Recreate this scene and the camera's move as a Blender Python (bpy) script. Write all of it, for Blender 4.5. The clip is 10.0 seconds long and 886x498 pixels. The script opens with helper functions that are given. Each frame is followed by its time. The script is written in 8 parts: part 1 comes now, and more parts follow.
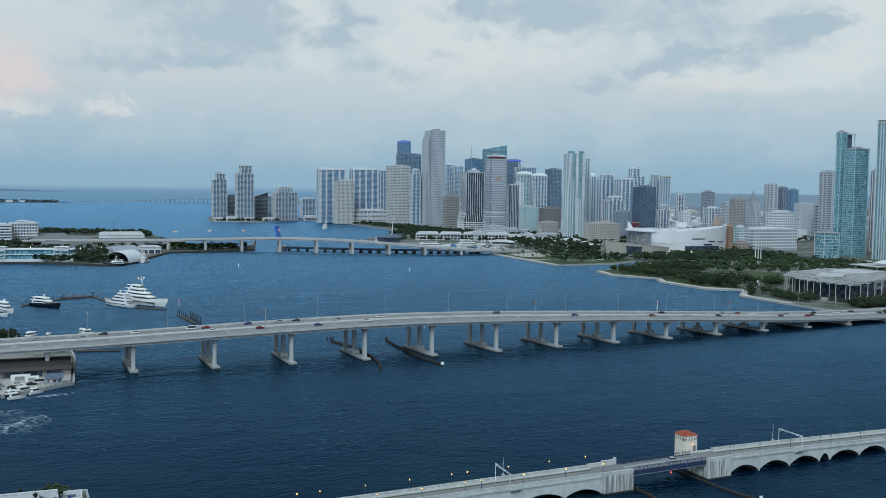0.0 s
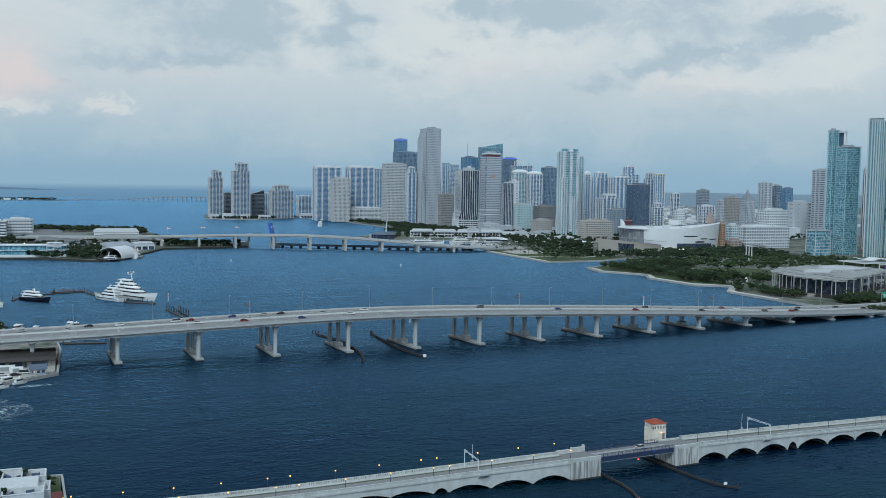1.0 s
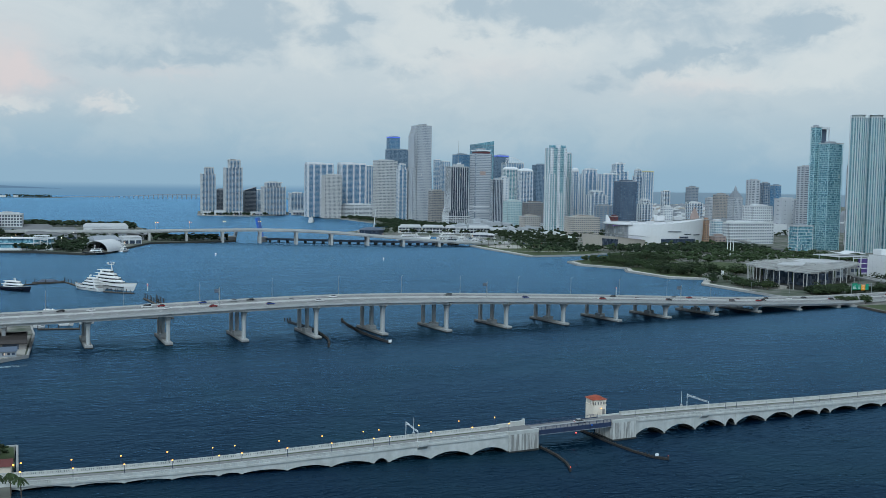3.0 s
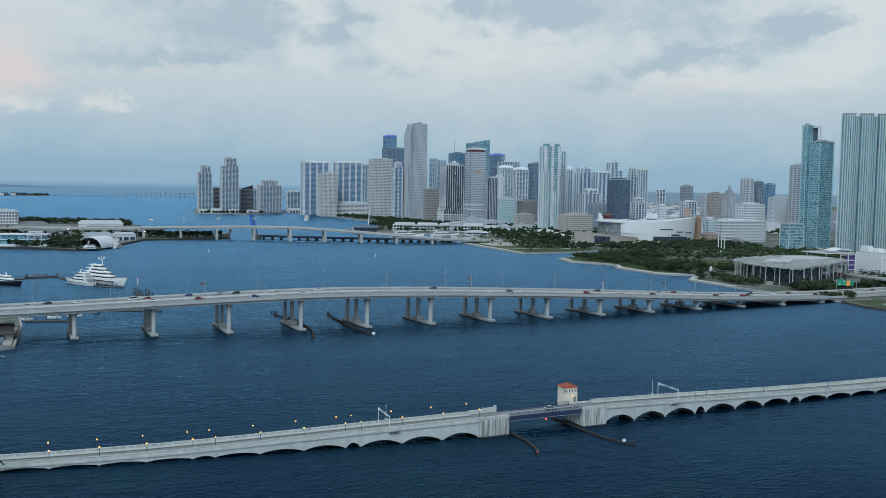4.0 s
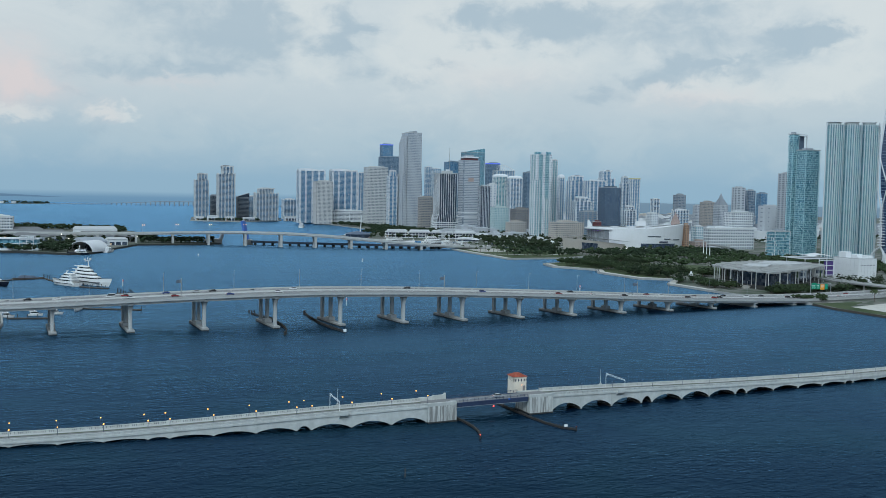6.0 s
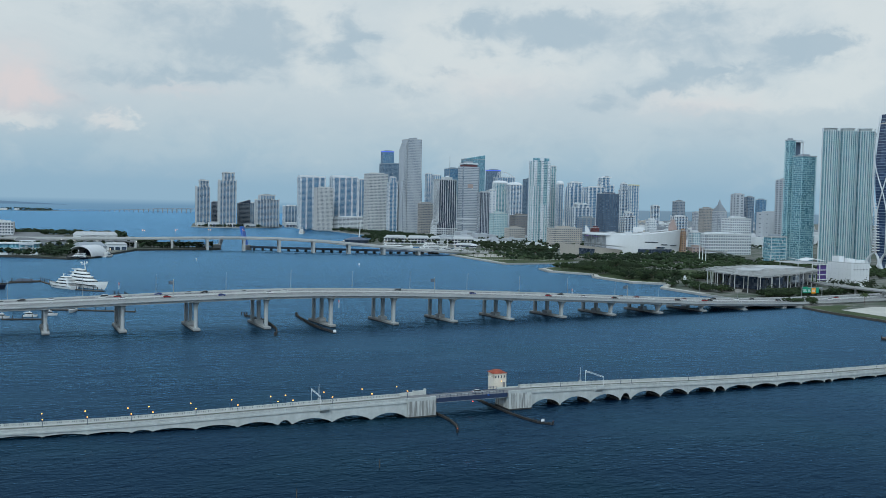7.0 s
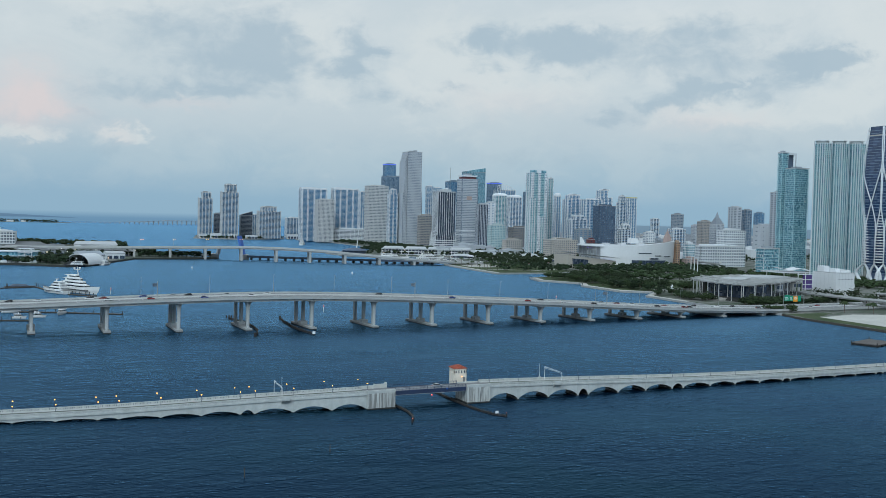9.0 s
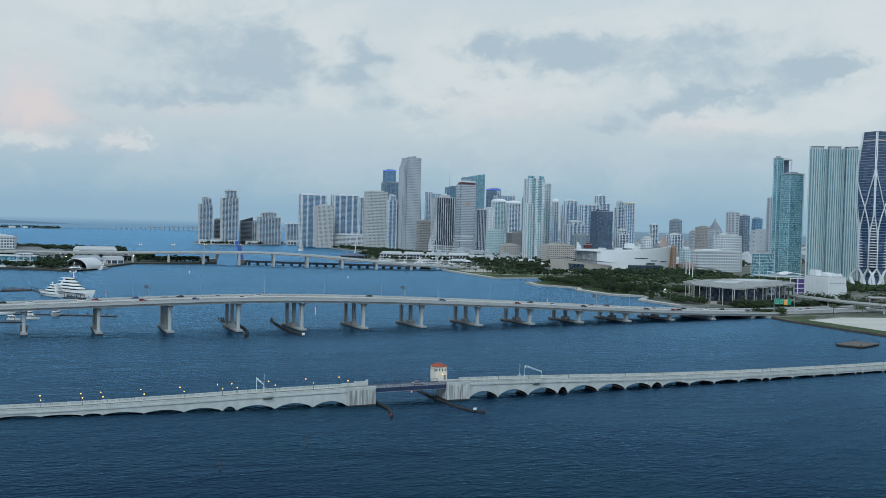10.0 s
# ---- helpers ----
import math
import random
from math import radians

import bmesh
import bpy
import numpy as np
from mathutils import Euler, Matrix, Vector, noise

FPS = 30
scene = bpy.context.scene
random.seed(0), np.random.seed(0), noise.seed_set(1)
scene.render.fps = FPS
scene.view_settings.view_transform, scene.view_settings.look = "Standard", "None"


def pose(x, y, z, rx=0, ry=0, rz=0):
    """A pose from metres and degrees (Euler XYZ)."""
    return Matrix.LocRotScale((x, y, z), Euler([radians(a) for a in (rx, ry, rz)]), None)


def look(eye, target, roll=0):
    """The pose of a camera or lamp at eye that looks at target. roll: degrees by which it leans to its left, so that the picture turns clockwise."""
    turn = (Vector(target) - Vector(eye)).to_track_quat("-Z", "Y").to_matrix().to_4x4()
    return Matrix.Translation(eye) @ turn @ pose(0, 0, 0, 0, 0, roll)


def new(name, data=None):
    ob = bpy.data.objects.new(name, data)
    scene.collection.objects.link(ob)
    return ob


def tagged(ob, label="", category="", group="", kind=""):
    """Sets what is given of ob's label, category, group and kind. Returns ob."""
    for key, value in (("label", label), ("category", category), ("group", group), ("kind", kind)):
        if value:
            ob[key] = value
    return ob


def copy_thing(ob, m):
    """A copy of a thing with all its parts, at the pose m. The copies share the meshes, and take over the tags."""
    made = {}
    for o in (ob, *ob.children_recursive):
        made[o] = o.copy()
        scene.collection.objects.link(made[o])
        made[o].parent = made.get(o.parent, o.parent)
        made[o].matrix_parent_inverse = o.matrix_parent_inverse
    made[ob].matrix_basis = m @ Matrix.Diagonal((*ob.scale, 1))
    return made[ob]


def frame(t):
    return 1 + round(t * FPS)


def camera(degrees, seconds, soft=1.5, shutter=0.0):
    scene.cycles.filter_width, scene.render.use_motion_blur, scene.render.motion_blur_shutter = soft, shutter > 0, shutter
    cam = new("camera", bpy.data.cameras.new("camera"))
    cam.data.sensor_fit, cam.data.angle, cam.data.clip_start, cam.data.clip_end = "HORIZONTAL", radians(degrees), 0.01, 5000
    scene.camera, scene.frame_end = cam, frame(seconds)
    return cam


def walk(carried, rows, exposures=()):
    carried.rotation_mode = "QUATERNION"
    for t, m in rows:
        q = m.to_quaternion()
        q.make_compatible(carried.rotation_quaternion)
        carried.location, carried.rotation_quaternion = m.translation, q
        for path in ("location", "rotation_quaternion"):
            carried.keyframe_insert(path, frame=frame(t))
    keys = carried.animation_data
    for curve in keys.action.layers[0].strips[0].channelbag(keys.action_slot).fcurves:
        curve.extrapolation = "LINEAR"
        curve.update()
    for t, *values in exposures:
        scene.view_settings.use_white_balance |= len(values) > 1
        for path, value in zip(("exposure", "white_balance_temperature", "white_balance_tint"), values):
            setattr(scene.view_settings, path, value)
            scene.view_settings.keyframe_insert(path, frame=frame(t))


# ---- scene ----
# ---------------------------------------------------------------- camera
cam = camera(50.0, 10.0, soft=0.8)
PATH = [
    (0, (-3.082, -23.956, 100.589), (-2.376, -22.089, 100.455), 0.7),
    (0.5, (0.376, -28.073, 99.42), (1.083, -26.207, 99.285), 0.7),
    (1, (4.055, -32.302, 98.005), (4.762, -30.436, 97.869), 0.8),
    (1.5, (7.563, -36.517, 96.531), (8.271, -34.652, 96.394), 0.8),
    (2, (10.988, -41.119, 95.186), (11.697, -39.254, 95.049), 0.9),
    (2.5, (14.318, -45.828, 93.914), (15.028, -43.963, 93.777), 0.9),
    (4, (24.361, -60.225, 89.393), (25.072, -58.361, 89.255), 1.0),
    (4.5, (27.346, -65.363, 88.208), (28.058, -63.499, 88.071), 1.1),
    (5, (30.458, -70.683, 86.843), (31.168, -68.818, 86.712), 1.2),
    (5.5, (33.848, -75.78, 85.639), (34.557, -73.914, 85.515), 1.2),
    (7, (43.009, -90.527, 81.115), (43.709, -88.657, 81.015), 1.2),
    (7.5, (46.133, -95.484, 79.915), (46.829, -93.611, 79.822), 1.3),
    (8, (49.273, -100.472, 78.566), (49.965, -98.598, 78.481), 1.4),
    (8.5, (52.525, -105.416, 77.143), (53.213, -103.54, 77.065), 1.4),
    (9, (55.719, -110.201, 75.783), (56.405, -108.323, 75.713), 1.4),
    (9.5, (58.845, -115.078, 74.566), (59.528, -113.199, 74.504), 1.4),
    (10, (62.061, -120.052, 73.481), (62.741, -118.172, 73.425), 1.4),
]
walk(cam, [(t, look(eye, target, roll)) for t, eye, target, roll in PATH])

# ---------------------------------------------------------------- world, sun
W = bpy.data.worlds.new("dusk_sky")
scene.world = W
W.use_nodes = True
wn, wl = W.node_tree.nodes, W.node_tree.links
wn.clear()


def wmath(op, a, b=None, c=None):
    n = wn.new("ShaderNodeMath")
    n.operation = op
    for i, v in enumerate((a, b, c)):
        if v is None:
            continue
        if isinstance(v, (int, float)):
            n.inputs[i].default_value = v
        else:
            wl.new(v, n.inputs[i])
    return n.outputs[0]


def wmix(fac, a, b):
    n = wn.new("ShaderNodeMix")
    n.data_type = "RGBA"
    for i, v in ((0, fac), (6, a), (7, b)):
        if isinstance(v, (int, float)):
            n.inputs[i].default_value = v
        elif isinstance(v, tuple):
            n.inputs[i].default_value = (*v, 1)
        else:
            wl.new(v, n.inputs[i])
    return n.outputs[2]


def build_sky():
    tc = wn.new("ShaderNodeTexCoord").outputs["Generated"]
    sep = wn.new("ShaderNodeSeparateXYZ")
    wl.new(tc, sep.inputs[0])
    az = wmath("MULTIPLY", wmath("ARCTAN2", sep.outputs[0], sep.outputs[1]), 57.2958)
    el = wmath("MULTIPLY", wmath("ARCSINE", sep.outputs[2]), 57.2958)
    # cloud space: degrees of azimuth and elevation, ruffled by noise
    comb = wn.new("ShaderNodeCombineXYZ")
    wl.new(wmath("MULTIPLY", az, 0.17), comb.inputs[0])
    wl.new(wmath("MULTIPLY", el, 0.26), comb.inputs[1])

    def cloud_noise(scale, detail, rough, dist, shift):
        mp = wn.new("ShaderNodeMapping")
        mp.inputs["Location"].default_value = (shift, shift * 0.7, shift)
        wl.new(comb.outputs[0], mp.inputs[0])
        n = wn.new("ShaderNodeTexNoise")
        n.inputs["Scale"].default_value = scale
        n.inputs["Detail"].default_value = detail
        n.inputs["Roughness"].default_value = rough
        n.inputs["Distortion"].default_value = dist
        wl.new(mp.outputs[0], n.inputs["Vector"])
        return n.outputs["Fac"]

    ruffle_a = wmath("SUBTRACT", cloud_noise(2.6, 9, 0.6, 0.5, 3.1), 0.5)
    ruffle_e = wmath("SUBTRACT", cloud_noise(3.0, 9, 0.6, 0.5, 11.7), 0.5)
    ua = wmath("ADD", az, wmath("MULTIPLY", ruffle_a, 4.0))
    ue = wmath("ADD", el, wmath("MULTIPLY", ruffle_e, 2.4))

    def bank(blobs):
        total = None
        for a, e, sa, se, k in blobs:
            da = wmath("DIVIDE", wmath("SUBTRACT", ua, a), sa)
            de = wmath("DIVIDE", wmath("SUBTRACT", ue, e), se)
            q = wmath("ADD", wmath("MULTIPLY", da, da), wmath("MULTIPLY", de, de))
            g = wmath("MULTIPLY", wmath("EXPONENT", wmath("MULTIPLY", q, -1.0)), k)
            total = g if total is None else wmath("ADD", total, g)
        return total

    ramp = wn.new("ShaderNodeValToRGB")
    wl.new(wmath("MULTIPLY_ADD", el, 1 / 90, 0.1), ramp.inputs[0])
    cr = ramp.color_ramp
    stops = [(0.0, SEA_FAR), (0.0925, SEA_FAR), (0.0962, SEA_RIM), (0.0970, SKY_LOW), (0.110, SKY_LOW), (0.133, SKY_MID),
             (0.156, SKY_SOFT), (0.189, SKY_HIGH), (0.232, SKY_CREST), (0.275, SKY_UP), (1.0, SKY_TOP)]
    cr.elements[0].position, cr.elements[0].color = stops[0][0], (*stops[0][1], 1)
    cr.elements[1].position, cr.elements[1].color = stops[-1][0], (*stops[-1][1], 1)
    for p, c in stops[1:-1]:
        cr.elements.new(p).color = (*c, 1)
    col = ramp.outputs[0]
    fade = wmath("MINIMUM", wmath("MAXIMUM", wmath("MULTIPLY", wmath("SUBTRACT", el, 0.6), 0.5), 0.0), 1.0)
    def smooth(v, lo, hi):
        n = wn.new("ShaderNodeMapRange")
        n.interpolation_type = "SMOOTHSTEP"
        wl.new(v, n.inputs[0])
        n.inputs[1].default_value, n.inputs[2].default_value = lo, hi
        return n.outputs[0]

    # thin layers everywhere, then banks of brighter and darker cloud with puffed rims
    thin = smooth(cloud_noise(0.8, 9, 0.6, 0.4, 5.0), 0.40, 0.66)
    col = wmix(wmath("MULTIPLY", wmath("MULTIPLY", thin, fade), 0.30), col, CLOUD_DIM)
    veil = smooth(cloud_noise(1.5, 10, 0.6, 0.5, 31.0), 0.42, 0.62)
    col = wmix(wmath("MULTIPLY", wmath("MULTIPLY", veil, fade), 0.28), col, CLOUD_HAZE)
    light_east = [(12.1, 9.6, 1.5, 2.04, 1.00), (19.7, 9.8, 2.3, 2.72, 1.00), (17.7, 7.8, 1.5, 1.36, 0.60), (13.1, 6.9, 1.8, 0.85, 0.60), (22.4, 7.9, 2.0, 1.53, 0.70), (26.1, 7.7, 2.9, 1.09, 0.75), (-3.4, 4.1, 2.4, 0.44, 1.00), (1.3, 4.3, 1.2, 0.31, 1.00), (2.8, 4.0, 0.7, 0.41, 0.95), (20.1, 5.3, 2.0, 1.02, 0.50)]
    light_west = [(35.0, 6.3, 2.9, 0.68, 0.85), (37.2, 7.0, 1.6, 0.75, 0.75), (44.2, 10.1, 2.6, 2.72, 1.00), (43.2, 6.9, 2.6, 1.36, 0.65), (32.0, 10.8, 1.2, 0.95, 1.00), (38.6, 9.4, 1.0, 0.54, 0.70), (40.0, 6.2, 3.9, 1.02, 0.55), (30.1, 8.2, 2.0, 0.68, 0.45), (23.8, 9.1, 1.2, 0.48, 0.50)]
    lump = wmath("MULTIPLY", wmath("SUBTRACT", cloud_noise(2.4, 10, 0.6, 0.4, 8.4), 0.5), 1.5)
    light = wmath("ADD", bank(light_east + light_west), lump)
    col = wmix(wmath("MULTIPLY", wmath("MULTIPLY", smooth(light, 0.10, 0.95), fade), 0.72), col, CLOUD_LIT)
    dark_east = [(5.6, 10.0, 6.2, 2.04, 0.75), (8.5, 8.4, 2.9, 1.36, 0.85), (9.6, 9.8, 1.6, 1.70, 0.85), (3.1, 6.8, 6.5, 0.61, 0.60), (6.6, 6.9, 2.0, 0.41, 0.55), (14.5, 10.0, 0.8, 1.53, 0.95), (16.1, 9.6, 1.1, 0.44, 0.90), (14.0, 8.4, 1.7, 0.58, 0.90), (15.7, 6.9, 1.1, 0.61, 0.65), (18.4, 6.2, 1.3, 0.51, 0.65), (20.3, 7.6, 1.0, 0.34, 0.65), (-1.3, 5.1, 2.0, 0.34, 0.50), (0.1, 3.3, 3.9, 0.61, 0.40)]
    dark_mid = [(22.1, 10.5, 1.5, 0.75, 0.95), (24.8, 10.2, 3.9, 0.82, 0.95), (22.8, 8.7, 1.1, 0.54, 0.70), (26.6, 9.3, 1.6, 0.61, 0.85), (30.4, 9.9, 3.9, 1.22, 0.60), (27.7, 10.8, 2.9, 0.61, 0.60), (35.2, 9.2, 3.6, 1.56, 0.60), (34.7, 7.5, 2.0, 0.48, 1.00), (32.8, 6.8, 2.3, 0.37, 0.90), (29.9, 6.0, 2.0, 0.37, 0.65)]
    dark_west = [(41.0, 9.2, 2.0, 0.82, 1.00), (39.9, 8.7, 1.6, 0.75, 0.85), (42.4, 9.0, 1.3, 0.48, 0.95), (35.6, 10.8, 2.9, 0.88, 0.70), (38.3, 7.1, 1.1, 0.48, 0.75), (37.2, 7.8, 2.0, 0.34, 0.75), (24.6, 3.5, 4.9, 0.48, 0.35), (36.0, 4.4, 5.2, 0.61, 0.35)]
    lump2 = wmath("MULTIPLY", wmath("SUBTRACT", cloud_noise(2.8, 11, 0.62, 0.4, 17.3), 0.5), 1.7)
    dark = wmath("ADD", bank(dark_east + dark_mid + dark_west), lump2)
    col = wmix(wmath("MULTIPLY", wmath("MULTIPLY", smooth(dark, 0.06, 1.15), fade), 0.72), col, CLOUD_DARK)
    warm = bank([(-3.9, 6.1, 2.0, 1.70, 0.85), (-2.5, 5.3, 2.0, 0.68, 0.35), (1.3, 4.3, 1.3, 0.48, 0.25), (4.7, 6.1, 2.9, 0.34, 0.25), (23.8, 7.0, 3.9, 0.82, 0.20), (35.4, 5.9, 3.2, 0.61, 0.30)])
    col = wmix(wmath("MINIMUM", wmath("MULTIPLY", wmath("MULTIPLY", warm, fade), 0.85), 0.75), col, CLOUD_WARM)
    # far low land on the sea's rim
    taper = wmath("MULTIPLY_ADD", wmath("ADD", az, 5.0), -0.045, wmath("MULTIPLY_ADD", ruffle_e, 0.10, -0.43))
    land = wmath("MULTIPLY", wmath("LESS_THAN", el, taper), wmath("GREATER_THAN", el, wmath("MULTIPLY_ADD", ruffle_a, 0.06, -0.62)))
    land = wmath("MULTIPLY", land, wmath("LESS_THAN", az, 1.0))
    col = wmix(wmath("MULTIPLY", land, 0.62), col, FAR_LAND)
    # west of the bay the rim is land, not water
    west = wmath("MULTIPLY", wmath("GREATER_THAN", az, 24.0), wmath("LESS_THAN", el, wmath("MULTIPLY_ADD", ruffle_e, 0.12, -0.30)))
    col = wmix(wmath("MULTIPLY", west, 0.85), col, WEST_LAND)
    sky = wn.new("ShaderNodeTexSky")
    sky.sky_type = "NISHITA"
    sky.sun_disc = False
    sky.sun_elevation = radians(SUN_EL)
    sky.sun_rotation = radians(SUN_AZ)
    bg1, bg2 = wn.new("ShaderNodeBackground"), wn.new("ShaderNodeBackground")
    wl.new(sky.outputs[0], bg1.inputs[0])
    bg1.inputs[1].default_value = 0.05
    wl.new(col, bg2.inputs[0])
    bg2.inputs[1].default_value = SKY_STRENGTH
    mix = wn.new("ShaderNodeMixShader")
    mix.inputs[0].default_value = 0.93
    wl.new(bg1.outputs[0], mix.inputs[1])
    wl.new(bg2.outputs[0], mix.inputs[2])
    wl.new(mix.outputs[0], wn.new("ShaderNodeOutputWorld").inputs[0])


# overcast dusk sky, linear colours
SEA_FAR, SEA_RIM, SKY_LOW, SKY_MID = (0.135, 0.285, 0.45), (0.20, 0.36, 0.52), (0.285, 0.46, 0.605), (0.39, 0.54, 0.645)
SKY_SOFT, SKY_HIGH, SKY_CREST = (0.52, 0.625, 0.69), (0.635, 0.715, 0.75), (0.68, 0.75, 0.775)
SKY_UP, SKY_TOP = (0.55, 0.66, 0.76), (0.50, 0.64, 0.79)
CLOUD_HAZE = (0.56, 0.66, 0.71)
CLOUD_DIM, CLOUD_DARK, CLOUD_LIT, CLOUD_WARM = (0.47, 0.585, 0.66), (0.365, 0.495, 0.595), (0.69, 0.755, 0.77), (0.77, 0.68, 0.68)
FAR_LAND, WEST_LAND = (0.085, 0.165, 0.27), (0.165, 0.265, 0.36)
SUN_EL, SUN_AZ, SKY_STRENGTH = 38, 250, 1.0
build_sky()

sun = new("sun", bpy.data.lights.new("sun", "SUN"))
sun.data.energy, sun.data.angle, sun.data.color = 2.1, radians(30), (0.73, 0.90, 1.0)
sun.matrix_world = look((-310, -370, 440), (0, 0, 0))


# ---------------------------------------------------------------- materials
MATS = {}


class Nodes:
    """Short hand for one material's node tree."""

    def __init__(self, name):
        self.m = bpy.data.materials.new(name)
        self.m.use_nodes = True
        self.n, self.l = self.m.node_tree.nodes, self.m.node_tree.links
        self.bsdf = self.n["Principled BSDF"]
        self.tc = self.n.new("ShaderNodeTexCoord").outputs["Object"]
        MATS[name] = self.m

    def put(self, v, sock):
        if isinstance(v, (int, float)):
            sock.default_value = v
        elif isinstance(v, tuple):
            sock.default_value = (*v, 1) if len(v) == 3 and sock.type == "RGBA" else v
        else:
            self.l.new(v, sock)

    def noise(self, scale, detail=4, rough=0.55, stretch=(1, 1, 1), vec=None, dist=0.0):
        mp = self.n.new("ShaderNodeMapping")
        mp.inputs["Scale"].default_value = stretch
        self.l.new(vec or self.tc, mp.inputs[0])
        t = self.n.new("ShaderNodeTexNoise")
        for k, v in (("Scale", scale), ("Detail", detail), ("Roughness", rough), ("Distortion", dist)):
            t.inputs[k].default_value = v
        self.l.new(mp.outputs[0], t.inputs["Vector"])
        return t.outputs["Fac"]

    def math(self, op, a, b=None, c=None):
        t = self.n.new("ShaderNodeMath")
        t.operation = op
        for i, v in enumerate((a, b, c)):
            if v is not None:
                self.put(v, t.inputs[i])
        return t.outputs[0]

    def mix(self, fac, a, b):
        t = self.n.new("ShaderNodeMix")
        t.data_type = "RGBA"
        for i, v in ((0, fac), (6, a), (7, b)):
            self.put(v, t.inputs[i])
        return t.outputs[2]

    def ramp(self, v, lo, hi):
        t = self.n.new("ShaderNodeMapRange")
        self.put(v, t.inputs[0])
        t.inputs[1].default_value, t.inputs[2].default_value = lo, hi
        return t.outputs[0]

    def set(self, **kw):
        for k, v in kw.items():
            self.put(v, self.bsdf.inputs[{"base": "Base Color", "rough": "Roughness", "metal": "Metallic", "ior": "IOR",
                                          "spec": "Specular IOR Level", "emit": "Emission Color", "power": "Emission Strength"}[k]])
        return self

    def bump(self, h, strength, dist=0.05):
        t = self.n.new("ShaderNodeBump")
        t.inputs["Strength"].default_value, t.inputs["Distance"].default_value = strength, dist
        self.l.new(h, t.inputs["Height"])
        self.l.new(t.outputs[0], self.bsdf.inputs["Normal"])
        return self


def shade(c, k):
    return tuple(min(1.0, v * k) for v in c)


def surface(name, col, rough=0.7, grain=2.0, stain=0.15, vary=0.25, metal=0.0, bump=0.2, streak=False):
    """A worn surface: fine grain over broad stains, with a light relief."""
    k = Nodes(name)
    fine = k.noise(grain, 5)
    broad = k.noise(stain, 4, stretch=(1, 1, 0.15) if streak else (1, 1, 1))
    a = k.mix(k.ramp(fine, 0.3, 0.7), shade(col, 1 - vary * 0.5), shade(col, 1 + vary * 0.3))
    b = k.mix(k.math("MULTIPLY", k.ramp(broad, 0.42, 0.72), vary * 1.6), a, shade(col, 0.62))
    tone = k.n.new("ShaderNodeObjectInfo").outputs["Random"]
    b = k.mix(k.math("MULTIPLY", tone, 0.12), b, shade(col, 0.7))
    k.set(base=b, rough=rough, metal=metal)
    k.bump(fine, bump)
    return k.m


def windows(name, dark, light, floor=3.4, bay=1.6, rough=0.12, lit=0.0, metal=0.0):
    """Curtain glass: each pane keeps its own tone (blinds, depth of the room) and a slight tilt."""
    k = Nodes(name)
    sep = k.n.new("ShaderNodeSeparateXYZ")
    k.l.new(k.tc, sep.inputs[0])
    cells = k.n.new("ShaderNodeCombineXYZ")
    k.l.new(k.math("FLOOR", k.math("DIVIDE", k.math("ADD", sep.outputs[0], sep.outputs[1]), bay)), cells.inputs[0])
    k.l.new(k.math("FLOOR", k.math("DIVIDE", sep.outputs[2], floor)), cells.inputs[1])
    wn_ = k.n.new("ShaderNodeTexWhiteNoise")
    wn_.noise_dimensions = "2D"
    k.l.new(cells.outputs[0], wn_.inputs["Vector"])
    v = wn_.outputs["Value"]
    broad = k.noise(0.06, 3)
    base = k.mix(k.math("POWER", v, 1.8), dark, light)
    base = k.mix(k.math("MULTIPLY", k.ramp(broad, 0.4, 0.65), 0.5), base, shade(light, 0.9))
    k.set(base=base, rough=k.math("MULTIPLY_ADD", v, 0.2, rough), ior=1.5, spec=0.55, metal=metal)
    if lit:
        on = k.math("GREATER_THAN", v, 1 - lit)
        k.set(emit=(1.0, 0.75, 0.45), power=k.math("MULTIPLY", on, 0.55))
    k.bump(k.noise(0.5, 2), 0.06)
    return k.m


for key, col, kw in (
        ("white", (0.67, 0.69, 0.71), {}), ("cream", (0.55, 0.55, 0.545), {}), ("stone", (0.455, 0.48, 0.515), {}), ("grey", (0.29, 0.32, 0.355), {}),
        ("slate", (0.085, 0.115, 0.165), {}), ("tan", (0.35, 0.325, 0.305), {}), ("brown", (0.22, 0.205, 0.20), {}), ("sand", (0.49, 0.445, 0.40), {}),
        ("mint", (0.50, 0.60, 0.60), {}), ("red", (0.13, 0.04, 0.045), {}), ("orange", (0.42, 0.26, 0.17), {}), ("pink", (0.40, 0.30, 0.27), {}),
        ("steel", (0.22, 0.30, 0.38), {"rough": 0.4, "metal": 0.3}), ("yellow", (0.60, 0.54, 0.26), {}), ("roof_grey", (0.42, 0.42, 0.42), {}),
        ("roof_pale", (0.46, 0.47, 0.48), {})):
    surface(key, col, grain=0.6, stain=0.05, streak=True, vary=0.2, **kw)
surface("pale_glass", (0.44, 0.66, 0.70), rough=0.35, grain=0.6, stain=0.05, vary=0.15)
surface("rail_mint", (0.34, 0.55, 0.58), rough=0.15, grain=0.3, stain=0.05, vary=0.3)
# pale blue rail colour carries some reflected sky and distance haze
surface("rail_sky", (0.21, 0.36, 0.52), rough=0.15, grain=0.3, stain=0.05, vary=0.3)
surface("rail_teal", (0.32, 0.56, 0.62), rough=0.15, grain=0.3, stain=0.05, vary=0.4)
windows("win_dark", (0.022, 0.034, 0.058), (0.075, 0.10, 0.145), lit=0.003)
windows("win_grey", (0.085, 0.105, 0.135), (0.20, 0.235, 0.28), lit=0.001)
windows("win_exo", (0.022, 0.042, 0.095), (0.048, 0.082, 0.165), bay=7.0, lit=0.002)
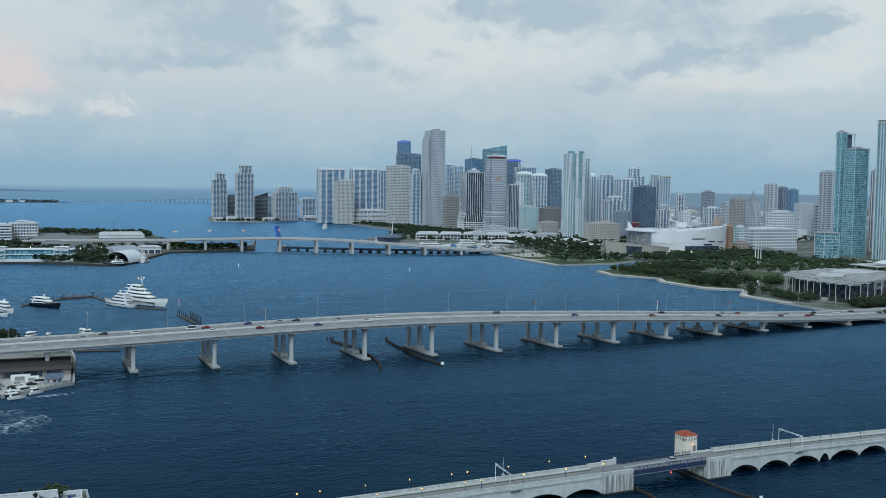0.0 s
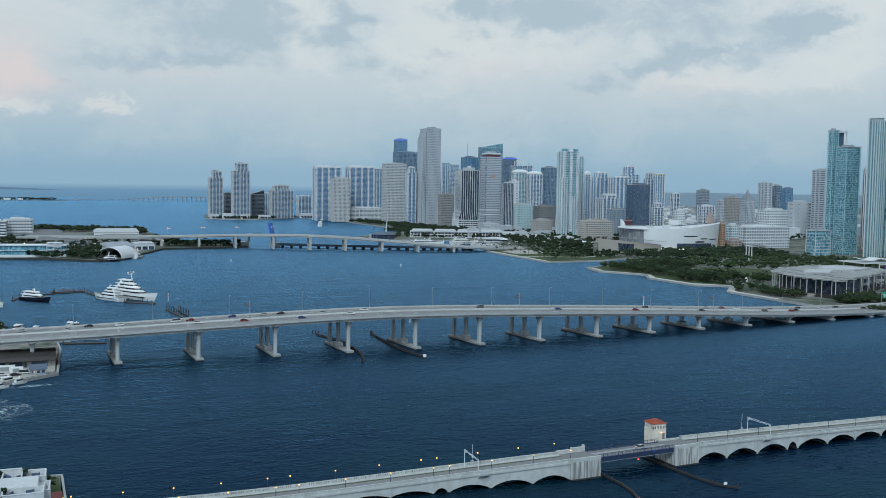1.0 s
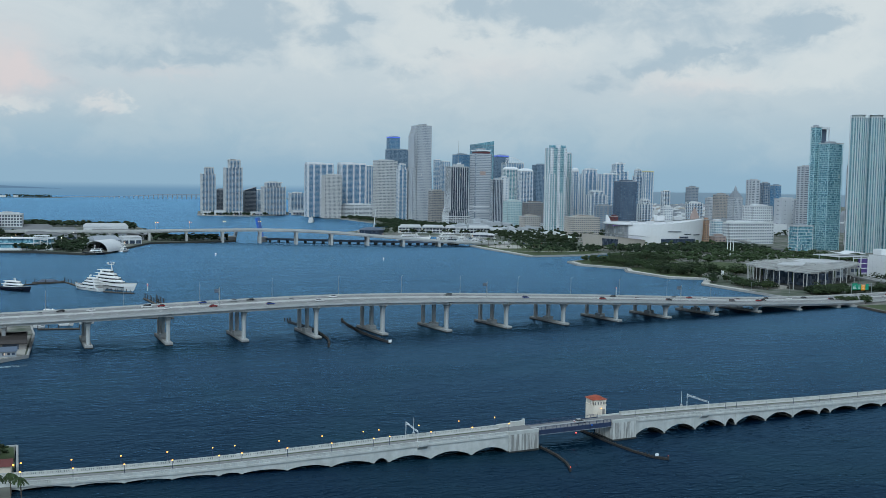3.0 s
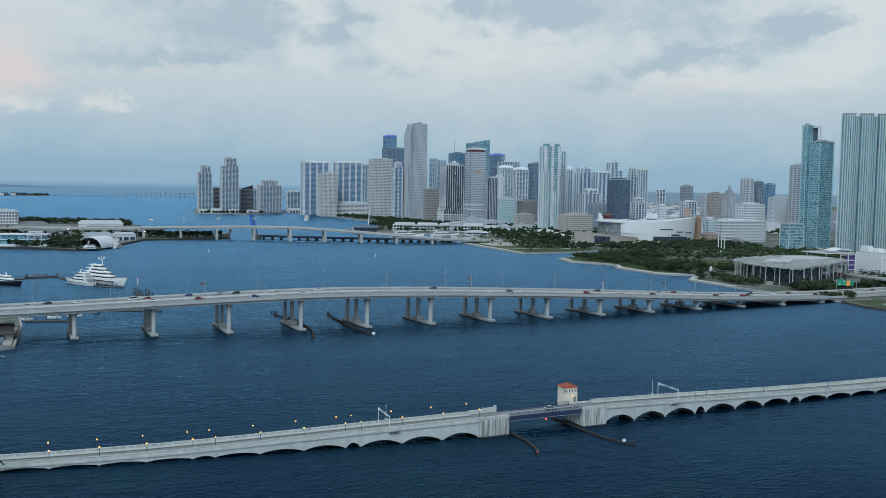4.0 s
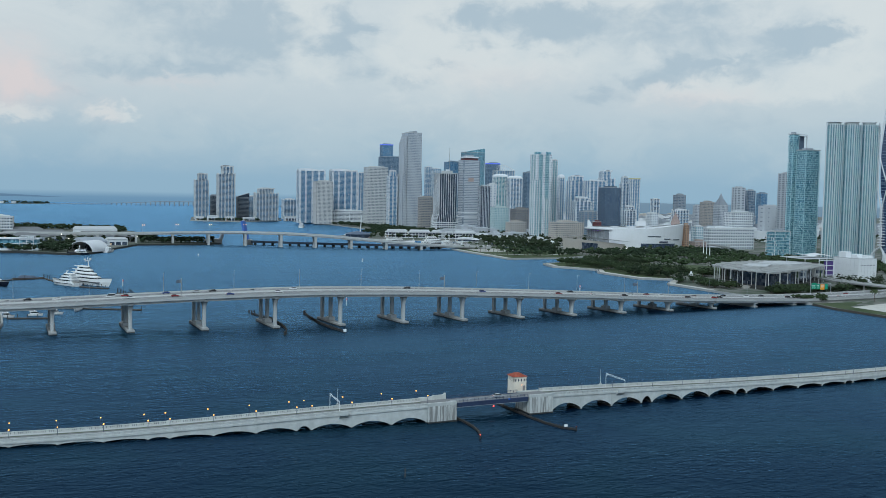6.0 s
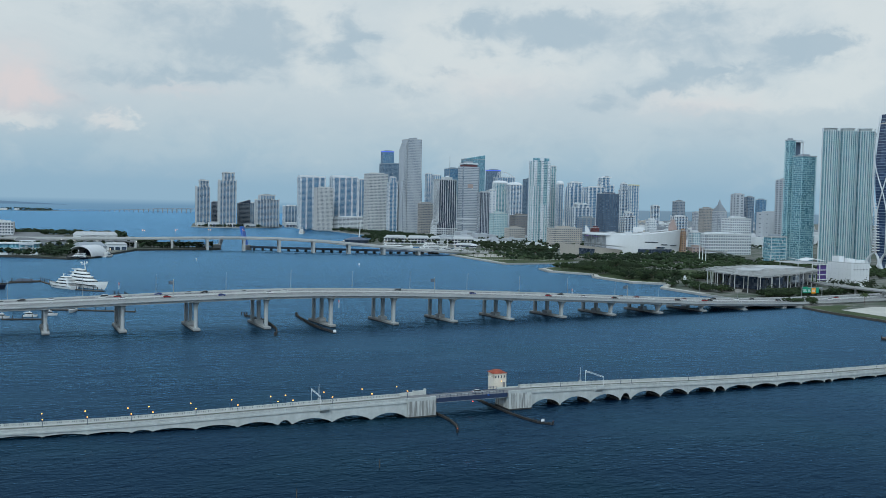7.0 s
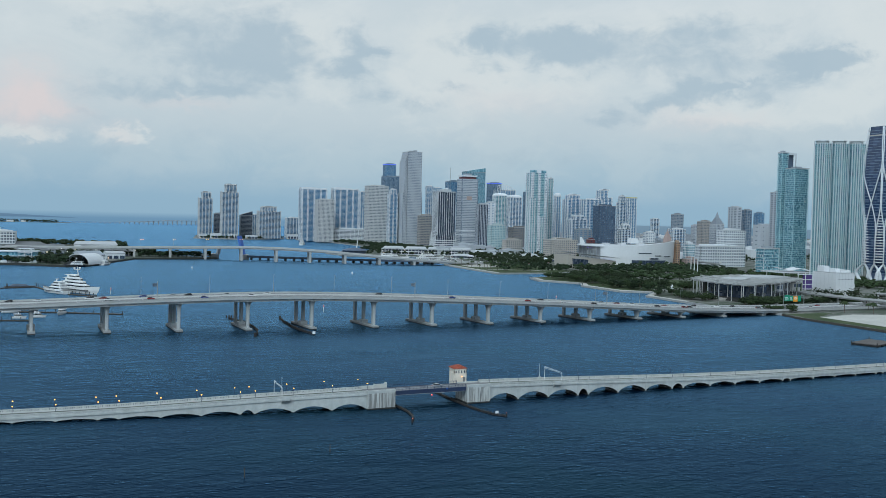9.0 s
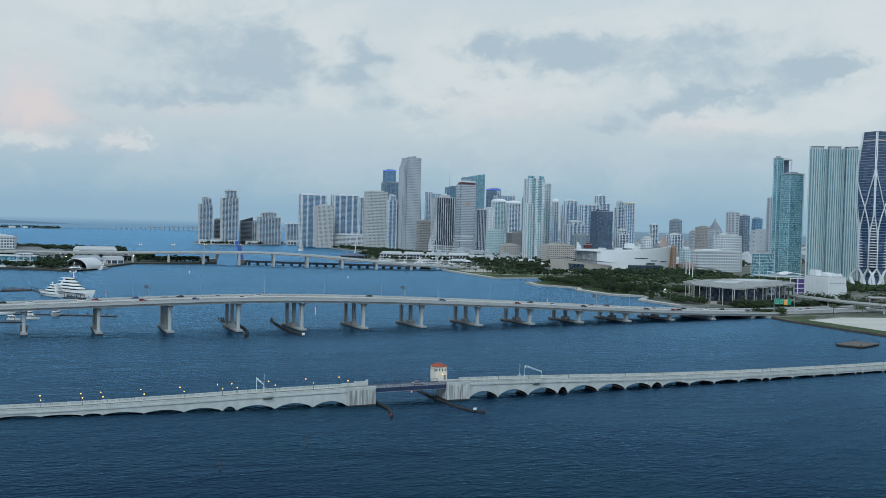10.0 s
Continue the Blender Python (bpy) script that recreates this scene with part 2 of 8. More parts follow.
windows("win_haze", (0.17, 0.185, 0.20), (0.30, 0.31, 0.32), floor=5.0, bay=3.0)
windows("win_stone", (0.17, 0.205, 0.25), (0.27, 0.31, 0.36), lit=0.001)
# tones raised and blued: distance haze and sky reflection mixed into the glass colour
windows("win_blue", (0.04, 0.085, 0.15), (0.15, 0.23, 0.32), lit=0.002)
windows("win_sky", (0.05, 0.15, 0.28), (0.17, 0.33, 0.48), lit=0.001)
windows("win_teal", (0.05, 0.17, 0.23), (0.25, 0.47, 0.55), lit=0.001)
windows("win_mint", (0.02, 0.085, 0.125), (0.17, 0.34, 0.41))
surface("concrete", (0.35, 0.352, 0.345), grain=1.2, stain=0.12, vary=0.32, streak=True)
surface("old_white", (0.50, 0.51, 0.49), grain=0.5, stain=0.3, vary=0.30, streak=True, bump=0.08)
surface("pale_concrete", (0.45, 0.455, 0.45), grain=1.2, stain=0.1, vary=0.25)
surface("deck_road", (0.195, 0.196, 0.196), rough=0.85, grain=1.8, stain=0.07, vary=0.3)
surface("asphalt", (0.055, 0.056, 0.06), rough=0.9, grain=3.0, stain=0.1, vary=0.4)
surface("paving", (0.40, 0.38, 0.345), rough=0.85, grain=0.8, stain=0.08, vary=0.3)
surface("sand_lot", (0.50, 0.485, 0.44), rough=0.95, grain=0.3, stain=0.04, vary=0.25)
surface("timber_dark", (0.035, 0.030, 0.028), rough=0.85, grain=3.0, stain=0.4, vary=0.5)
surface("timber_wet", (0.075, 0.062, 0.05), rough=0.8, grain=3.0, stain=0.4, vary=0.5)
surface("timber_float", (0.115, 0.10, 0.092), rough=0.85, grain=1.5, stain=0.3, vary=0.5)
surface("timber_cap", (0.05, 0.044, 0.038), rough=0.85, grain=1.2, stain=0.5, vary=0.7)
surface("timber_grey", (0.25, 0.235, 0.22), rough=0.85, grain=3.0, stain=0.4, vary=0.4)
surface("grating", (0.17, 0.175, 0.185), rough=0.7, grain=6.0, stain=0.2, vary=0.3)
surface("bascule_steel", (0.022, 0.040, 0.090), rough=0.55, grain=2.0, stain=0.2, vary=0.4)
surface("leaf_blue_paint", (0.02, 0.12, 0.48), rough=0.5, vary=0.2)
surface("galvanised", (0.38, 0.40, 0.41), rough=0.45, metal=0.6, vary=0.2)
surface("roof_tile_red", (0.40, 0.09, 0.05), rough=0.8, grain=4.0, stain=0.5, vary=0.5)
surface("roof_red_dark", (0.13, 0.035, 0.032), rough=0.8, grain=3.0, stain=0.5, vary=0.4)
surface("roof_dark", (0.05, 0.042, 0.040), rough=0.6, grain=1.0, stain=0.2, vary=0.4)
def streaked_material():
    k = Nodes("streaked_white")
    runs = k.ramp(k.noise(1.3, 4, 0.6, (1, 1, 0.06)), 0.44, 0.60)
    a = k.mix(k.noise(2.0, 4), (0.44, 0.44, 0.42), (0.60, 0.60, 0.57))
    k.set(base=k.mix(k.math("MULTIPLY", runs, 0.75), a, (0.11, 0.105, 0.10)), rough=0.8)
    k.bump(k.noise(1.5, 4), 0.2)


streaked_material()
surface("shed_roof", (0.16, 0.165, 0.17), rough=0.8, grain=0.6, stain=0.08, vary=0.3)
# near-black: wet tide bands, also shade painted under arches and the museum canopy
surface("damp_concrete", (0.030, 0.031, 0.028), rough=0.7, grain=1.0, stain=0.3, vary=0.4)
surface("tender_wall", (0.72, 0.64, 0.54), rough=0.8, vary=0.15)
surface("hull_white", (0.78, 0.78, 0.77), rough=0.25, grain=1.0, vary=0.06, bump=0.02)
surface("hull_navy", (0.012, 0.016, 0.03), rough=0.2, grain=1.0, vary=0.1, bump=0.02)
surface("tent_white", (0.62, 0.63, 0.64), rough=0.6, vary=0.12)
surface("house_white", (0.55, 0.57, 0.58), rough=0.7, grain=0.8, stain=0.12, vary=0.25, streak=True)


def foam_material():
    """Lacy foam: holes let the water show between the froth."""
    k = Nodes("foam")
    net = k.noise(0.22, 8, 0.68, (1, 1, 1), dist=1.2)
    patch = k.noise(0.05, 3, 0.5, (1, 1, 1))
    k.set(base=(0.42, 0.54, 0.58), rough=0.9)
    gap, mix = k.n.new("ShaderNodeBsdfTransparent"), k.n.new("ShaderNodeMixShader")
    k.put(k.math("MULTIPLY", k.ramp(net, 0.46, 0.72), k.ramp(patch, 0.36, 0.62)), mix.inputs[0])
    k.l.new(gap.outputs[0], mix.inputs[1])
    k.l.new(k.bsdf.outputs[0], mix.inputs[2])
    k.l.new(mix.outputs[0], k.n["Material Output"].inputs[0])


foam_material()
surface("tyre", (0.012, 0.012, 0.013), rough=0.9, vary=0.2)
surface("sign_green", (0.0, 0.28, 0.17), rough=0.5, vary=0.05)
surface("sign_orange", (0.85, 0.33, 0.02), rough=0.5, vary=0.05)
surface("sign_white", (0.8, 0.8, 0.8), rough=0.5, vary=0.05)
surface("sign_red", (0.5, 0.03, 0.03), rough=0.5, vary=0.05)
surface("mural", (0.09, 0.05, 0.22), rough=0.6, vary=0.3)
surface("bark", (0.12, 0.09, 0.07), rough=0.95, grain=6.0, vary=0.4)
windows("yacht_glass", (0.008, 0.010, 0.014), (0.02, 0.025, 0.03), floor=2.0, bay=1.0)
windows("car_glass", (0.010, 0.012, 0.016), (0.02, 0.022, 0.026), floor=2.0, bay=2.0)
for key, col in (("paint_white", (0.70, 0.70, 0.70)), ("paint_silver", (0.36, 0.37, 0.38)), ("paint_black", (0.015, 0.015, 0.017)),
                 ("paint_red", (0.20, 0.012, 0.015)), ("paint_blue", (0.02, 0.05, 0.20)), ("paint_grey", (0.10, 0.105, 0.11))):
    surface(key, col, rough=0.25, grain=1.0, vary=0.05, bump=0.01)


def glow(name, col, power):
    k = Nodes(name)
    k.set(base=shade(col, 0.5), emit=col, power=power, rough=0.4)


glow("lamp_warm", (1.0, 0.40, 0.07), 3.2)
glow("lamp_white", (1.0, 0.90, 0.75), 5.0)
glow("lamp_red", (1.0, 0.06, 0.04), 4.0)
glow("lamp_blue", (0.10, 0.20, 1.0), 0.5)
glow("lamp_violet", (0.35, 0.10, 1.0), 1.0)


def foliage(name, col):
    k = Nodes(name)
    isl = k.n.new("ShaderNodeNewGeometry").outputs["Random Per Island"]
    rnd = k.n.new("ShaderNodeObjectInfo").outputs["Random"]
    a = k.mix(isl, shade(col, 0.55), shade(col, 1.5))
    a = k.mix(k.math("MULTIPLY", rnd, 0.45), a, (col[0] * 1.5, col[1] * 1.1, col[2] * 0.8))
    k.set(base=a, rough=0.75, spec=0.2)


foliage("leaf_dark", (0.016, 0.030, 0.014))
foliage("leaf_mid", (0.026, 0.046, 0.019))
foliage("palm_leaf", (0.030, 0.052, 0.022))


def grass_material():
    k = Nodes("grass")
    a = k.mix(k.ramp(k.noise(0.04, 5), 0.35, 0.65), (0.05, 0.072, 0.035), (0.095, 0.115, 0.06))
    k.set(base=k.mix(k.math("MULTIPLY", k.noise(1.5, 5), 0.5), a, (0.03, 0.05, 0.02)), rough=0.9, spec=0.1)
    k.bump(k.noise(2.5, 4), 0.4, 0.2)


grass_material()


def city_ground_material():
    k = Nodes("city_ground")
    a = k.mix(k.ramp(k.noise(0.012, 6), 0.4, 0.6), (0.06, 0.075, 0.05), (0.20, 0.19, 0.175))
    k.set(base=k.mix(k.ramp(k.noise(0.08, 5), 0.45, 0.62), a, (0.035, 0.055, 0.03)), rough=0.9)


city_ground_material()


def water_material():
    """Choppy bay water: short wind waves over a longer swell, with slicks where the wind lets off."""
    k = Nodes("bay_water")
    slick = k.ramp(k.noise(0.008, 6, 0.62, (1, 2.2, 1), dist=0.9), 0.34, 0.66)
    waves = k.noise(0.26, 2, 0.5, (0.50, 1.0, 1), dist=1.2)
    chop = k.noise(0.70, 2, 0.5, (0.6, 1.0, 1), dist=0.8)
    swell = k.noise(0.06, 2, 0.5, (0.8, 0.9, 1), dist=0.5)
    h = k.math("ADD", k.math("MULTIPLY", waves, 2.0), k.math("MULTIPLY", chop, 0.75))
    h = k.math("ADD", h, k.math("MULTIPLY", swell, 1.6))
    h = k.math("MULTIPLY", h, k.math("MULTIPLY_ADD", slick, 0.75, 0.5))
    # seen low over the water, the wave faces turned north towards the bridge show, not their backs
    sep = k.n.new("ShaderNodeSeparateXYZ")
    k.l.new(k.tc, sep.inputs[0])
    faces = k.math("MULTIPLY_ADD", sep.outputs[1], 0.36, h)
    shoal = k.ramp(k.noise(0.012, 4, 0.5, dist=0.4), 0.46, 0.70)
    deep = k.mix(shoal, (0.0010, 0.0070, 0.0190), (0.0020, 0.0130, 0.0200))
    bump = k.n.new("ShaderNodeBump")
    bump.inputs["Strength"].default_value, bump.inputs["Distance"].default_value = 1.0, 0.62
    k.l.new(faces, bump.inputs["Height"])
    body, gloss, mix, fres = k.n.new("ShaderNodeBsdfDiffuse"), k.n.new("ShaderNodeBsdfGlossy"), k.n.new("ShaderNodeMixShader"), k.n.new("ShaderNodeFresnel")
    fres.inputs["IOR"].default_value = 1.11
    k.put(deep, body.inputs["Color"])
    gloss.inputs["Color"].default_value = (*WATER_TINT, 1)
    k.put(k.math("MULTIPLY_ADD", slick, 0.06, 0.16), gloss.inputs["Roughness"])
    for n in (body, gloss):
        k.l.new(bump.outputs[0], n.inputs["Normal"])
    ripple = k.n.new("ShaderNodeBump")
    ripple.inputs["Strength"].default_value, ripple.inputs["Distance"].default_value = 1.0, 0.19
    k.l.new(h, ripple.inputs["Height"])
    k.l.new(ripple.outputs[0], fres.inputs["Normal"])
    k.l.new(fres.outputs[0], mix.inputs[0])
    k.l.new(body.outputs[0], mix.inputs[1])
    k.l.new(gloss.outputs[0], mix.inputs[2])
    k.l.new(mix.outputs[0], k.n["Material Output"].inputs[0])


WATER_TINT = (0.32, 0.65, 0.96)
water_material()


# ---------------------------------------------------------------- mesh tools
class Shape:
    """Collects plain solids for one mesh."""

    def __init__(self):
        self.v, self.f = [], []

    def add(self, verts, faces):
        o = len(self.v)
        self.v += [tuple(p) for p in verts]
        self.f += [tuple(i + o for i in q) for q in faces]
        return self

    def box(self, x0, x1, y0, y1, z0, z1, m=None):
        vs = [(x, y, z) for z in (z0, z1) for x, y in ((x0, y0), (x1, y0), (x1, y1), (x0, y1))]
        if m is not None:
            vs = [m @ Vector(p) for p in vs]
        return self.add(vs, [(3, 2, 1, 0), (4, 5, 6, 7), (0, 1, 5, 4), (1, 2, 6, 5), (2, 3, 7, 6), (3, 0, 4, 7)])

    def slab(self, x0, x1, y0, y1, z0, z1, c):
        """A box with its upper edges cut back by c."""
        vs = [(x0, y0, z0), (x1, y0, z0), (x1, y1, z0), (x0, y1, z0), (x0, y0, z1 - c), (x1, y0, z1 - c), (x1, y1, z1 - c), (x0, y1, z1 - c),
              (x0 + c, y0 + c, z1), (x1 - c, y0 + c, z1), (x1 - c, y1 - c, z1), (x0 + c, y1 - c, z1)]
        f = [(3, 2, 1, 0), (8, 9, 10, 11)]
        for a in (0, 4):
            for i in range(4):
                j = (i + 1) % 4
                f.append((a + i, a + j, a + 4 + j, a + 4 + i))
        return self.add(vs, f)

    def prism(self, poly, z0, z1):
        n = len(poly)
        area = sum(poly[i][0] * poly[(i + 1) % n][1] - poly[(i + 1) % n][0] * poly[i][1] for i in range(n))
        if area < 0:
            poly = poly[::-1]
        f = [tuple(range(n - 1, -1, -1)), tuple(range(n, 2 * n))]
        f += [(i, (i + 1) % n, n + (i + 1) % n, n + i) for i in range(n)]
        return self.add([(x, y, z0) for x, y in poly] + [(x, y, z1) for x, y in poly], f)

    def rings(self, rings, close=True, caps=True):
        """A skin over rings of equally many points."""
        n, o = len(rings[0]), []
        f = []
        for k in range(len(rings) - 1):
            for i in range(n if close else n - 1):
                j = (i + 1) % n
                f.append((k * n + i, k * n + j, (k + 1) * n + j, (k + 1) * n + i))
        if caps:
            f.append(tuple(range(n - 1, -1, -1)))
            f.append(tuple(range((len(rings) - 1) * n, len(rings) * n)))
        for r in rings:
            o += r
        return self.add(o, f)

    def tube(self, a, b, r0, r1=None, n=8):
        """A round bar from a to b, from radius r0 to r1."""
        a, b = Vector(a), Vector(b)
        d = (b - a).normalized()
        u = d.orthogonal().normalized()
        w = d.cross(u)
        r1 = r0 if r1 is None else r1
        rs = []
        for p, r in ((a, r0), (b, r1)):
            rs.append([p + (u * math.cos(2 * math.pi * i / n) + w * math.sin(2 * math.pi * i / n)) * r for i in range(n)])
        return self.rings(rs)

    def ball(self, c, r, n=8, sz=1.0):
        rs = []
        for k in range(1, n // 2):
            a = math.pi * k / (n // 2)
            rs.append([(c[0] + r * math.sin(a) * math.cos(2 * math.pi * i / n), c[1] + r * math.sin(a) * math.sin(2 * math.pi * i / n),
                        c[2] - r * sz * math.cos(a)) for i in range(n)])
        return self.rings(rs)

    def strip(self, line, half, z0, z1):
        """A wall of the given half thickness along a polyline of (x, y)."""
        L, R = offset_line(line, half), offset_line(line, -half)
        return self.prism(L + R[::-1], z0, z1)

    def mesh(self, name):
        me = bpy.data.meshes.new(name)
        me.from_pydata(self.v, [], self.f)
        me.update()
        return me


def offset_line(line, d):
    out = []
    for i, p in enumerate(line):
        a, b = Vector(line[max(i - 1, 0)][:2]), Vector(line[min(i + 1, len(line) - 1)][:2])
        t = (b - a).normalized()
        out.append((p[0] - t.y * d, p[1] + t.x * d))
    return out


def thing(name, label, category, at=(0, 0, 0), turn=0.0, group="", kind=""):
    ob = new(name)
    ob.empty_display_size = 0.5
    ob.matrix_basis = pose(*at, 0, 0, turn)
    return tagged(ob, label, category, group, kind)


def part(name, shape, material, parent, label="", smooth=False):
    """Links a shape as one mesh under a thing or a part."""
    me = shape.mesh(name) if isinstance(shape, Shape) else shape
    if not me.materials:
        me.materials.append(MATS[material])
    if smooth:
        me.polygons.foreach_set("use_smooth", [True] * len(me.polygons))
    ob = new(name, me)
    ob.parent = parent
    return tagged(ob, label)


def stuff_part(name, shape, material, parent):
    """A part of pieces too small and too many to pick apart."""
    return tagged(part(name, shape, material, parent), kind="stuff")


def solo(name, shape, material, label, category, kind="", group="", smooth=False):
    """A thing that is a single mesh, in world coordinates."""
    me = shape.mesh(name)
    me.materials.append(MATS[material])
    if smooth:
        me.polygons.foreach_set("use_smooth", [True] * len(me.polygons))
    return tagged(new(name, me), label, category, group, kind)


def along(xs, ys, x):
    """Smooth curve through knots (Catmull-Rom)."""
    i = max(0, min(len(xs) - 2, next((k for k in range(len(xs) - 1) if x < xs[k + 1]), len(xs) - 2)))

    def slope(k):
        a, b = max(k - 1, 0), min(k + 1, len(xs) - 1)
        return (ys[b] - ys[a]) / (xs[b] - xs[a])
    h = xs[i + 1] - xs[i]
    t = min(1.3, max(-0.3, (x - xs[i]) / h))
    return ((2 * t ** 3 - 3 * t ** 2 + 1) * ys[i] + (t ** 3 - 2 * t ** 2 + t) * h * slope(i)
            + (3 * t ** 2 - 2 * t ** 3) * ys[i + 1] + (t ** 3 - t ** 2) * h * slope(i + 1))


# ---------------------------------------------------------------- water and land
sea = Shape().add([(-9000, -3000, 0), (9000, -3000, 0), (9000, 12000, 0), (-9000, 12000, 0)], [(0, 1, 2, 3)])
solo("water", sea, "bay_water", "dark blue choppy bay water under an overcast sky", "water", "structure")

MAINLAND = [(588, 380), (585, 500), (590, 530), (572, 602), (570, 636), (568, 702), (603, 742), (572, 760), (567, 834), (584, 867), (553, 915),
            (562, 958), (640, 1000), (690, 1040), (690, 1075), (640, 1052), (555, 1045), (553, 1190), (556, 1253), (600, 1275), (640, 1400),
            (640, 1490), (470, 1520), (456, 1610), (520, 1700), (640, 1860), (630, 2050), (615, 2285), (570, 2480), (620, 2560), (900, 2800),
            (1000, 4900), (4800, 4900), (4800, 360)]


def land(name, poly, top, label):
    ob = solo(name, Shape().prism(poly, -3, top), "city_ground", label, "ground", "structure")
    return ob


def seawall(name, line, top, width=1.6, label="pale concrete seawall along the water's edge", mat="concrete"):
    s = Shape()
    for a, b in zip(line, line[1:]):
        d = (Vector(b) - Vector(a)).length
        n = max(1, round(d / 14))
        for i in range(n):
            p, q = Vector(a).lerp(Vector(b), i / n), Vector(a).lerp(Vector(b), (i + 1) / n - 0.002)
            s.strip([tuple(p), tuple(q)], width / 2, -2.5, top + random.uniform(-0.03, 0.03))
    return solo(name, s, mat, label, "seawall", "structure")


land("ground_mainland", MAINLAND, 1.6, "city ground with streets and planting behind the bay front")
seawall("seawall_park", MAINLAND[2:20], 1.9, 1.3)
seawall("seawall_lot", MAINLAND[:3], 1.4, 0.9, "dark weathered seawall edge beside the grass", "timber_wet")
seawall("seawall_marina", MAINLAND[19:29], 1.8, 1.6)
# islands on the near side and the port
WATSON = [(-9, 474), (-9, 545), (-14, 600), (-60, 640), (-420, 640), (-420, 440), (-40, 452), (-26, 460), (-18, 467)]
land("ground_boatyard", WATSON, 1.4, "paved boatyard island under the highway bridge")
seawall("seawall_boatyard", [(-40, 452), (-26, 460), (-18, 467), (-9, 474), (-9, 545), (-14, 600)], 1.7, 1.0)
ISLE = [(-4, 295), (-2, 240), (-1.5, 150), (-300, 150), (-300, 296)]
land("ground_island", ISLE, 1.6, "grassy island at the arch bridge's end")
seawall("seawall_island", [(-7, 296), (-3.5, 295.5), (-1.5, 262)], 1.9, 0.7)
PORT = [(-600, 1260), (-99, 1228), (-35, 1206), (20, 1163), (46, 1180), (74, 1266), (109, 1363), (165, 1375), (232, 1390), (232, 1420), (120, 1480),
        (150, 1560), (110, 1850), (-80, 1960), (-600, 2060)]
land("ground_port", PORT, 2.0, "paved port island with sheds and planting")
seawall("seawall_port", PORT[:10], 2.3, 1.4, "dark port quay wall", "damp_concrete")
KEY = [(298, 2480), (330, 2440), (420, 2410), (545, 2520), (556, 2585), (520, 2760), (330, 2760)]
land("ground_key", KEY, 2.0, "small built-up island with gardens")
seawall("seawall_key", KEY[:5], 2.4, 1.6)

# ---------------------------------------------------------------- highway bridge
HX = [-420, -300, -100, -20, 60, 150, 232, 319, 404, 490, 575, 660, 760]
HY = [560, 531, 501.5, 495.5, 493, 492.5, 496.0, 503.0, 512, 522, 533, 546, 562]
ZX = [-420, -200, -80, -45, 10, 40, 70, 104, 147, 185, 235, 276, 319, 365, 417, 473, 510, 560, 620, 760]
ZY = [4.0, 9.5, 14.5, 15.9, 17.6, 18.7, 19.8, 20.9, 21.9, 21.9, 20.8, 19.2, 17.3, 15.0, 12.1, 9.0, 7.4, 5.7, 4.6, 4.2]
H_WIDE = 36.0


def h_edge(x):
    return along(HX, HY, x) - 1.5


def h_top(x):
    return along(ZX, ZY, x)


def sweep(shape, xs, profile):
    """Carries a profile of (across, height) along the highway bridge."""
    rings = []
    for x in xs:
        y, z = h_edge(x), h_top(x)
        t = (h_edge(x + 1) - h_edge(x - 1)) / 2
        k = 1 / math.sqrt(1 + t * t)
        rings.append([(x - a * t * k, y + a * k, z + b) for a, b in profile])
    return shape.rings(rings)


def rect(a0, a1, b0, b1):
    return [(a0, b0), (a1, b0), (a1, b1), (a0, b1)]


highway = thing("highway_bridge", "long grey concrete highway bridge on paired column piers over the bay", "bridge")
hx = [-420 + 10 * i for i in range(int((740 + 420) / 10) + 1)]
part("deck", sweep(Shape(), hx, [(0, -1.55), (36, -1.55), (36, -0.85), (0, -0.85)]), "deck_road", highway, "worn grey concrete road deck")
part("fascia", sweep(Shape(), hx, rect(-0.12, 0.0, -1.75, -0.86)), "pale_concrete", highway)
part("parapet", sweep(Shape(), hx, [(-0.02, -0.846), (0.42, -0.846), (0.30, 0), (0.05, 0)]), "concrete", highway)
part("parapet", sweep(Shape(), hx, [(35.58, -0.846), (36.02, -0.846), (35.95, 0), (35.7, 0)]), "pale_concrete", highway)
part("median_barrier", sweep(Shape(), hx, [(17.6, -0.846), (18.4, -0.846), (18.1, 0.0), (17.9, 0.0)]), "pale_concrete", highway)
for a in (1.6, 8.4, 15.2, 20.8, 27.6, 33.2):
    part("girder", sweep(Shape(), hx, [(a - 0.35, -3.25), (a + 0.35, -3.25), (a + 0.3, -1.555), (a - 0.3, -1.555)]), "pale_concrete", highway)
marks = Shape()
for a in (3.4, 17.0, 19.0, 32.6):
    sweep(marks, hx, rect(a - 0.08, a + 0.08, -0.846, -0.838))
for a in (7.0, 10.6, 14.2, 22.0, 25.6, 29.2):
    for x in range(-400, 730, 12):
        sweep(marks, [x, x + 3.5], rect(a - 0.08, a + 0.08, -0.846, -0.838))
stuff_part("lane_marking", marks, "sign_white", highway)
PIERS_H = [-106, -64, -21.5, 20.5, 62.5, 104.5, 147, 188.5, 231, 273.5, 317, 360, 403, 446.5, 489, 531, 574]


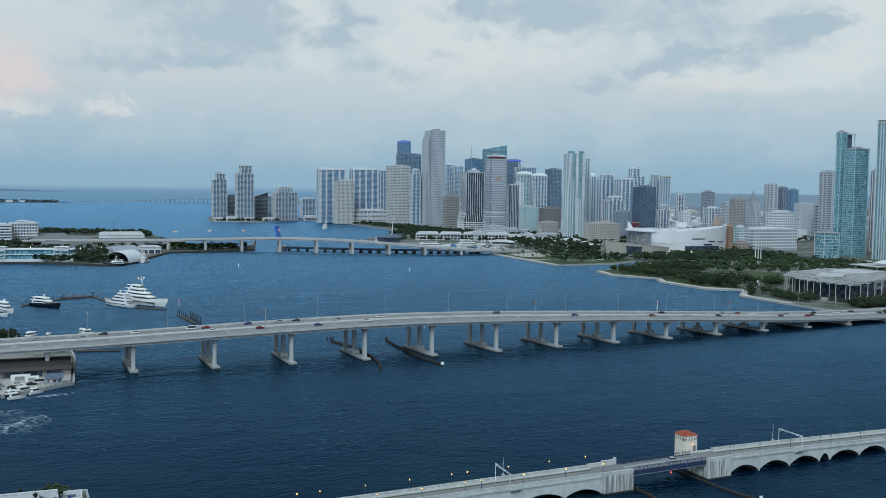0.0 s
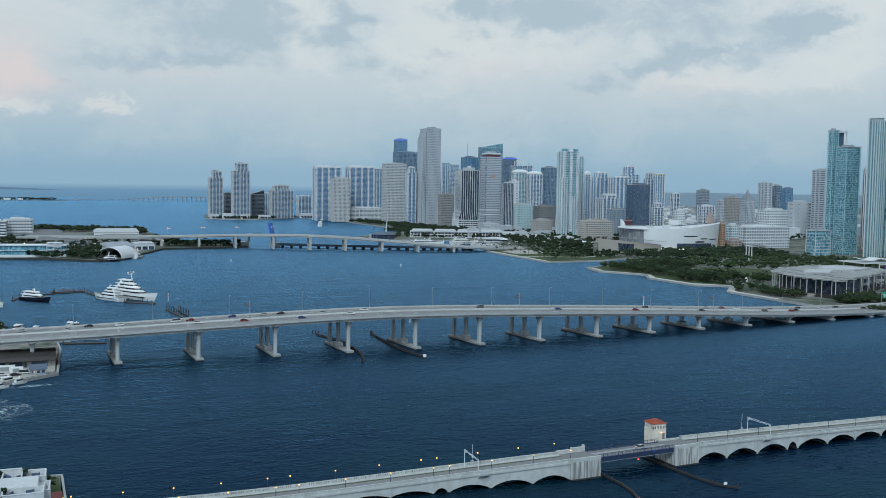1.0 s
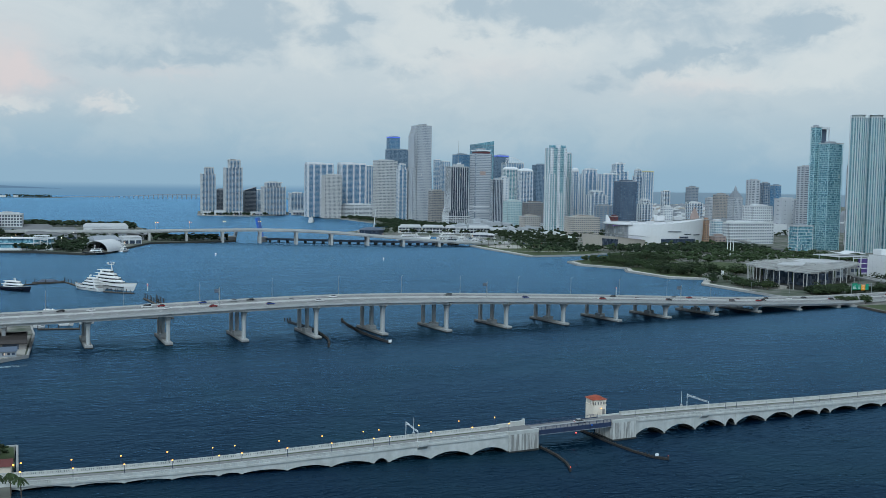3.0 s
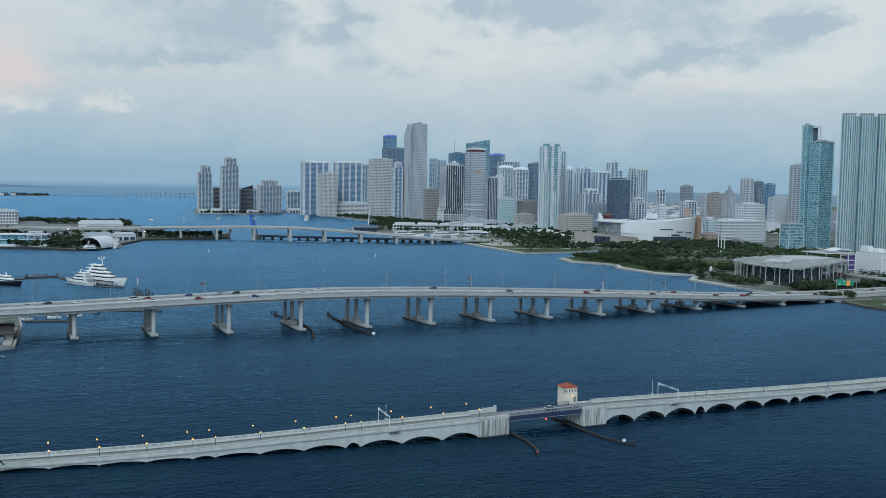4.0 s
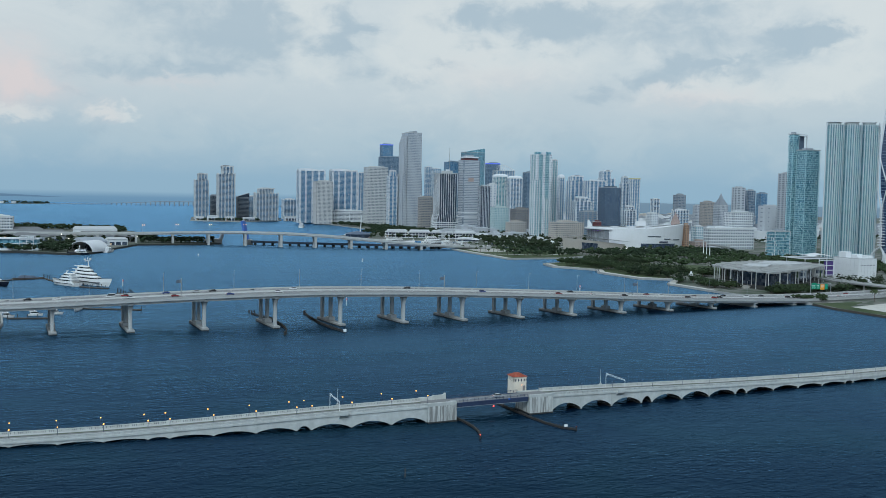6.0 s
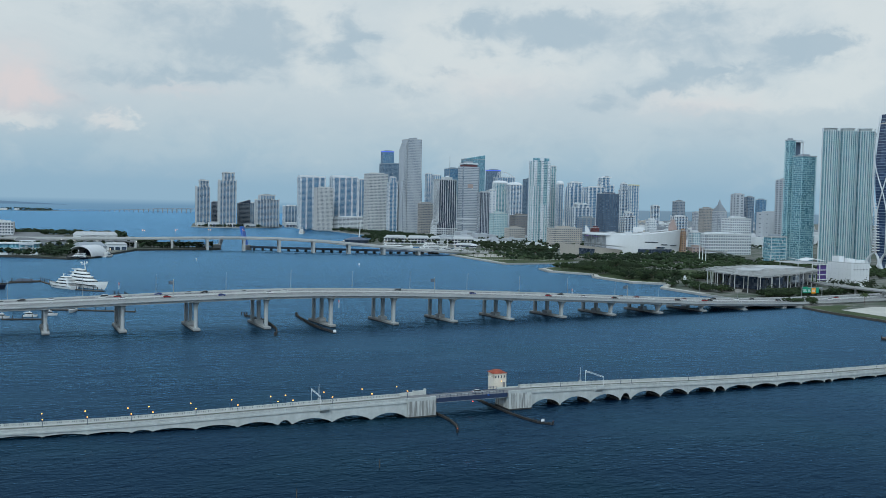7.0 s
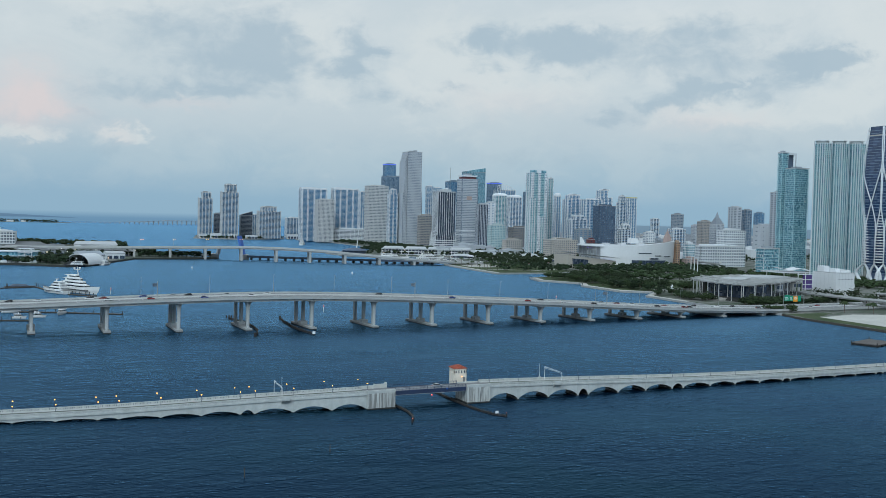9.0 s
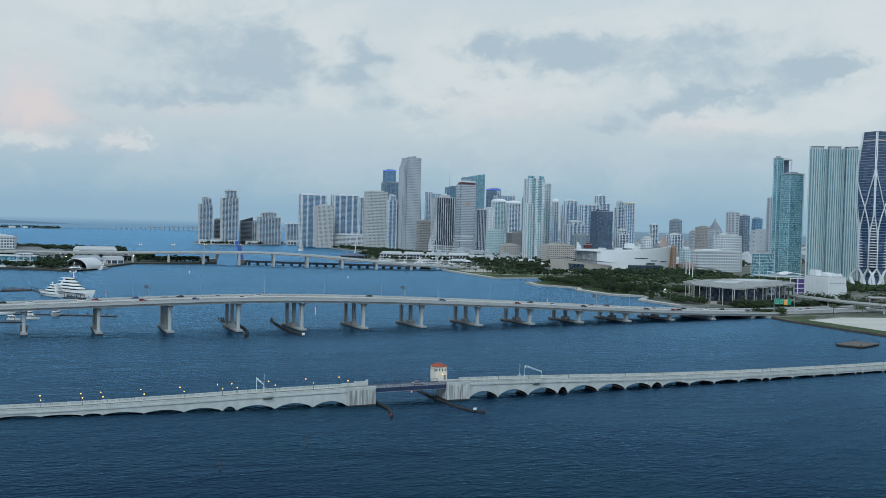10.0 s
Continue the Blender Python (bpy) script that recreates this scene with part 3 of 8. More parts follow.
def highway_pier(x, wall=False):
    y, top = along(HX, HY, x), h_top(x) - 3.26
    t = (h_edge(x + 1) - h_edge(x - 1)) / 2
    pier = thing("pier", "concrete bridge pier standing on a long footing", "pier", (x, y, 0), math.degrees(math.atan(t)) + 6)
    del pier["category"], pier["label"]
    pier.parent = highway
    if wall:
        s = Shape().rings([[(-1.3 + 2.6 * i, 0.5 + 34 * j, z) for i, j in ((0, 0), (1, 0), (1, 1), (0, 1))] for z in (-3, top - 0.3)])
        part("wall", s, "concrete", pier)
        part("cap", Shape().slab(-1.7, 1.7, -1.0, 36, top - 0.3, top, 0.12), "pale_concrete", pier)
        part("footing", Shape().slab(-2.2, 2.2, -0.4, 36, -3, 1.1, 0.2), "concrete", pier)
        return
    part("footing", Shape().slab(-2.1, 2.1, 0, 38, -3, 1.7, 0.25), "concrete", pier)
    part("tide_band", Shape().box(-2.13, 2.13, -0.03, 38.03, -2.9, 0.5), "damp_concrete", pier, "dark weedy tide line")
    for i, y0 in enumerate((4.2, 20.0, 34.0)):
        foot = 1.7
        if i == 1:
            foot = 3.9
            part("plinth", Shape().slab(-2.2, 2.2, y0 - 2.6, y0 + 2.6, 1.7, foot, 0.2), "pale_concrete", pier)
        w, d = 0.98, 1.0
        neck = max(foot + 0.3, top - 5.0)
        ring = [(-w, -d), (-0.65, -d - 0.28), (0.65, -d - 0.28), (w, -d), (w, d), (0.65, d + 0.28), (-0.65, d + 0.28), (-w, d)]
        levels = [(foot, 1.0, 0, 1.0), (neck, 1.0, 0, 1.0), (neck + (top - neck) * 0.45, 1.02, 0.25, 1.35), (neck + (top - neck) * 0.75, 1.05, 0.8, 2.0),
                  (top - 0.35, 1.1, 1.6, 3.0), (top, 1.1, 1.6, 3.0)]
        rings = []
        for z, kx, _, ky in levels:
            near = ky * 1.1 if i == 0 else 1 + (ky - 1) * 0.4
            far = 1 + (ky - 1) * (0.95, 0.35, 0.7)[i]
            wide = 1 + (ky - 1) * 0.45 if i == 0 else kx
            rings.append([(px * wide, y0 + (py * near if py < 0 else py * far), z) for px, py in ring])
        part("column", Shape().rings(rings), "pale_concrete", pier)
    part("cap_beam", Shape().slab(-1.35, 1.35, 2.5, 35.2, top - 0.9, top - 0.02, 0.05), "concrete", pier)
    part("bearing_block", Shape().slab(-0.7, 0.7, -0.9, 0.2, top - 0.02, top + 1.2, 0.1), "concrete", pier)


for px in PIERS_H:
    highway_pier(px, px > 500)


def lamp_post(name, x, y, z, h, arm, mat="galvanised", group="", turn=0.0, label="slim grey roadside lamp post with a bracket arm"):
    t = thing(name, label, "street lamp", (x, y, z), turn, group)
    part("pole", Shape().tube((0, 0, 0), (0, 0, h), 0.14, 0.08, 6), mat, t)
    s = Shape()
    pts = [(0, 0, h - 0.1), (0, -arm * 0.35, h + 0.35), (0, -arm, h + 0.5)]
    for a, b in zip(pts, pts[1:]):
        s.tube(a, b, 0.06, 0.05, 6)
    part("bracket", s, mat, t)
    part("lantern", Shape().slab(-0.16, 0.16, -arm - 0.6, -arm + 0.1, h + 0.42, h + 0.6, 0.05), mat, t)
    return t


lamp_h = lamp_post("street_lamp", 0, 0, 0, 11.5, 2.6, group="lamps along the highway bridge")
LAMPS_H = [-84, -42, -2, 40, 83, 126, 168, 210, 252, 296, 339, 381, 425, 468, 510, 552]
for i, x in enumerate(LAMPS_H):
    m = pose(x, h_edge(x) + 35.8, h_top(x) - 0.3)
    if i == 0:
        lamp_h.matrix_basis = m
    else:
        copy_thing(lamp_h, m)


def sign_gantry(x, across, w=6.5, h=3.0, back=True):
    y, z = h_edge(x) + across, h_top(x) - 0.846
    t = thing("road_sign", "large grey road sign panel on a tall steel post", "road sign", (x, y, z))
    part("post", Shape().tube((0, 0, 0), (0, 0, 10.5), 0.32, 0.22, 8), "galvanised", t)
    part("arm", Shape().tube((0, 0, 8.2), (-w * 0.7, 0, 8.2), 0.18, 0.14, 6).tube((0, 0, 9.2), (-w * 0.7, 0, 9.2), 0.18, 0.14, 6), "galvanised", t)
    part("panel", Shape().slab(-w * 0.83, -0.3, -0.12, 0.0, 7.4, 7.4 + h, 0.03), "slate", t, "plain dark back of the sign panel")
    s = Shape()
    for i in range(4):
        s.box(-w * (0.75 - i * 0.2), -w * (0.735 - i * 0.2), -0.2, -0.121, 7.5, 7.3 + h)
    part("stiffener", s, "galvanised", t)


sign_gantry(264, 17.9, w=3.6, h=2.2)
sign_gantry(92, 17.9, w=3.4, h=2.0)
sign_gantry(425, 17.9, w=4.4, h=2.4)


def timber_fender(name, line, label, top=0.72, group=""):
    """Pile-and-waler fender wall that guides boats through the channel."""
    t = thing(name, label, "fender wall", group=group)
    s = Shape()
    for z in (0.05, 0.42) if top < 1 else (0.1, 0.55, 1.0):
        s.strip(line, 0.20, z - 0.14, z + 0.10)
    part("waler", s, "timber_dark", t)
    s, cap = Shape(), Shape()
    for a, b in zip(line, line[1:]):
        d = (Vector(b) - Vector(a)).length
        n = max(1, round(d / 1.6))
        for i in range(n):
            p = Vector(a).lerp(Vector(b), i / n)
            s.tube((p.x + 0.3, p.y, -2), (p.x + 0.3, p.y, top + random.uniform(0.02, 0.5)), 0.24, 0.2, 6)
    part("pile", s, "timber_dark", t)
    cap.strip(line, 0.20, top - 0.02, top + 0.08)
    part("cap", cap, "timber_cap", t)
    return t


f1 = timber_fender("fender_wall", [(143, 562), (146, 552), (151, 536), (152, 510), (151.5, 488), (149, 474), (146.7, 466)], "dark timber fender wall beside the channel pier", top=1.35)
f2 = timber_fender("fender_wall", [(178, 556), (177, 535), (177, 508), (179, 488), (183.2, 466)], "dark timber fender wall with a pale end board", top=1.35)
part("dolphin", Shape().tube((146.7, 466, -2), (146.7, 466, 2.2), 0.9, 0.8, 8), "timber_dark", f1)
part("end_board", Shape().slab(181.6, 183.4, 465.2, 465.5, 0.9, 2.5, 0.03), "sign_white", f2, "white board at the fender's end")
part("dolphin", Shape().tube((178, 556, -2), (178, 556, 2.6), 0.9, 0.8, 8), "timber_dark", f2)
f3 = thing("fender_wall", "short row of dark timber piles by the channel", "fender wall")
for i in range(3):
    part("pile", Shape().tube((143 + i * 1.6, 572 - i * 1.0, -2), (143 + i * 1.6, 572 - i * 1.0, 1.9), 0.5, 0.45, 7), "timber_dark", f3)

# ---------------------------------------------------------------- arch bridge
AX = [-60, 0, 29, 57, 92, 126, 155, 180, 207, 235, 260, 286, 322, 366, 402, 432, 520, 620, 720]
AY = [256, 249.6, 247.4, 246.0, 244.6, 243.5, 243.3, 244.4, 246.5, 248.9, 250.9, 253.3, 256.6, 260.6, 265.0, 268.5, 279, 291, 303]
PX_ = [-60, 0, 29, 57, 92, 117, 141, 160, 180, 205, 220, 249, 280, 300, 340, 400, 465, 720]
PZ_ = [2.9, 3.0, 3.3, 3.9, 5.2, 6.2, 6.95, 7.4, 7.7, 7.7, 7.45, 6.8, 5.9, 5.3, 4.5, 3.8, 3.5, 3.5]
A_WIDE = 9.3
DECK = 1.15     # parapet height above the road


def a_near(x):
    return along(AX, AY, x)


def a_top(x):
    return along(PX_, PZ_, x)


def a_point(x, across, dz):
    t = (a_near(x + 1) - a_near(x - 1)) / 2
    k = 1 / math.sqrt(1 + t * t)
    return (x - across * t * k, a_near(x) + across * k, a_top(x) + dz)


def a_sweep(shape, xs, profile):
    return shape.rings([[a_point(x, a, b) for a, b in profile] for x in xs])


arch_bridge = thing("arch_bridge", "old white concrete causeway bridge with low arches and balustrades", "bridge")
LEFT_SPRINGS = [-28, -14, 0, 14.5, 29, 43, 57, 64, 78.3, 92.6, 106.6, 112, 126.4, 141.2, 155]
RIGHT_SPRINGS = [207.6, 221.4, 236.0, 250.6, 256.0, 271.4, 286.2, 300.8, 307.1, 322.6, 337.4, 352.3, 367.0, 372.1]
x = 372.1
while x < 690:
    for w in (15.3, 15, 14.8, 14.8, 5.2):
        x += w
        RIGHT_SPRINGS.append(round(x, 1))


def span(lo, hi, step=2.5):
    n = max(2, round((hi - lo) / step))
    return [lo + (hi - lo) * i / n for i in range(n + 1)]


def arch_run(springs):
    lo, hi = springs[0], springs[-1]
    xs = span(lo, hi)
    part("deck", a_sweep(Shape(), xs, rect(0.5, A_WIDE - 0.5, -DECK - 0.9, -DECK)), "deck_road", arch_bridge, "grey concrete roadway")
    part("cornice", a_sweep(Shape(), xs, rect(-0.35, 0.5, -DECK - 0.55, -DECK + 0.1)), "old_white", arch_bridge)
    part("cornice", a_sweep(Shape(), xs, rect(A_WIDE - 0.5, A_WIDE + 0.35, -DECK - 0.55, -DECK + 0.1)), "old_white", arch_bridge)
    for a, kerb in ((0.0, 0.5), (A_WIDE, A_WIDE - 2.0)):
        s = a_sweep(Shape(), xs, rect(a - 0.16, a + 0.16, -0.22, 0.0))
        a_sweep(s, xs, rect(a - 0.16, a + 0.16, -DECK + 0.104, -DECK + 0.34))
        for px in span(lo, hi, 2.4):
            a_sweep(s, [px - 0.22, px + 0.22], rect(a - 0.2, a + 0.2, -DECK + 0.1, 0.06))
        for px in span(lo, hi, 0.60):
            a_sweep(s, [px - 0.21, px + 0.21], rect(a - 0.12, a + 0.12, -DECK + 0.3, -0.2))
        part("balustrade", s, "old_white", arch_bridge, "weathered white concrete balustrade")
    part("kerb", a_sweep(Shape(), xs, rect(0.504, 1.8, -DECK + 0.004, -DECK + 0.2)), "pale_concrete", arch_bridge)
    part("kerb", a_sweep(Shape(), xs, rect(A_WIDE - 1.8, A_WIDE - 0.504, -DECK + 0.004, -DECK + 0.2)), "pale_concrete", arch_bridge)
    part("gutter_strip", a_sweep(Shape(), xs, rect(A_WIDE - 2.6, A_WIDE - 1.85, -DECK, -DECK + 0.012)), "grass", arch_bridge, "mossy green strip along the kerb")
    for x0, x1 in zip(springs, springs[1:]):
        w = x1 - x0
        top = a_top((x0 + x1) / 2)
        if x0 < 160:
            spring = 0.42
            crown = max(spring + 0.5, 0.46 * top - 0.95)
        else:
            spring = 0.85
            crown = min(top - DECK - 1.5, spring + (2.3 if w > 8 else 2.1), 0.80 * top - 1.7)
        pier = 0.55
        n = 14
        pts = []
        for i in range(n + 1):
            u = i / n
            pts.append((x0 + pier + (w - 2 * pier) * u, spring + (crown - spring) * math.sin(math.pi * u) ** (0.8 if w > 8 else 0.7)))
        outline = [(x0 + 0.01, spring - 0.25)] + pts + [(x1 - 0.01, spring - 0.25)]
        near, far, cn, cf = [], [], [], []
        for px, pz in outline:
            t = a_top(px) - DECK - 0.55
            near.append(a_point(px, 0, pz - a_top(px)))
            far.append(a_point(px, A_WIDE, pz - a_top(px)))
            cn.append(a_point(px, 0, t - a_top(px)))
            cf.append(a_point(px, A_WIDE, t - a_top(px)))
        part("spandrel_wall", Shape().rings([cn, near], close=False, caps=False), "old_white", arch_bridge, "white concrete spandrel wall over an arch")
        part("spandrel_wall", Shape().rings([far, cf], close=False, caps=False), "old_white", arch_bridge)
        # the barrel's near-black colour paints in the shade beneath the arch
        part("arch_barrel", Shape().rings([near, far], close=False, caps=False), "damp_concrete", arch_bridge, "arch underside with shade put into its dark colour")
    pil = Shape()
    for px in springs:
        a_sweep(pil, [px - 0.28, px + 0.28], [(-0.14, -a_top(px) + 0.3), (0.2, -a_top(px) + 0.3), (0.2, 0.1), (-0.14, 0.1)])
        a_sweep(pil, [px - 0.28, px + 0.28], [(A_WIDE - 0.2, -a_top(px) + 0.3), (A_WIDE + 0.14, -a_top(px) + 0.3), (A_WIDE + 0.14, 0.1), (A_WIDE - 0.2, 0.1)])
        # pier wall coloured near black for the shade under the bridge
        part("pier_wall", a_sweep(Shape(), [px - 0.6, px + 0.6], rect(0.25, A_WIDE - 0.25, -a_top(px) - 2.0, -a_top(px) + 0.5)), "damp_concrete", arch_bridge, "pier wall set back under the arches, coloured dark for shade")
    stuff_part("pilaster", pil, "old_white", arch_bridge)


arch_run(LEFT_SPRINGS)
arch_run(RIGHT_SPRINGS)


def abutment(x0, x1, posts):
    t = thing("abutment", "streaked white concrete bascule pier", "bridge pier")
    del t["category"], t["label"]
    t.parent = arch_bridge
    z = a_top((x0 + x1) / 2)
    part("block", a_sweep(Shape(), [x0, (x0 + x1) / 2, x1], [(-0.9, -z - 2), (A_WIDE + 0.9, -z - 2), (A_WIDE + 0.9, -DECK), (-0.9, -DECK)]), "streaked_white", t)
    s = Shape()
    for px in span(x0 + 0.4, x1 - 0.4, 1.25):
        a_sweep(s, [px - 0.4, px + 0.4], rect(-0.97, -0.9, -z + 1.3, -DECK - 0.5))
    stuff_part("flute", s, "streaked_white", t)
    part("footing", a_sweep(Shape(), [x0 - 0.2, x1 + 0.2], [(-1.2, -z - 2), (A_WIDE + 1.2, -z - 2), (A_WIDE + 1.2, -z + 0.5), (-1.2, -z + 0.5)]), "damp_concrete", t)
    part("deck", a_sweep(Shape(), [x0, (x0 + x1) / 2, x1], rect(0.1, A_WIDE - 0.1, -DECK - 0.1, -DECK + 0.012)), "deck_road", t)
    for a in (-0.7, A_WIDE + 0.4):
        s = a_sweep(Shape(), [x0, x1], rect(a - 0.2, a + 0.5, -DECK + 0.002, 0.02 if posts else (-0.1 if a < 0 else -0.75)))
        if posts and a > 0:
            a_sweep(s, [x1 - 5.6, x1 - 5.0], rect(a - 0.3, a + 0.6, -DECK, 0.55))
            a_sweep(s, [x1 - 5.0, x1 - 0.9], rect(a - 0.2, a + 0.5, 0.02, 0.4))
            a_sweep(s, [x1 - 0.9, x1], rect(a - 0.3, a + 0.6, -DECK, 0.95))
        part("parapet", s, "old_white", t)


abutment(155, 166.3, True)
abutment(197.4, 207.6, False)
leaf = thing("bascule_leaf", "dark steel lifting span of the causeway bridge, lying closed", "bridge span")
del leaf["category"], leaf["label"]
leaf.parent = arch_bridge
bx = span(166.4, 197.3, 1.5)
part("road_plate", a_sweep(Shape(), bx, rect(0.9, A_WIDE - 0.9, -DECK - 0.35, -DECK - 0.02)), "grating", leaf, "worn grey steel grating deck")
part("walkway", a_sweep(Shape(), bx, rect(4.4, 6.0, -DECK - 0.018, -DECK + 0.03)), "galvanised", leaf)
for a in (0.5, A_WIDE - 0.5):
    part("girder", a_sweep(Shape(), bx, rect(a - 0.25, a + 0.25, -DECK - 1.45, -DECK + 0.12)), "bascule_steel", leaf)
    part("bottom_flange", a_sweep(Shape(), bx, rect(a - 0.42, a + 0.42, -DECK - 1.60, -DECK - 1.45)), "galvanised", leaf)
    s = a_sweep(Shape(), bx, rect(a - 0.05, a + 0.05, 0.0, 0.1))
    a_sweep(s, bx, rect(a - 0.05, a + 0.05, -0.35, -0.27))
    for px in span(166.6, 197.1, 1.5):
        a_sweep(s, [px - 0.06, px + 0.06], rect(a - 0.05, a + 0.05, -DECK + 0.12, 0.1))
    for px in span(166.6, 197.1, 2.2):
        a_sweep(s, [px - 0.08, px + 0.08], rect(a - 0.36, a + 0.36, -DECK - 1.45, -DECK + 0.1))
    part("railing", s, "bascule_steel", leaf)
sg = thing("clearance_sign", "small blue sign on the lifting span", "sign")
part("board", Shape().box(*[v for v in (188.4, 189.1, a_near(189) + 0.0, a_near(189) + 0.06, 6.2, 6.8)]), "leaf_blue_paint", sg)
part("bracket", Shape().tube((188.75, a_near(189) + 0.05, 6.3), (188.75, a_near(189) + 0.5, 6.3), 0.05), "galvanised", sg)


def tender_house(x, y, z, w=6.0, d=6.0, h=6.6):
    t = thing("tender_house", "square cream bridge tender house with red tiled hip roof", "bridge house", (x, y, z))
    s = Shape()
    a, b = w / 2, d / 2
    # walls with a row of real window openings in the upper storey
    s.box(-a, a, -b, b, -3.0, h - 1.95)
    s.box(-a, a, -b, b, h - 0.85, h)
    for i in range(5):
        u = -a + (w - 0.7) * i / 4
        s.box(u, u + 0.7, -b, -b + 0.35, h - 1.95, h - 0.85)
        s.box(u, u + 0.7, b - 0.35, b, h - 1.95, h - 0.85)
        s.box(-a, -a + 0.35, -b + (d - 0.7) * i / 4, -b + (d - 0.7) * i / 4 + 0.7, h - 1.95, h - 0.85)
        s.box(a - 0.35, a, -b + (d - 0.7) * i / 4, -b + (d - 0.7) * i / 4 + 0.7, h - 1.95, h - 0.85)
    part("wall", s, "tender_wall", t)
    part("window_pane", Shape().box(-a + 0.2, a - 0.2, -b + 0.2, b - 0.2, h - 1.949, h - 0.851), "win_dark", t, "dark ribbon of window panes")
    part("sill", Shape().box(-a - 0.12, a + 0.12, -b - 0.12, b + 0.12, h - 2.13, h - 1.97), "tender_wall", t)
    part("door", Shape().slab(1.2, 2.2, -b - 0.06, -b + 0.02, 0.1, 2.3, 0.03), "brown", t, "dark wooden door")
    part("door_lamp", Shape().ball((0.7, -b - 0.2, 2.6), 0.2), "lamp_warm", t)
    e = 0.4
    roof = Shape().add([(-a - e, -b - e, h), (a + e, -b - e, h), (a + e, b + e, h), (-a - e, b + e, h), (-0.5, -0.5, h + 1.25), (0.5, -0.5, h + 1.25), (0.5, 0.5, h + 1.25), (-0.5, 0.5, h + 1.25)],
                       [(3, 2, 1, 0), (0, 1, 5, 4), (1, 2, 6, 5), (2, 3, 7, 6), (3, 0, 4, 7), (4, 5, 6, 7)])
    part("roof", roof, "roof_tile_red", t)
    ribs = Shape()
    for i in range(13):
        u = -a - e + 0.2 + (w + 2 * e - 0.4) * i / 12
        ribs.tube((u, -b - e, h + 0.04), (u * 0.2, -0.55, h + 1.27), 0.11, 0.06, 5)
        ribs.tube((-a - e, u, h + 0.04), (-0.55, u * 0.2, h + 1.27), 0.11, 0.06, 5)
    part("tile_ridge", ribs, "roof_tile_red", t)
    return t


tender_house(199.2, 260.6, 6.3, 5.6, 5.6, 5.9)
timber_fender("fender_wall", [(167.4, 247), (168.3, 239), (168.6, 232.8), (167.7, 225), (166.4, 220.5), (164.8, 217)], "dark timber channel fender with a red end marker")
fb = timber_fender("fender_wall", [(192.6, 272), (193.3, 257), (194.4, 247), (195.2, 238), (196.8, 229.5), (199.2, 222), (202.8, 218.3)], "long dark timber channel fender with a notice board")
part("notice_board", Shape().slab(199.3, 200.6, 220.2, 220.32, 1.0, 1.95, 0.03), "sign_white", fb, "small white notice board")
part("board_post", Shape().tube((199.95, 220.42, -1), (199.95, 220.42, 1.9), 0.08), "timber_dark", fb)
for i, (x, y) in enumerate(((164.8, 216.6), (203, 218))):
    mk = thing("channel_marker", "small red light on a fender end pile" if i == 0 else "red-topped pile at the end of a fender wall", "marker light", (x, y, 0))
    part("pile", Shape().tube((0, 0, -2), (0, 0, 1.35), 0.35, 0.3), "timber_dark", mk)
    part("lamp", Shape().ball((0, 0, 1.5), 0.17), "lamp_red" if i == 0 else "sign_red", mk)
nm = thing("channel_light", "red navigation light hung under the lifting span", "marker light", (181.8, a_near(181.8) - 0.4, 4.5))
part("lamp", Shape().ball((0, 0, 0), 0.28), "lamp_red", nm)
part("bracket", Shape().tube((0, 0, 0.2), (0, 0.6, 0.5), 0.05), "bascule_steel", nm)


def causeway_lamp(lit):
    t = thing("causeway_lamp", "lit amber globe lamp on a short dark post" if lit else "unlit globe lamp on a short dark post", "street lamp",
              group="lamps along the arch bridge")
    part("post", Shape().tube((0, 0, -0.3), (0, 0, 2.5), 0.1, 0.07, 6), "bascule_steel", t)
    part("globe", Shape().ball((0, 0, 2.72), 0.24, 8), "lamp_warm" if lit else "slate", t)
    part("finial", Shape().tube((0, 0, 2.93), (0, 0, 3.15), 0.12, 0.02, 6), "bascule_steel", t)
    return t


lamp_lit, lamp_dark = causeway_lamp(True), causeway_lamp(False)
first = {True: True, False: True}
for px in LEFT_SPRINGS + RIGHT_SPRINGS:
    for a in (-0.05, A_WIDE + 0.05):
        lit = px < 160
        m = pose(*a_point(px - (1.2 if lit and a > 1 else 0), a, 0.1))
        if first[lit]:
            (lamp_lit if lit else lamp_dark).matrix_basis = m
            first[lit] = False
        else:
            copy_thing(lamp_lit if lit else lamp_dark, m)


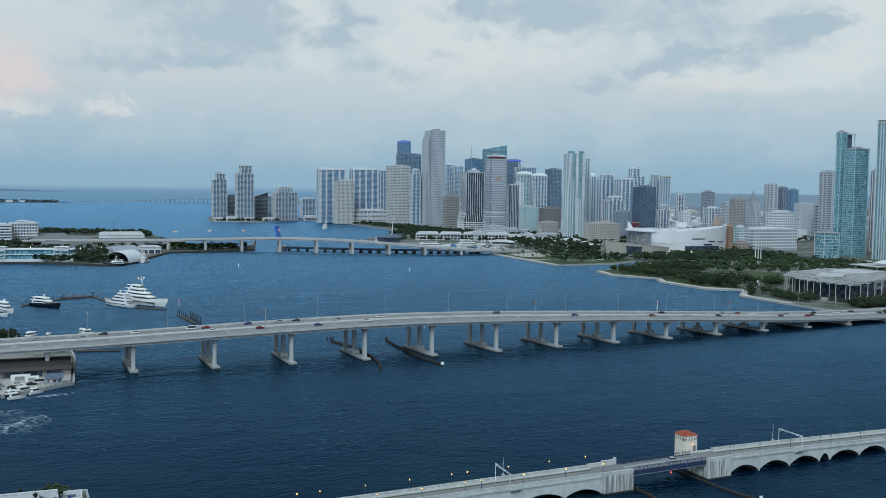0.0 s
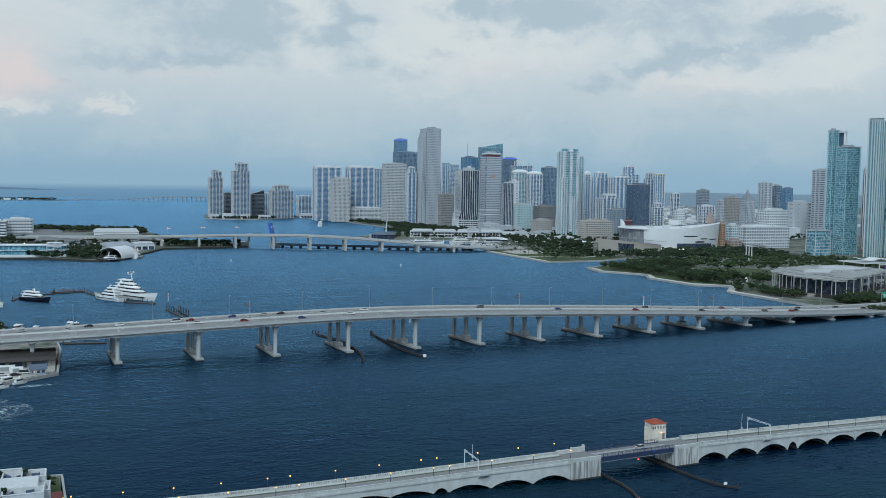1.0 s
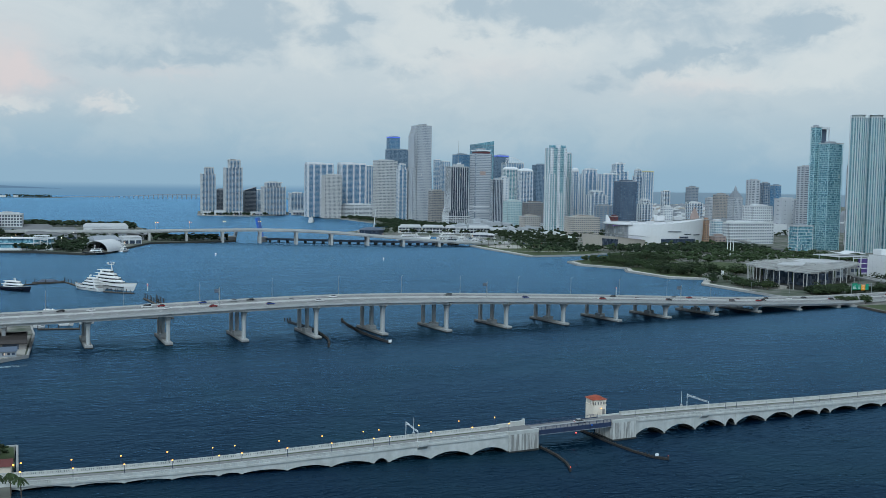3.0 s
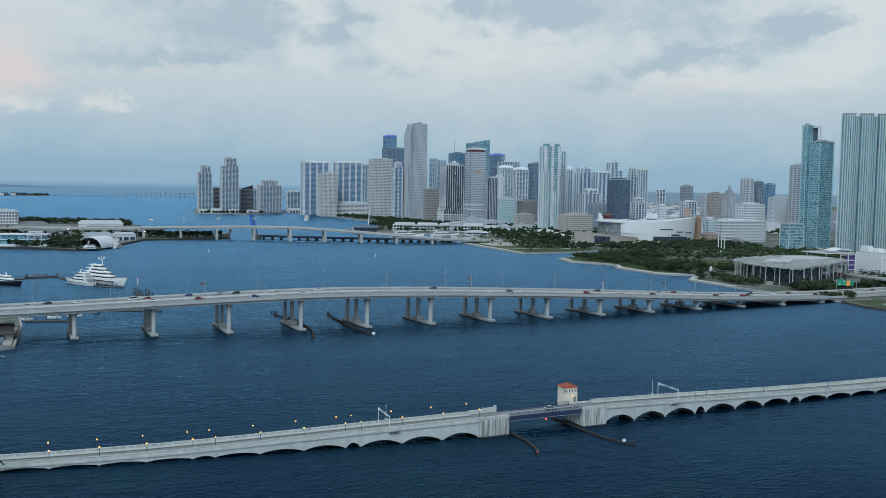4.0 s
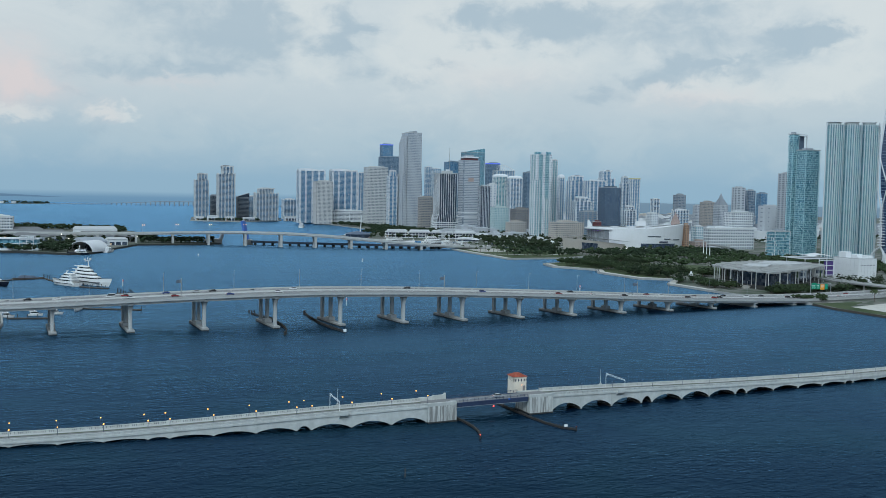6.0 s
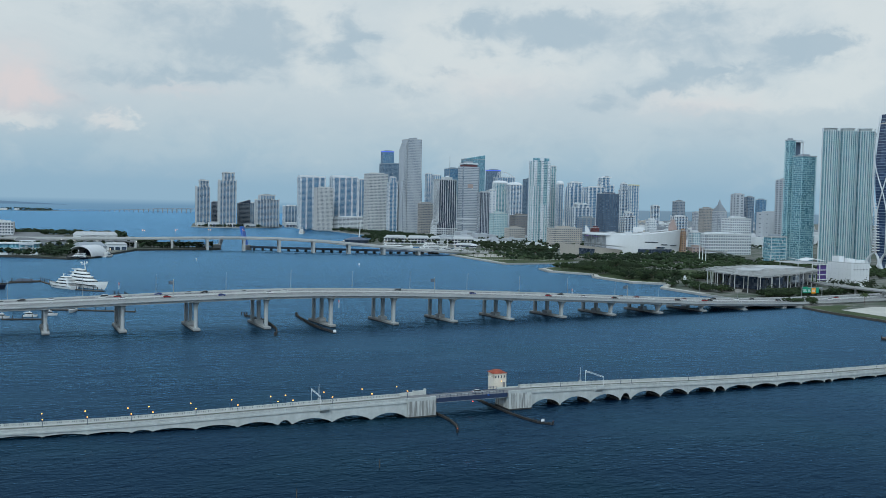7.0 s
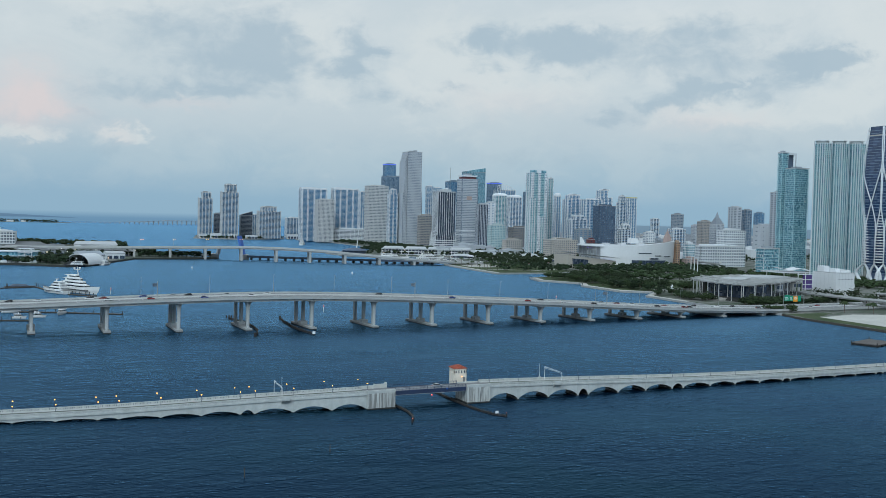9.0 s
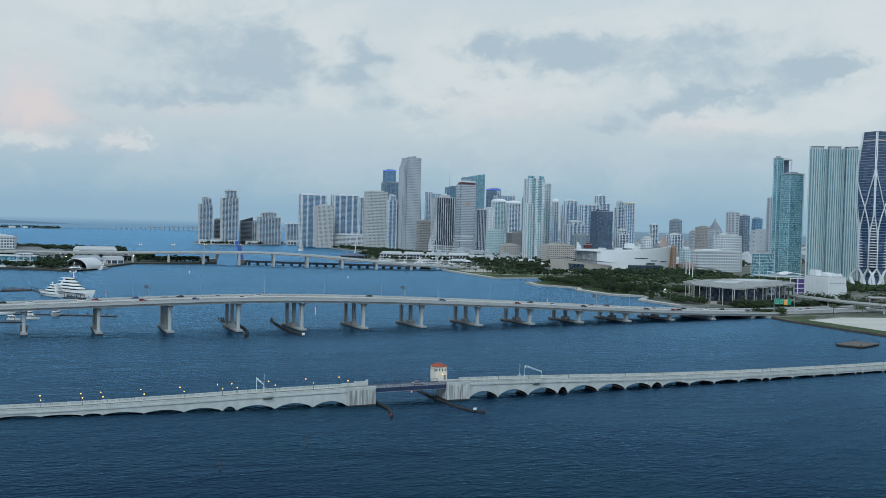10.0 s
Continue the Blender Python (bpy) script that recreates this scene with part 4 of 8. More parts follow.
def signal_gantry(x, reach, mast, bx0):
    x0, y0, z0 = a_point(x, A_WIDE - 0.6, -DECK)
    x1, y1, z1 = a_point(x + reach, 0.9, -DECK)
    t = thing("signal_gantry", "thin white steel lattice gantry spanning the causeway road", "traffic signal")
    part("post", Shape().tube((x0, y0, z0), (x0, y0, z0 + 6.0), 0.085, 0.07), "sign_white", t)
    part("post", Shape().tube((x1, y1, z1), (x1, y1, z1 + 4.6), 0.085, 0.07), "sign_white", t)
    p, q = Vector((x0, y0, z0 + 5.9)), Vector((x1, y1, z1 + 4.5))
    beam = Shape().tube(p, q, 0.055).tube(p - Vector((0, 0, 0.55)), q - Vector((0, 0, 0.45)), 0.045)
    for k in range(8):
        beam.tube(p.lerp(q, k / 8), p.lerp(q, (k + 1) / 8) - Vector((0, 0, 0.5)), 0.03, 0.03, 4)
    part("beam", beam, "sign_white", t)
    part("brace", Shape().tube((x0, y0, z0 + 4.6), p.lerp(q, 0.14), 0.06), "sign_white", t)
    ant = thing("mast", "thin white radio mast on the causeway parapet", "mast", (x0 + mast, y0 + 0.9, z0))
    part("pole", Shape().tube((0, 0, 0), (0, 0, 7.2), 0.07, 0.04), "sign_white", ant)
    part("cabinet", Shape().slab(-0.5, 0.5, -0.4, 0.4, 0, 1.7, 0.06), "galvanised", ant)
    bay = thing("lookout_bay", "small balustraded bay jutting from the causeway", "balcony")
    del bay["category"], bay["label"]
    bay.parent = arch_bridge
    part("corbel", a_sweep(Shape(), [bx0 - 1.6, bx0 + 1.6], [(-1.5, -DECK - 0.3), (0.0, -DECK - 1.6), (0.0, -DECK), (-1.5, -DECK)]), "old_white", bay)
    part("parapet", a_sweep(Shape(), [bx0 - 1.6, bx0 + 1.6], rect(-1.6, -1.3, -DECK + 0.002, 0.1)), "old_white", bay)


signal_gantry(120.3, 1.8, 3.1, 123.3)
signal_gantry(239, 3.8, -2.0, 239.6)

# ---------------------------------------------------------------- port bridges
PBX, PBY = [-90, 0, 100, 213, 264, 312, 359, 408, 456, 507, 556, 620], [1500, 1446, 1405, 1378, 1352, 1322, 1300, 1279, 1259, 1247, 1244, 1250]
PBZ = [12.0, 14.0, 16.2, 18.8, 20.2, 20.3, 18.6, 15.5, 12.0, 8.6, 6.0, 4.0]
port_bridge = thing("port_bridge", "slender grey concrete bridge climbing over the port channel", "bridge")


def pb_sweep(shape, xs, profile, dz=0.0):
    rings = []
    for x in xs:
        y, z = along(PBX, PBY, x), along(PBX, PBZ, x) + dz
        t = (along(PBX, PBY, x + 1) - along(PBX, PBY, x - 1)) / 2
        k = 1 / math.sqrt(1 + t * t)
        rings.append([(x - a * t * k, y + a * k, z + b) for a, b in profile])
    return shape.rings(rings)


pbx = [-90 + 10 * i for i in range(72)]
part("deck", pb_sweep(Shape(), pbx, rect(0, 22, -1.0, 0)), "deck_road", port_bridge)
part("girder", pb_sweep(Shape(), pbx, rect(1, 21, -2.6, -1.0)), "pale_concrete", port_bridge)
part("parapet", pb_sweep(Shape(), pbx, rect(-0.1, 0.3, -1.0, 1.0)), "pale_concrete", port_bridge)
part("parapet", pb_sweep(Shape(), pbx, rect(21.7, 22.1, -1.0, 1.0)), "pale_concrete", port_bridge)
for i, x in enumerate([-60, 0, 56, 110, 162, 213, 264, 312, 359, 408, 456, 507]):
    y, z = along(PBX, PBY, x), along(PBX, PBZ, x)
    for a in (3, 15):
        part("column", Shape().rings([[(x - 1.6 * k, y + a - 1.4, h), (x + 1.6 * k, y + a - 1.4, h), (x + 1.6 * k, y + a + 1.8, h), (x - 1.6 * k, y + a + 1.8, h)]
                                      for k, h in ((1.3, -2), (1.0, 1.5), (1.0, z - 5), (1.5, z - 2.62))]), "pale_concrete", port_bridge)
# old low bridge with its lifted blue leaf
low_bridge = thing("low_bridge", "old low concrete bridge with a raised blue lifting leaf", "bridge")
LBX, LBY = [277, 371, 470, 560], [1385, 1330, 1288, 1275]
xs = [277 + 9 * i for i in range(32)]
part("deck", Shape().prism([(x, along(LBX, LBY, x)) for x in xs] + [(x, along(LBX, LBY, x) + 14) for x in xs[::-1]], 4.4, 5.8), "concrete", low_bridge)
part("fascia", Shape().strip([(x, along(LBX, LBY, x) - 0.3) for x in xs], 0.25, 3.2, 6.6), "slate", low_bridge)
for i, x in enumerate(range(284, 556, 12)):
    y = along(LBX, LBY, x)
    part("bent", Shape().box(x - 0.9, x + 0.9, y + 0.6, y + 13, -2, 4.4), "damp_concrete", low_bridge)
part("deck", Shape().box(160, 226, 1408, 1422, 4.4, 6.2), "concrete", low_bridge)
for x in range(164, 226, 12):
    part("bent", Shape().box(x - 0.9, x + 0.9, 1409, 1421, -2, 4.4), "damp_concrete", low_bridge)
part("lift_pier", Shape().slab(268, 280, 1386, 1404, -2, 7.5, 0.3), "concrete", low_bridge)
part("lift_pier", Shape().slab(224, 236, 1404, 1424, -2, 7.5, 0.3), "concrete", low_bridge)
lm = pose(270, 1390, 6, 0, -14, -30)
part("raised_leaf", Shape().box(-1.6, 1.6, 0, 12, 0, 31, lm), "leaf_blue_paint", low_bridge, "bright blue raised bascule leaf")
lm2 = pose(233, 1410, 6, 0, 12, -30)
part("raised_leaf", Shape().box(-1.2, 1.2, 0, 10, 0, 14, lm2), "grey", low_bridge, "grey stub of the opposite leaf")
for i in range(4):
    pl = lamp_post("street_lamp", 120 + 48 * i, along(PBX, PBY, 120 + 48 * i) + 22.3, along(PBX, PBZ, 120 + 48 * i), 11, 2.5, group="lamps on the port bridge",
                   label="twin lit lamp on the port bridge")
    part("lit_head", Shape().ball((0, -2.6, 11.3), 0.55, 8), "lamp_warm", pl)
    part("lit_head", Shape().ball((3.2, -2.0, 11.3), 0.55, 8), "lamp_warm", pl)

# ---------------------------------------------------------------- towers


def condo_mass(t, x0, y0, w, d, z0, z1, wall, glass, floor, bay, fin, out, solid, panes, rails):
    """One block of flats: glass bays with balcony slabs between white stacks of rooms."""
    h = z1 - z0
    n = max(1, round(h / floor))
    f = h / n
    part("glazing", Shape().box(x0 + 1.3, x0 + w - 1.3, y0 + 1.3, y0 + d - 1.3, z0, z1 - 0.3), glass, t)
    for i in range(1, n + 1):
        solid.box(x0 + 0.2, x0 + w - 0.2, y0 + 0.2, y0 + d - 0.2, z0 + i * f - 0.32, z0 + i * f)
        if i < n:
            z = z0 + i * f
            rails.box(x0 + 0.3, x0 + w - 0.3, y0 + 0.24, y0 + 0.32, z, z + 1.1).box(x0 + 0.24, x0 + 0.32, y0 + 0.3, y0 + d - 0.3, z, z + 1.1)
    for L, axis in ((w, 0), (d, 1)):
        m = max(2, round(L / (bay * 1.9)))
        p = L / m * (0.12 + fin * 0.42)

        def put(shape, a, b, c, e, za, zb):
            if axis == 0:
                shape.box(x0 + a, x0 + b, y0 + c, y0 + e, za, zb)
            else:
                shape.box(x0 + c, x0 + e, y0 + a, y0 + b, za, zb)
        for i in range(m + 1):
            u = min(max(i * L / m, p / 2), L - p / 2)
            a, b = u - p / 2, u + p / 2
            put(solid, a, b, -out, 1.4, z0, z1 + (2.6 if i % 2 and m > 2 else 0.6))
            k = 2 if p > 3.2 else 1
            for q in range(k):
                c0 = a + p * (q + 0.28) / k
                for row in range(n):
                    if random.random() < 0.94:
                        put(panes, c0, c0 + p * 0.44 / k, -out - 0.05, -out - 0.01, z0 + (row + 0.36) * f, z0 + (row + 0.80) * f)


def tower(name, x, y, w, d, h, wall="white", glass="win_dark", floor=3.5, bay=4.0, band=0.35, fin=0.3, out=0.25, crown="flat", label="", base=1.5):
    """A tower of floors: glass body, floor bands, vertical fins and a roof of its own form."""
    t = thing(name, label, "office tower" if "office" in name or "bank" in name else "building", (x, y, base))
    h = h * 0.985 - base
    n = max(1, round(h / floor))
    f = h / n
    s = Shape()
    if "condo" in name or "apartment" in name:
        panes, rails = Shape(), Shape()
        args = (wall, glass, floor, bay, fin, out, s, panes, rails)
        if crown == "turret":
            # glazed shaft with white wings that stop at different heights
            condo_mass(t, w * 0.10, d * 0.10, w * 0.74, d * 0.8, 0, h, *args)
            condo_mass(t, 0, 0, w * 0.27, d * 0.6, 0, h * 0.70, *args)
            condo_mass(t, w * 0.50, 0, w * 0.24, d * 0.5, 0, h * 0.48, *args)
            condo_mass(t, w * 0.76, d * 0.3, w * 0.24, d * 0.7, 0, h * 0.66, *args)
            part("glass_crown", Shape().box(w * 0.14, w * 0.34, d * 0.14, d * 0.5, h, h + 5).box(w * 0.58, w * 0.80, d * 0.14, d * 0.5, h, h + 5), glass, t)
        elif crown == "step" and h > 60:
            cut = random.uniform(0.86, 0.94)
            condo_mass(t, 0, 0, w, d, 0, h * cut, *args)
            e = random.uniform(0.0, 0.3)
            condo_mass(t, w * e, d * 0.12, w * 0.66, d * 0.76, h * cut, h, *args)
        else:
            condo_mass(t, 0, 0, w, d, 0, h, *args)
        stuff_part("stack_window", panes, "win_blue" if glass != "win_dark" else "win_dark", t)
        stuff_part("balcony_rail", rails, "rail_mint" if glass == "win_teal" else "rail_sky", t)
    else:
        part("glazing", Shape().box(0.35, w - 0.35, 0.35, d - 0.35, 0, h - 0.3), glass, t)
        o = out if band > 0.06 else 0.0
        for i in range(n + 1):
            z0 = i * f - (f * band * 0.5)
            z1 = z0 + f * band
            s.box(-o + 0.2, w + o - 0.2, -o + 0.2, d + o - 0.2, max(0, z0), min(h, z1))
        p = max(0.35, fin * bay)
        for L, axis in ((w, 0), (d, 1)):
            m = max(1, round(L / bay))
            for i in range(m + 1):
                u = i * L / m
                a, b = max(0, u - p / 2), min(L, u + p / 2)
                for v in (0.0, (d if axis == 0 else w) - 0.6):
                    if axis == 0:
                        s.box(a, b, v, v + 0.6, 0, h)
                    else:
                        s.box(v, v + 0.6, a, b, 0, h)
    stuff_part("cladding", s, wall, t)
    inner = 0.18 if crown in ("turret", "step") and ("condo" in name or "apartment" in name) else 0.0
    roof = Shape().box(w * inner - 0.15, w * (1 - inner * 1.2) + 0.15, d * inner - 0.15, d * (1 - inner) + 0.15, h, h + 0.8)
    part("roof", roof, "roof_pale" if wall in ("white", "cream", "mint") else "roof_grey", t)
    c = Shape()
    mat_c = wall
    if crown in ("flat", "step", "yellow", "bluecap"):
        c.box(w * 0.22, w * 0.7, d * 0.25, d * 0.75, h + 0.8, h + 3.2)
        c.box(w * 0.75, w * 0.88, d * 0.3, d * 0.5, h + 0.8, h + 3)
    if crown == "step":
        c.box(w * 0.24, w * 0.76, d * 0.22, d * 0.78, h + 0.8, h + 2.2)
        c.box(w * 0.3, w * 0.62, d * 0.25, d * 0.75, h + 2.2, h + 4.0)
        c.tube((w * 0.45, d * 0.5, h + 4.0), (w * 0.45, d * 0.5, h + 7), 0.25, 0.1, 5)
    elif crown == "slope":
        c.add([(0, 0, h + 0.8), (w, 0, h + 0.8), (w, d, h + 0.8), (0, d, h + 0.8), (0, 0, h + 2.0), (w, 0, h + 12), (w, d, h + 12), (0, d, h + 2.0)],
              [(0, 1, 5, 4), (1, 2, 6, 5), (2, 3, 7, 6), (3, 0, 4, 7), (4, 5, 6, 7)])
        mat_c = glass
    elif crown == "wave":
        for i in range(10):
            u0, u1 = w * i / 10, w * (i + 1) / 10
            z = 2.5 + 3.5 * abs(math.sin(math.pi * (i + 0.5) / 10 * 1.0 + 0.6))
            c.box(u0, u1, d * 0.1, d * 0.9, h + 0.8, h + 0.8 + z)
    elif crown == "round":
        rings = []
        for k in range(5):
            a = k / 4 * math.pi / 2
            q = 0.5 * (1 - math.cos(a)) * 0.8
            rings.append([(w * q, d * q, h + 0.8 + 7 * math.sin(a)), (w * (1 - q), d * q, h + 0.8 + 7 * math.sin(a)),
                          (w * (1 - q), d * (1 - q), h + 0.8 + 7 * math.sin(a)), (w * q, d * (1 - q), h + 0.8 + 7 * math.sin(a))])
        c.rings(rings)
    elif crown == "truss":
        for i in range(9):
            u = w * i / 8
            z = 3 + 13 * math.sin(math.pi * min(1, 0.25 + i / 10))
            c.tube((u, d * 0.1, h + 0.8), (u, d * 0.1, h + z), 0.7, 0.6, 5)
            if i < 8:
                z2 = 3 + 13 * math.sin(math.pi * min(1, 0.25 + (i + 1) / 10))
                c.tube((u, d * 0.1, h + z), (u + w / 8, d * 0.1, h + z2), 0.8, 0.8, 5)
                c.tube((u, d * 0.1, h + 1), (u + w / 8, d * 0.1, h + z2), 0.5, 0.5, 5)
    elif crown == "pyramid":
        for k in range(5):
            q = 0.06 + 0.08 * k
            c.box(w * q, w * (1 - q), d * q, d * (1 - q), h + 0.8 + k * 3.4, h + 4.3 + k * 3.4)
        c.add([(w * .38, d * .38, h + 18), (w * .62, d * .38, h + 18), (w * .62, d * .62, h + 18), (w * .38, d * .62, h + 18), (w / 2, d / 2, h + 27)],
              [(0, 1, 4), (1, 2, 4), (2, 3, 4), (3, 0, 4)])
        mat_c = "grey"
    elif crown == "spire":
        cx, cy = w * 0.66, d * 0.4
        for k, (r, z0, z1) in enumerate(((5, 0, 9), (4.0, 9, 13), (3.0, 13, 17), (1.8, 17, 20))):
            c.box(cx - r, cx + r, cy - r, cy + r, h + z0, h + z1)
            for sx in (-1, 1):
                for sy in (-1, 1):
                    c.tube((cx + sx * r, cy + sy * r, h + z1), (cx + sx * r, cy + sy * r, h + z1 + 2.5), 0.6, 0.15, 5)
        c.tube((cx, cy, h + 20), (cx, cy, h + 26), 1.2, 0.1, 6)
    elif crown == "turret":
        c.box(w * 0.34, w * 0.58, d * 0.2, d * 0.7, h + 0.8, h + 6.0)
    part("crown", c, mat_c, t)
    if crown == "yellow":
        part("roof_edge", Shape().box(-0.3, w + 0.3, -0.3, d + 0.3, h + 0.8, h + 2.6), "yellow", t, "yellow roof edge")
    if crown == "bluecap":
        part("lit_band", Shape().box(-0.2, w + 0.2, -0.2, d + 0.2, h - 2.6, h), "lamp_blue", t, "blue lit band under the roof")
    return t


tower("condo_tower", 319, 2567, 36.5, 29.2, 125.3, wall="cream", glass="win_blue", floor=3.2, bay=5.0, band=0.30, fin=0.42, out=0.5, crown="step", label="slender cream condominium tower on the island point")
tower("condo_tower", 372, 2500, 44.9, 35.9, 146.7, wall="cream", glass="win_blue", floor=3.2, bay=5.0, band=0.30, fin=0.45, out=0.5, crown="step", label="tall cream condominium tower with balconies")
tower("office_block", 369, 2643, 19.2, 17.3, 67.0, wall="grey", glass="win_dark", floor=3.6, bay=3.0, band=0.30, fin=0.2, crown="flat", label="small dark grey glass office block")
tower("office_block", 433, 2568, 32.0, 28.8, 63.8, wall="grey", glass="win_dark", floor=3.6, bay=3.0, band=0.35, fin=0.15, crown="slope", label="dark blue glass office block with sloping top")
tower("condo_tower", 476, 2646, 19.5, 15.6, 66.2, wall="white", glass="win_blue", floor=3.2, bay=4.0, band=0.4, fin=0.3, crown="flat", label="narrow white apartment block behind the island")
tower("condo_tower", 469, 2479, 60.0, 42.0, 88.1, wall="cream", glass="win_grey", floor=3.2, bay=4.5, band=0.42, fin=0.40, out=0.3, crown="step", label="broad cream apartment block with stepped roof")
tower("apartment_block", 575, 2640, 39.0, 31.2, 58.9, wall="white", glass="win_blue", floor=3.4, bay=5.0, band=0.45, fin=0.2, crown="step", label="low white stepped apartment block by the river")
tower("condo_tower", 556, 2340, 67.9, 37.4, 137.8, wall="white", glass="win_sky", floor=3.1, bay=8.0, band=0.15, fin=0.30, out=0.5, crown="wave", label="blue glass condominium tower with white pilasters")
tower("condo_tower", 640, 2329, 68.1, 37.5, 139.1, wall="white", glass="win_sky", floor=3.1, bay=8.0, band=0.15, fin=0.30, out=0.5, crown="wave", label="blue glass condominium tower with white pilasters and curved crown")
tower("parking_podium", 623, 2276, 99.3, 59.6, 35.2, wall="white", glass="win_dark", floor=3.4, bay=10.0, band=0.6, fin=0.1, crown="flat", label="white parking podium below the condominium towers")
tower("hotel_tower", 582, 2260, 42.2, 38.0, 110.4, wall="cream", glass="win_grey", floor=3.4, bay=3.2, band=0.42, fin=0.5, crown="flat", label="beige stone hotel tower with narrow windows")
tower("condo_tower", 755, 2495, 25.0, 20.0, 139.4, wall="white", glass="win_sky", floor=3.2, bay=5.0, band=0.3, fin=0.25, crown="flat", label="pale blue condominium tower far behind")
tower("bank_tower", 685, 2154, 50.4, 40.3, 147.4, wall="cream", glass="win_grey", floor=3.7, bay=3.4, band=0.55, fin=0.25, crown="flat", label="beige office tower with a grid of windows")
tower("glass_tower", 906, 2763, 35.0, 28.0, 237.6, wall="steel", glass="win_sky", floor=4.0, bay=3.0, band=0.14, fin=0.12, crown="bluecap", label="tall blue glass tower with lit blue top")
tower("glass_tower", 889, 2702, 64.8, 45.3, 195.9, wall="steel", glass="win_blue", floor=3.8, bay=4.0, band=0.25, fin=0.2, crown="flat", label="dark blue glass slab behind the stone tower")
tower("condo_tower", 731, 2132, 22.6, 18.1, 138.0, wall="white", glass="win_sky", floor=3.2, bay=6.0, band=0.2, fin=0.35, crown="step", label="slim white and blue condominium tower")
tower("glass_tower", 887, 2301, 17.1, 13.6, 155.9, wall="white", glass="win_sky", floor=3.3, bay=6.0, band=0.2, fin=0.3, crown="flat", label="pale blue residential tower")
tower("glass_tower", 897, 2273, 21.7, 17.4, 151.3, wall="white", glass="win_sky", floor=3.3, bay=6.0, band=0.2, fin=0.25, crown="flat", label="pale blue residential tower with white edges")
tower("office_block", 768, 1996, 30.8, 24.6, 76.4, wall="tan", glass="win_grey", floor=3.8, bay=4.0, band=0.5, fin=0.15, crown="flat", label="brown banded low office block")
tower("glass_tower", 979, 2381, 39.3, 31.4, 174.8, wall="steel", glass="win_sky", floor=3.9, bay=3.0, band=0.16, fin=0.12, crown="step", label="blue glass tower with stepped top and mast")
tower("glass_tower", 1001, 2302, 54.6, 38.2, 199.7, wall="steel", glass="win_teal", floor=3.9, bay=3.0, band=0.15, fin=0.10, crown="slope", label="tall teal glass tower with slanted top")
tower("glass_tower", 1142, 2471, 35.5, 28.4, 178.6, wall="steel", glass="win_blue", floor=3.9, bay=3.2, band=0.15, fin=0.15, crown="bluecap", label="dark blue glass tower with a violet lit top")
tower("office_block", 832, 1794, 21.3, 19.2, 103.7, wall="stone", glass="win_dark", floor=3.6, bay=3.4, band=0.05, fin=0.34, crown="flat", label="dark office slab with pale vertical fins")
tower("office_block", 877, 1855, 17.8, 14.3, 108.9, wall="white", glass="win_sky", floor=3.6, bay=9.0, band=0.7, fin=0.5, crown="flat", label="white blank-walled office block")
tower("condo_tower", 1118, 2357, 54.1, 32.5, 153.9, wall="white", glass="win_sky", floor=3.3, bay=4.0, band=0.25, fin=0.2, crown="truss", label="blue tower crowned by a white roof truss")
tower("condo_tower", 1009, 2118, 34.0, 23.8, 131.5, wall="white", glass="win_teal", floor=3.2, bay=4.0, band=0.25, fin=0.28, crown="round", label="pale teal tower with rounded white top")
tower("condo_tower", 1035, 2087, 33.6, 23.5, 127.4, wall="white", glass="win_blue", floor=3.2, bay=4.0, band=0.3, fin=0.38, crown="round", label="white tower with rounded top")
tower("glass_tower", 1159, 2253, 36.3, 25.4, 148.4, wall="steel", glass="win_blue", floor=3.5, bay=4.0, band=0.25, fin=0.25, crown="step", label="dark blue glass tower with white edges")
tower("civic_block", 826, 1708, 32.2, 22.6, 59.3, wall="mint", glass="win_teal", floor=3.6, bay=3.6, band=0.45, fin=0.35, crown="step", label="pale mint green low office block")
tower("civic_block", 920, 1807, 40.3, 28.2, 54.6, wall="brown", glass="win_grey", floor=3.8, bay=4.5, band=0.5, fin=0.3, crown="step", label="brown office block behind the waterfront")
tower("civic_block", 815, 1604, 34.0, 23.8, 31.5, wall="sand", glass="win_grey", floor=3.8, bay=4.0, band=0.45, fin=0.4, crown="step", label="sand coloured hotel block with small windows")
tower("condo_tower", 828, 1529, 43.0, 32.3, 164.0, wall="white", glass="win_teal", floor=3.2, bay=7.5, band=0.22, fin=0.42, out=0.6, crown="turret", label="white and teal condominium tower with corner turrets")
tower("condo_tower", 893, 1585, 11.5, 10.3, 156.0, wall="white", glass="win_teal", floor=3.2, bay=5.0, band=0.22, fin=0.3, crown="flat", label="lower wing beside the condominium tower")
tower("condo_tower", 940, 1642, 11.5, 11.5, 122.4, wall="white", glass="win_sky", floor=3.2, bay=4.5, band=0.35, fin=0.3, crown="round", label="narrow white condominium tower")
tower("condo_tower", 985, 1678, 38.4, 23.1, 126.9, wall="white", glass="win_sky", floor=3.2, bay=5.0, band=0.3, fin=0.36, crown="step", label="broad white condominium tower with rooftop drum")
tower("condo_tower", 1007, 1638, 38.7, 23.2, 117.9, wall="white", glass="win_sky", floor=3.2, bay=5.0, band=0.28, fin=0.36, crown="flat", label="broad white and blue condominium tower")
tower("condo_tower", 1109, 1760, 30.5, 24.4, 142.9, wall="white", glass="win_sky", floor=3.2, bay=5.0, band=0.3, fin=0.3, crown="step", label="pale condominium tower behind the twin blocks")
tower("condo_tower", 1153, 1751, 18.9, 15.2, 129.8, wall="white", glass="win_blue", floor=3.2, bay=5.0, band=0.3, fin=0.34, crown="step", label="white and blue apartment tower")
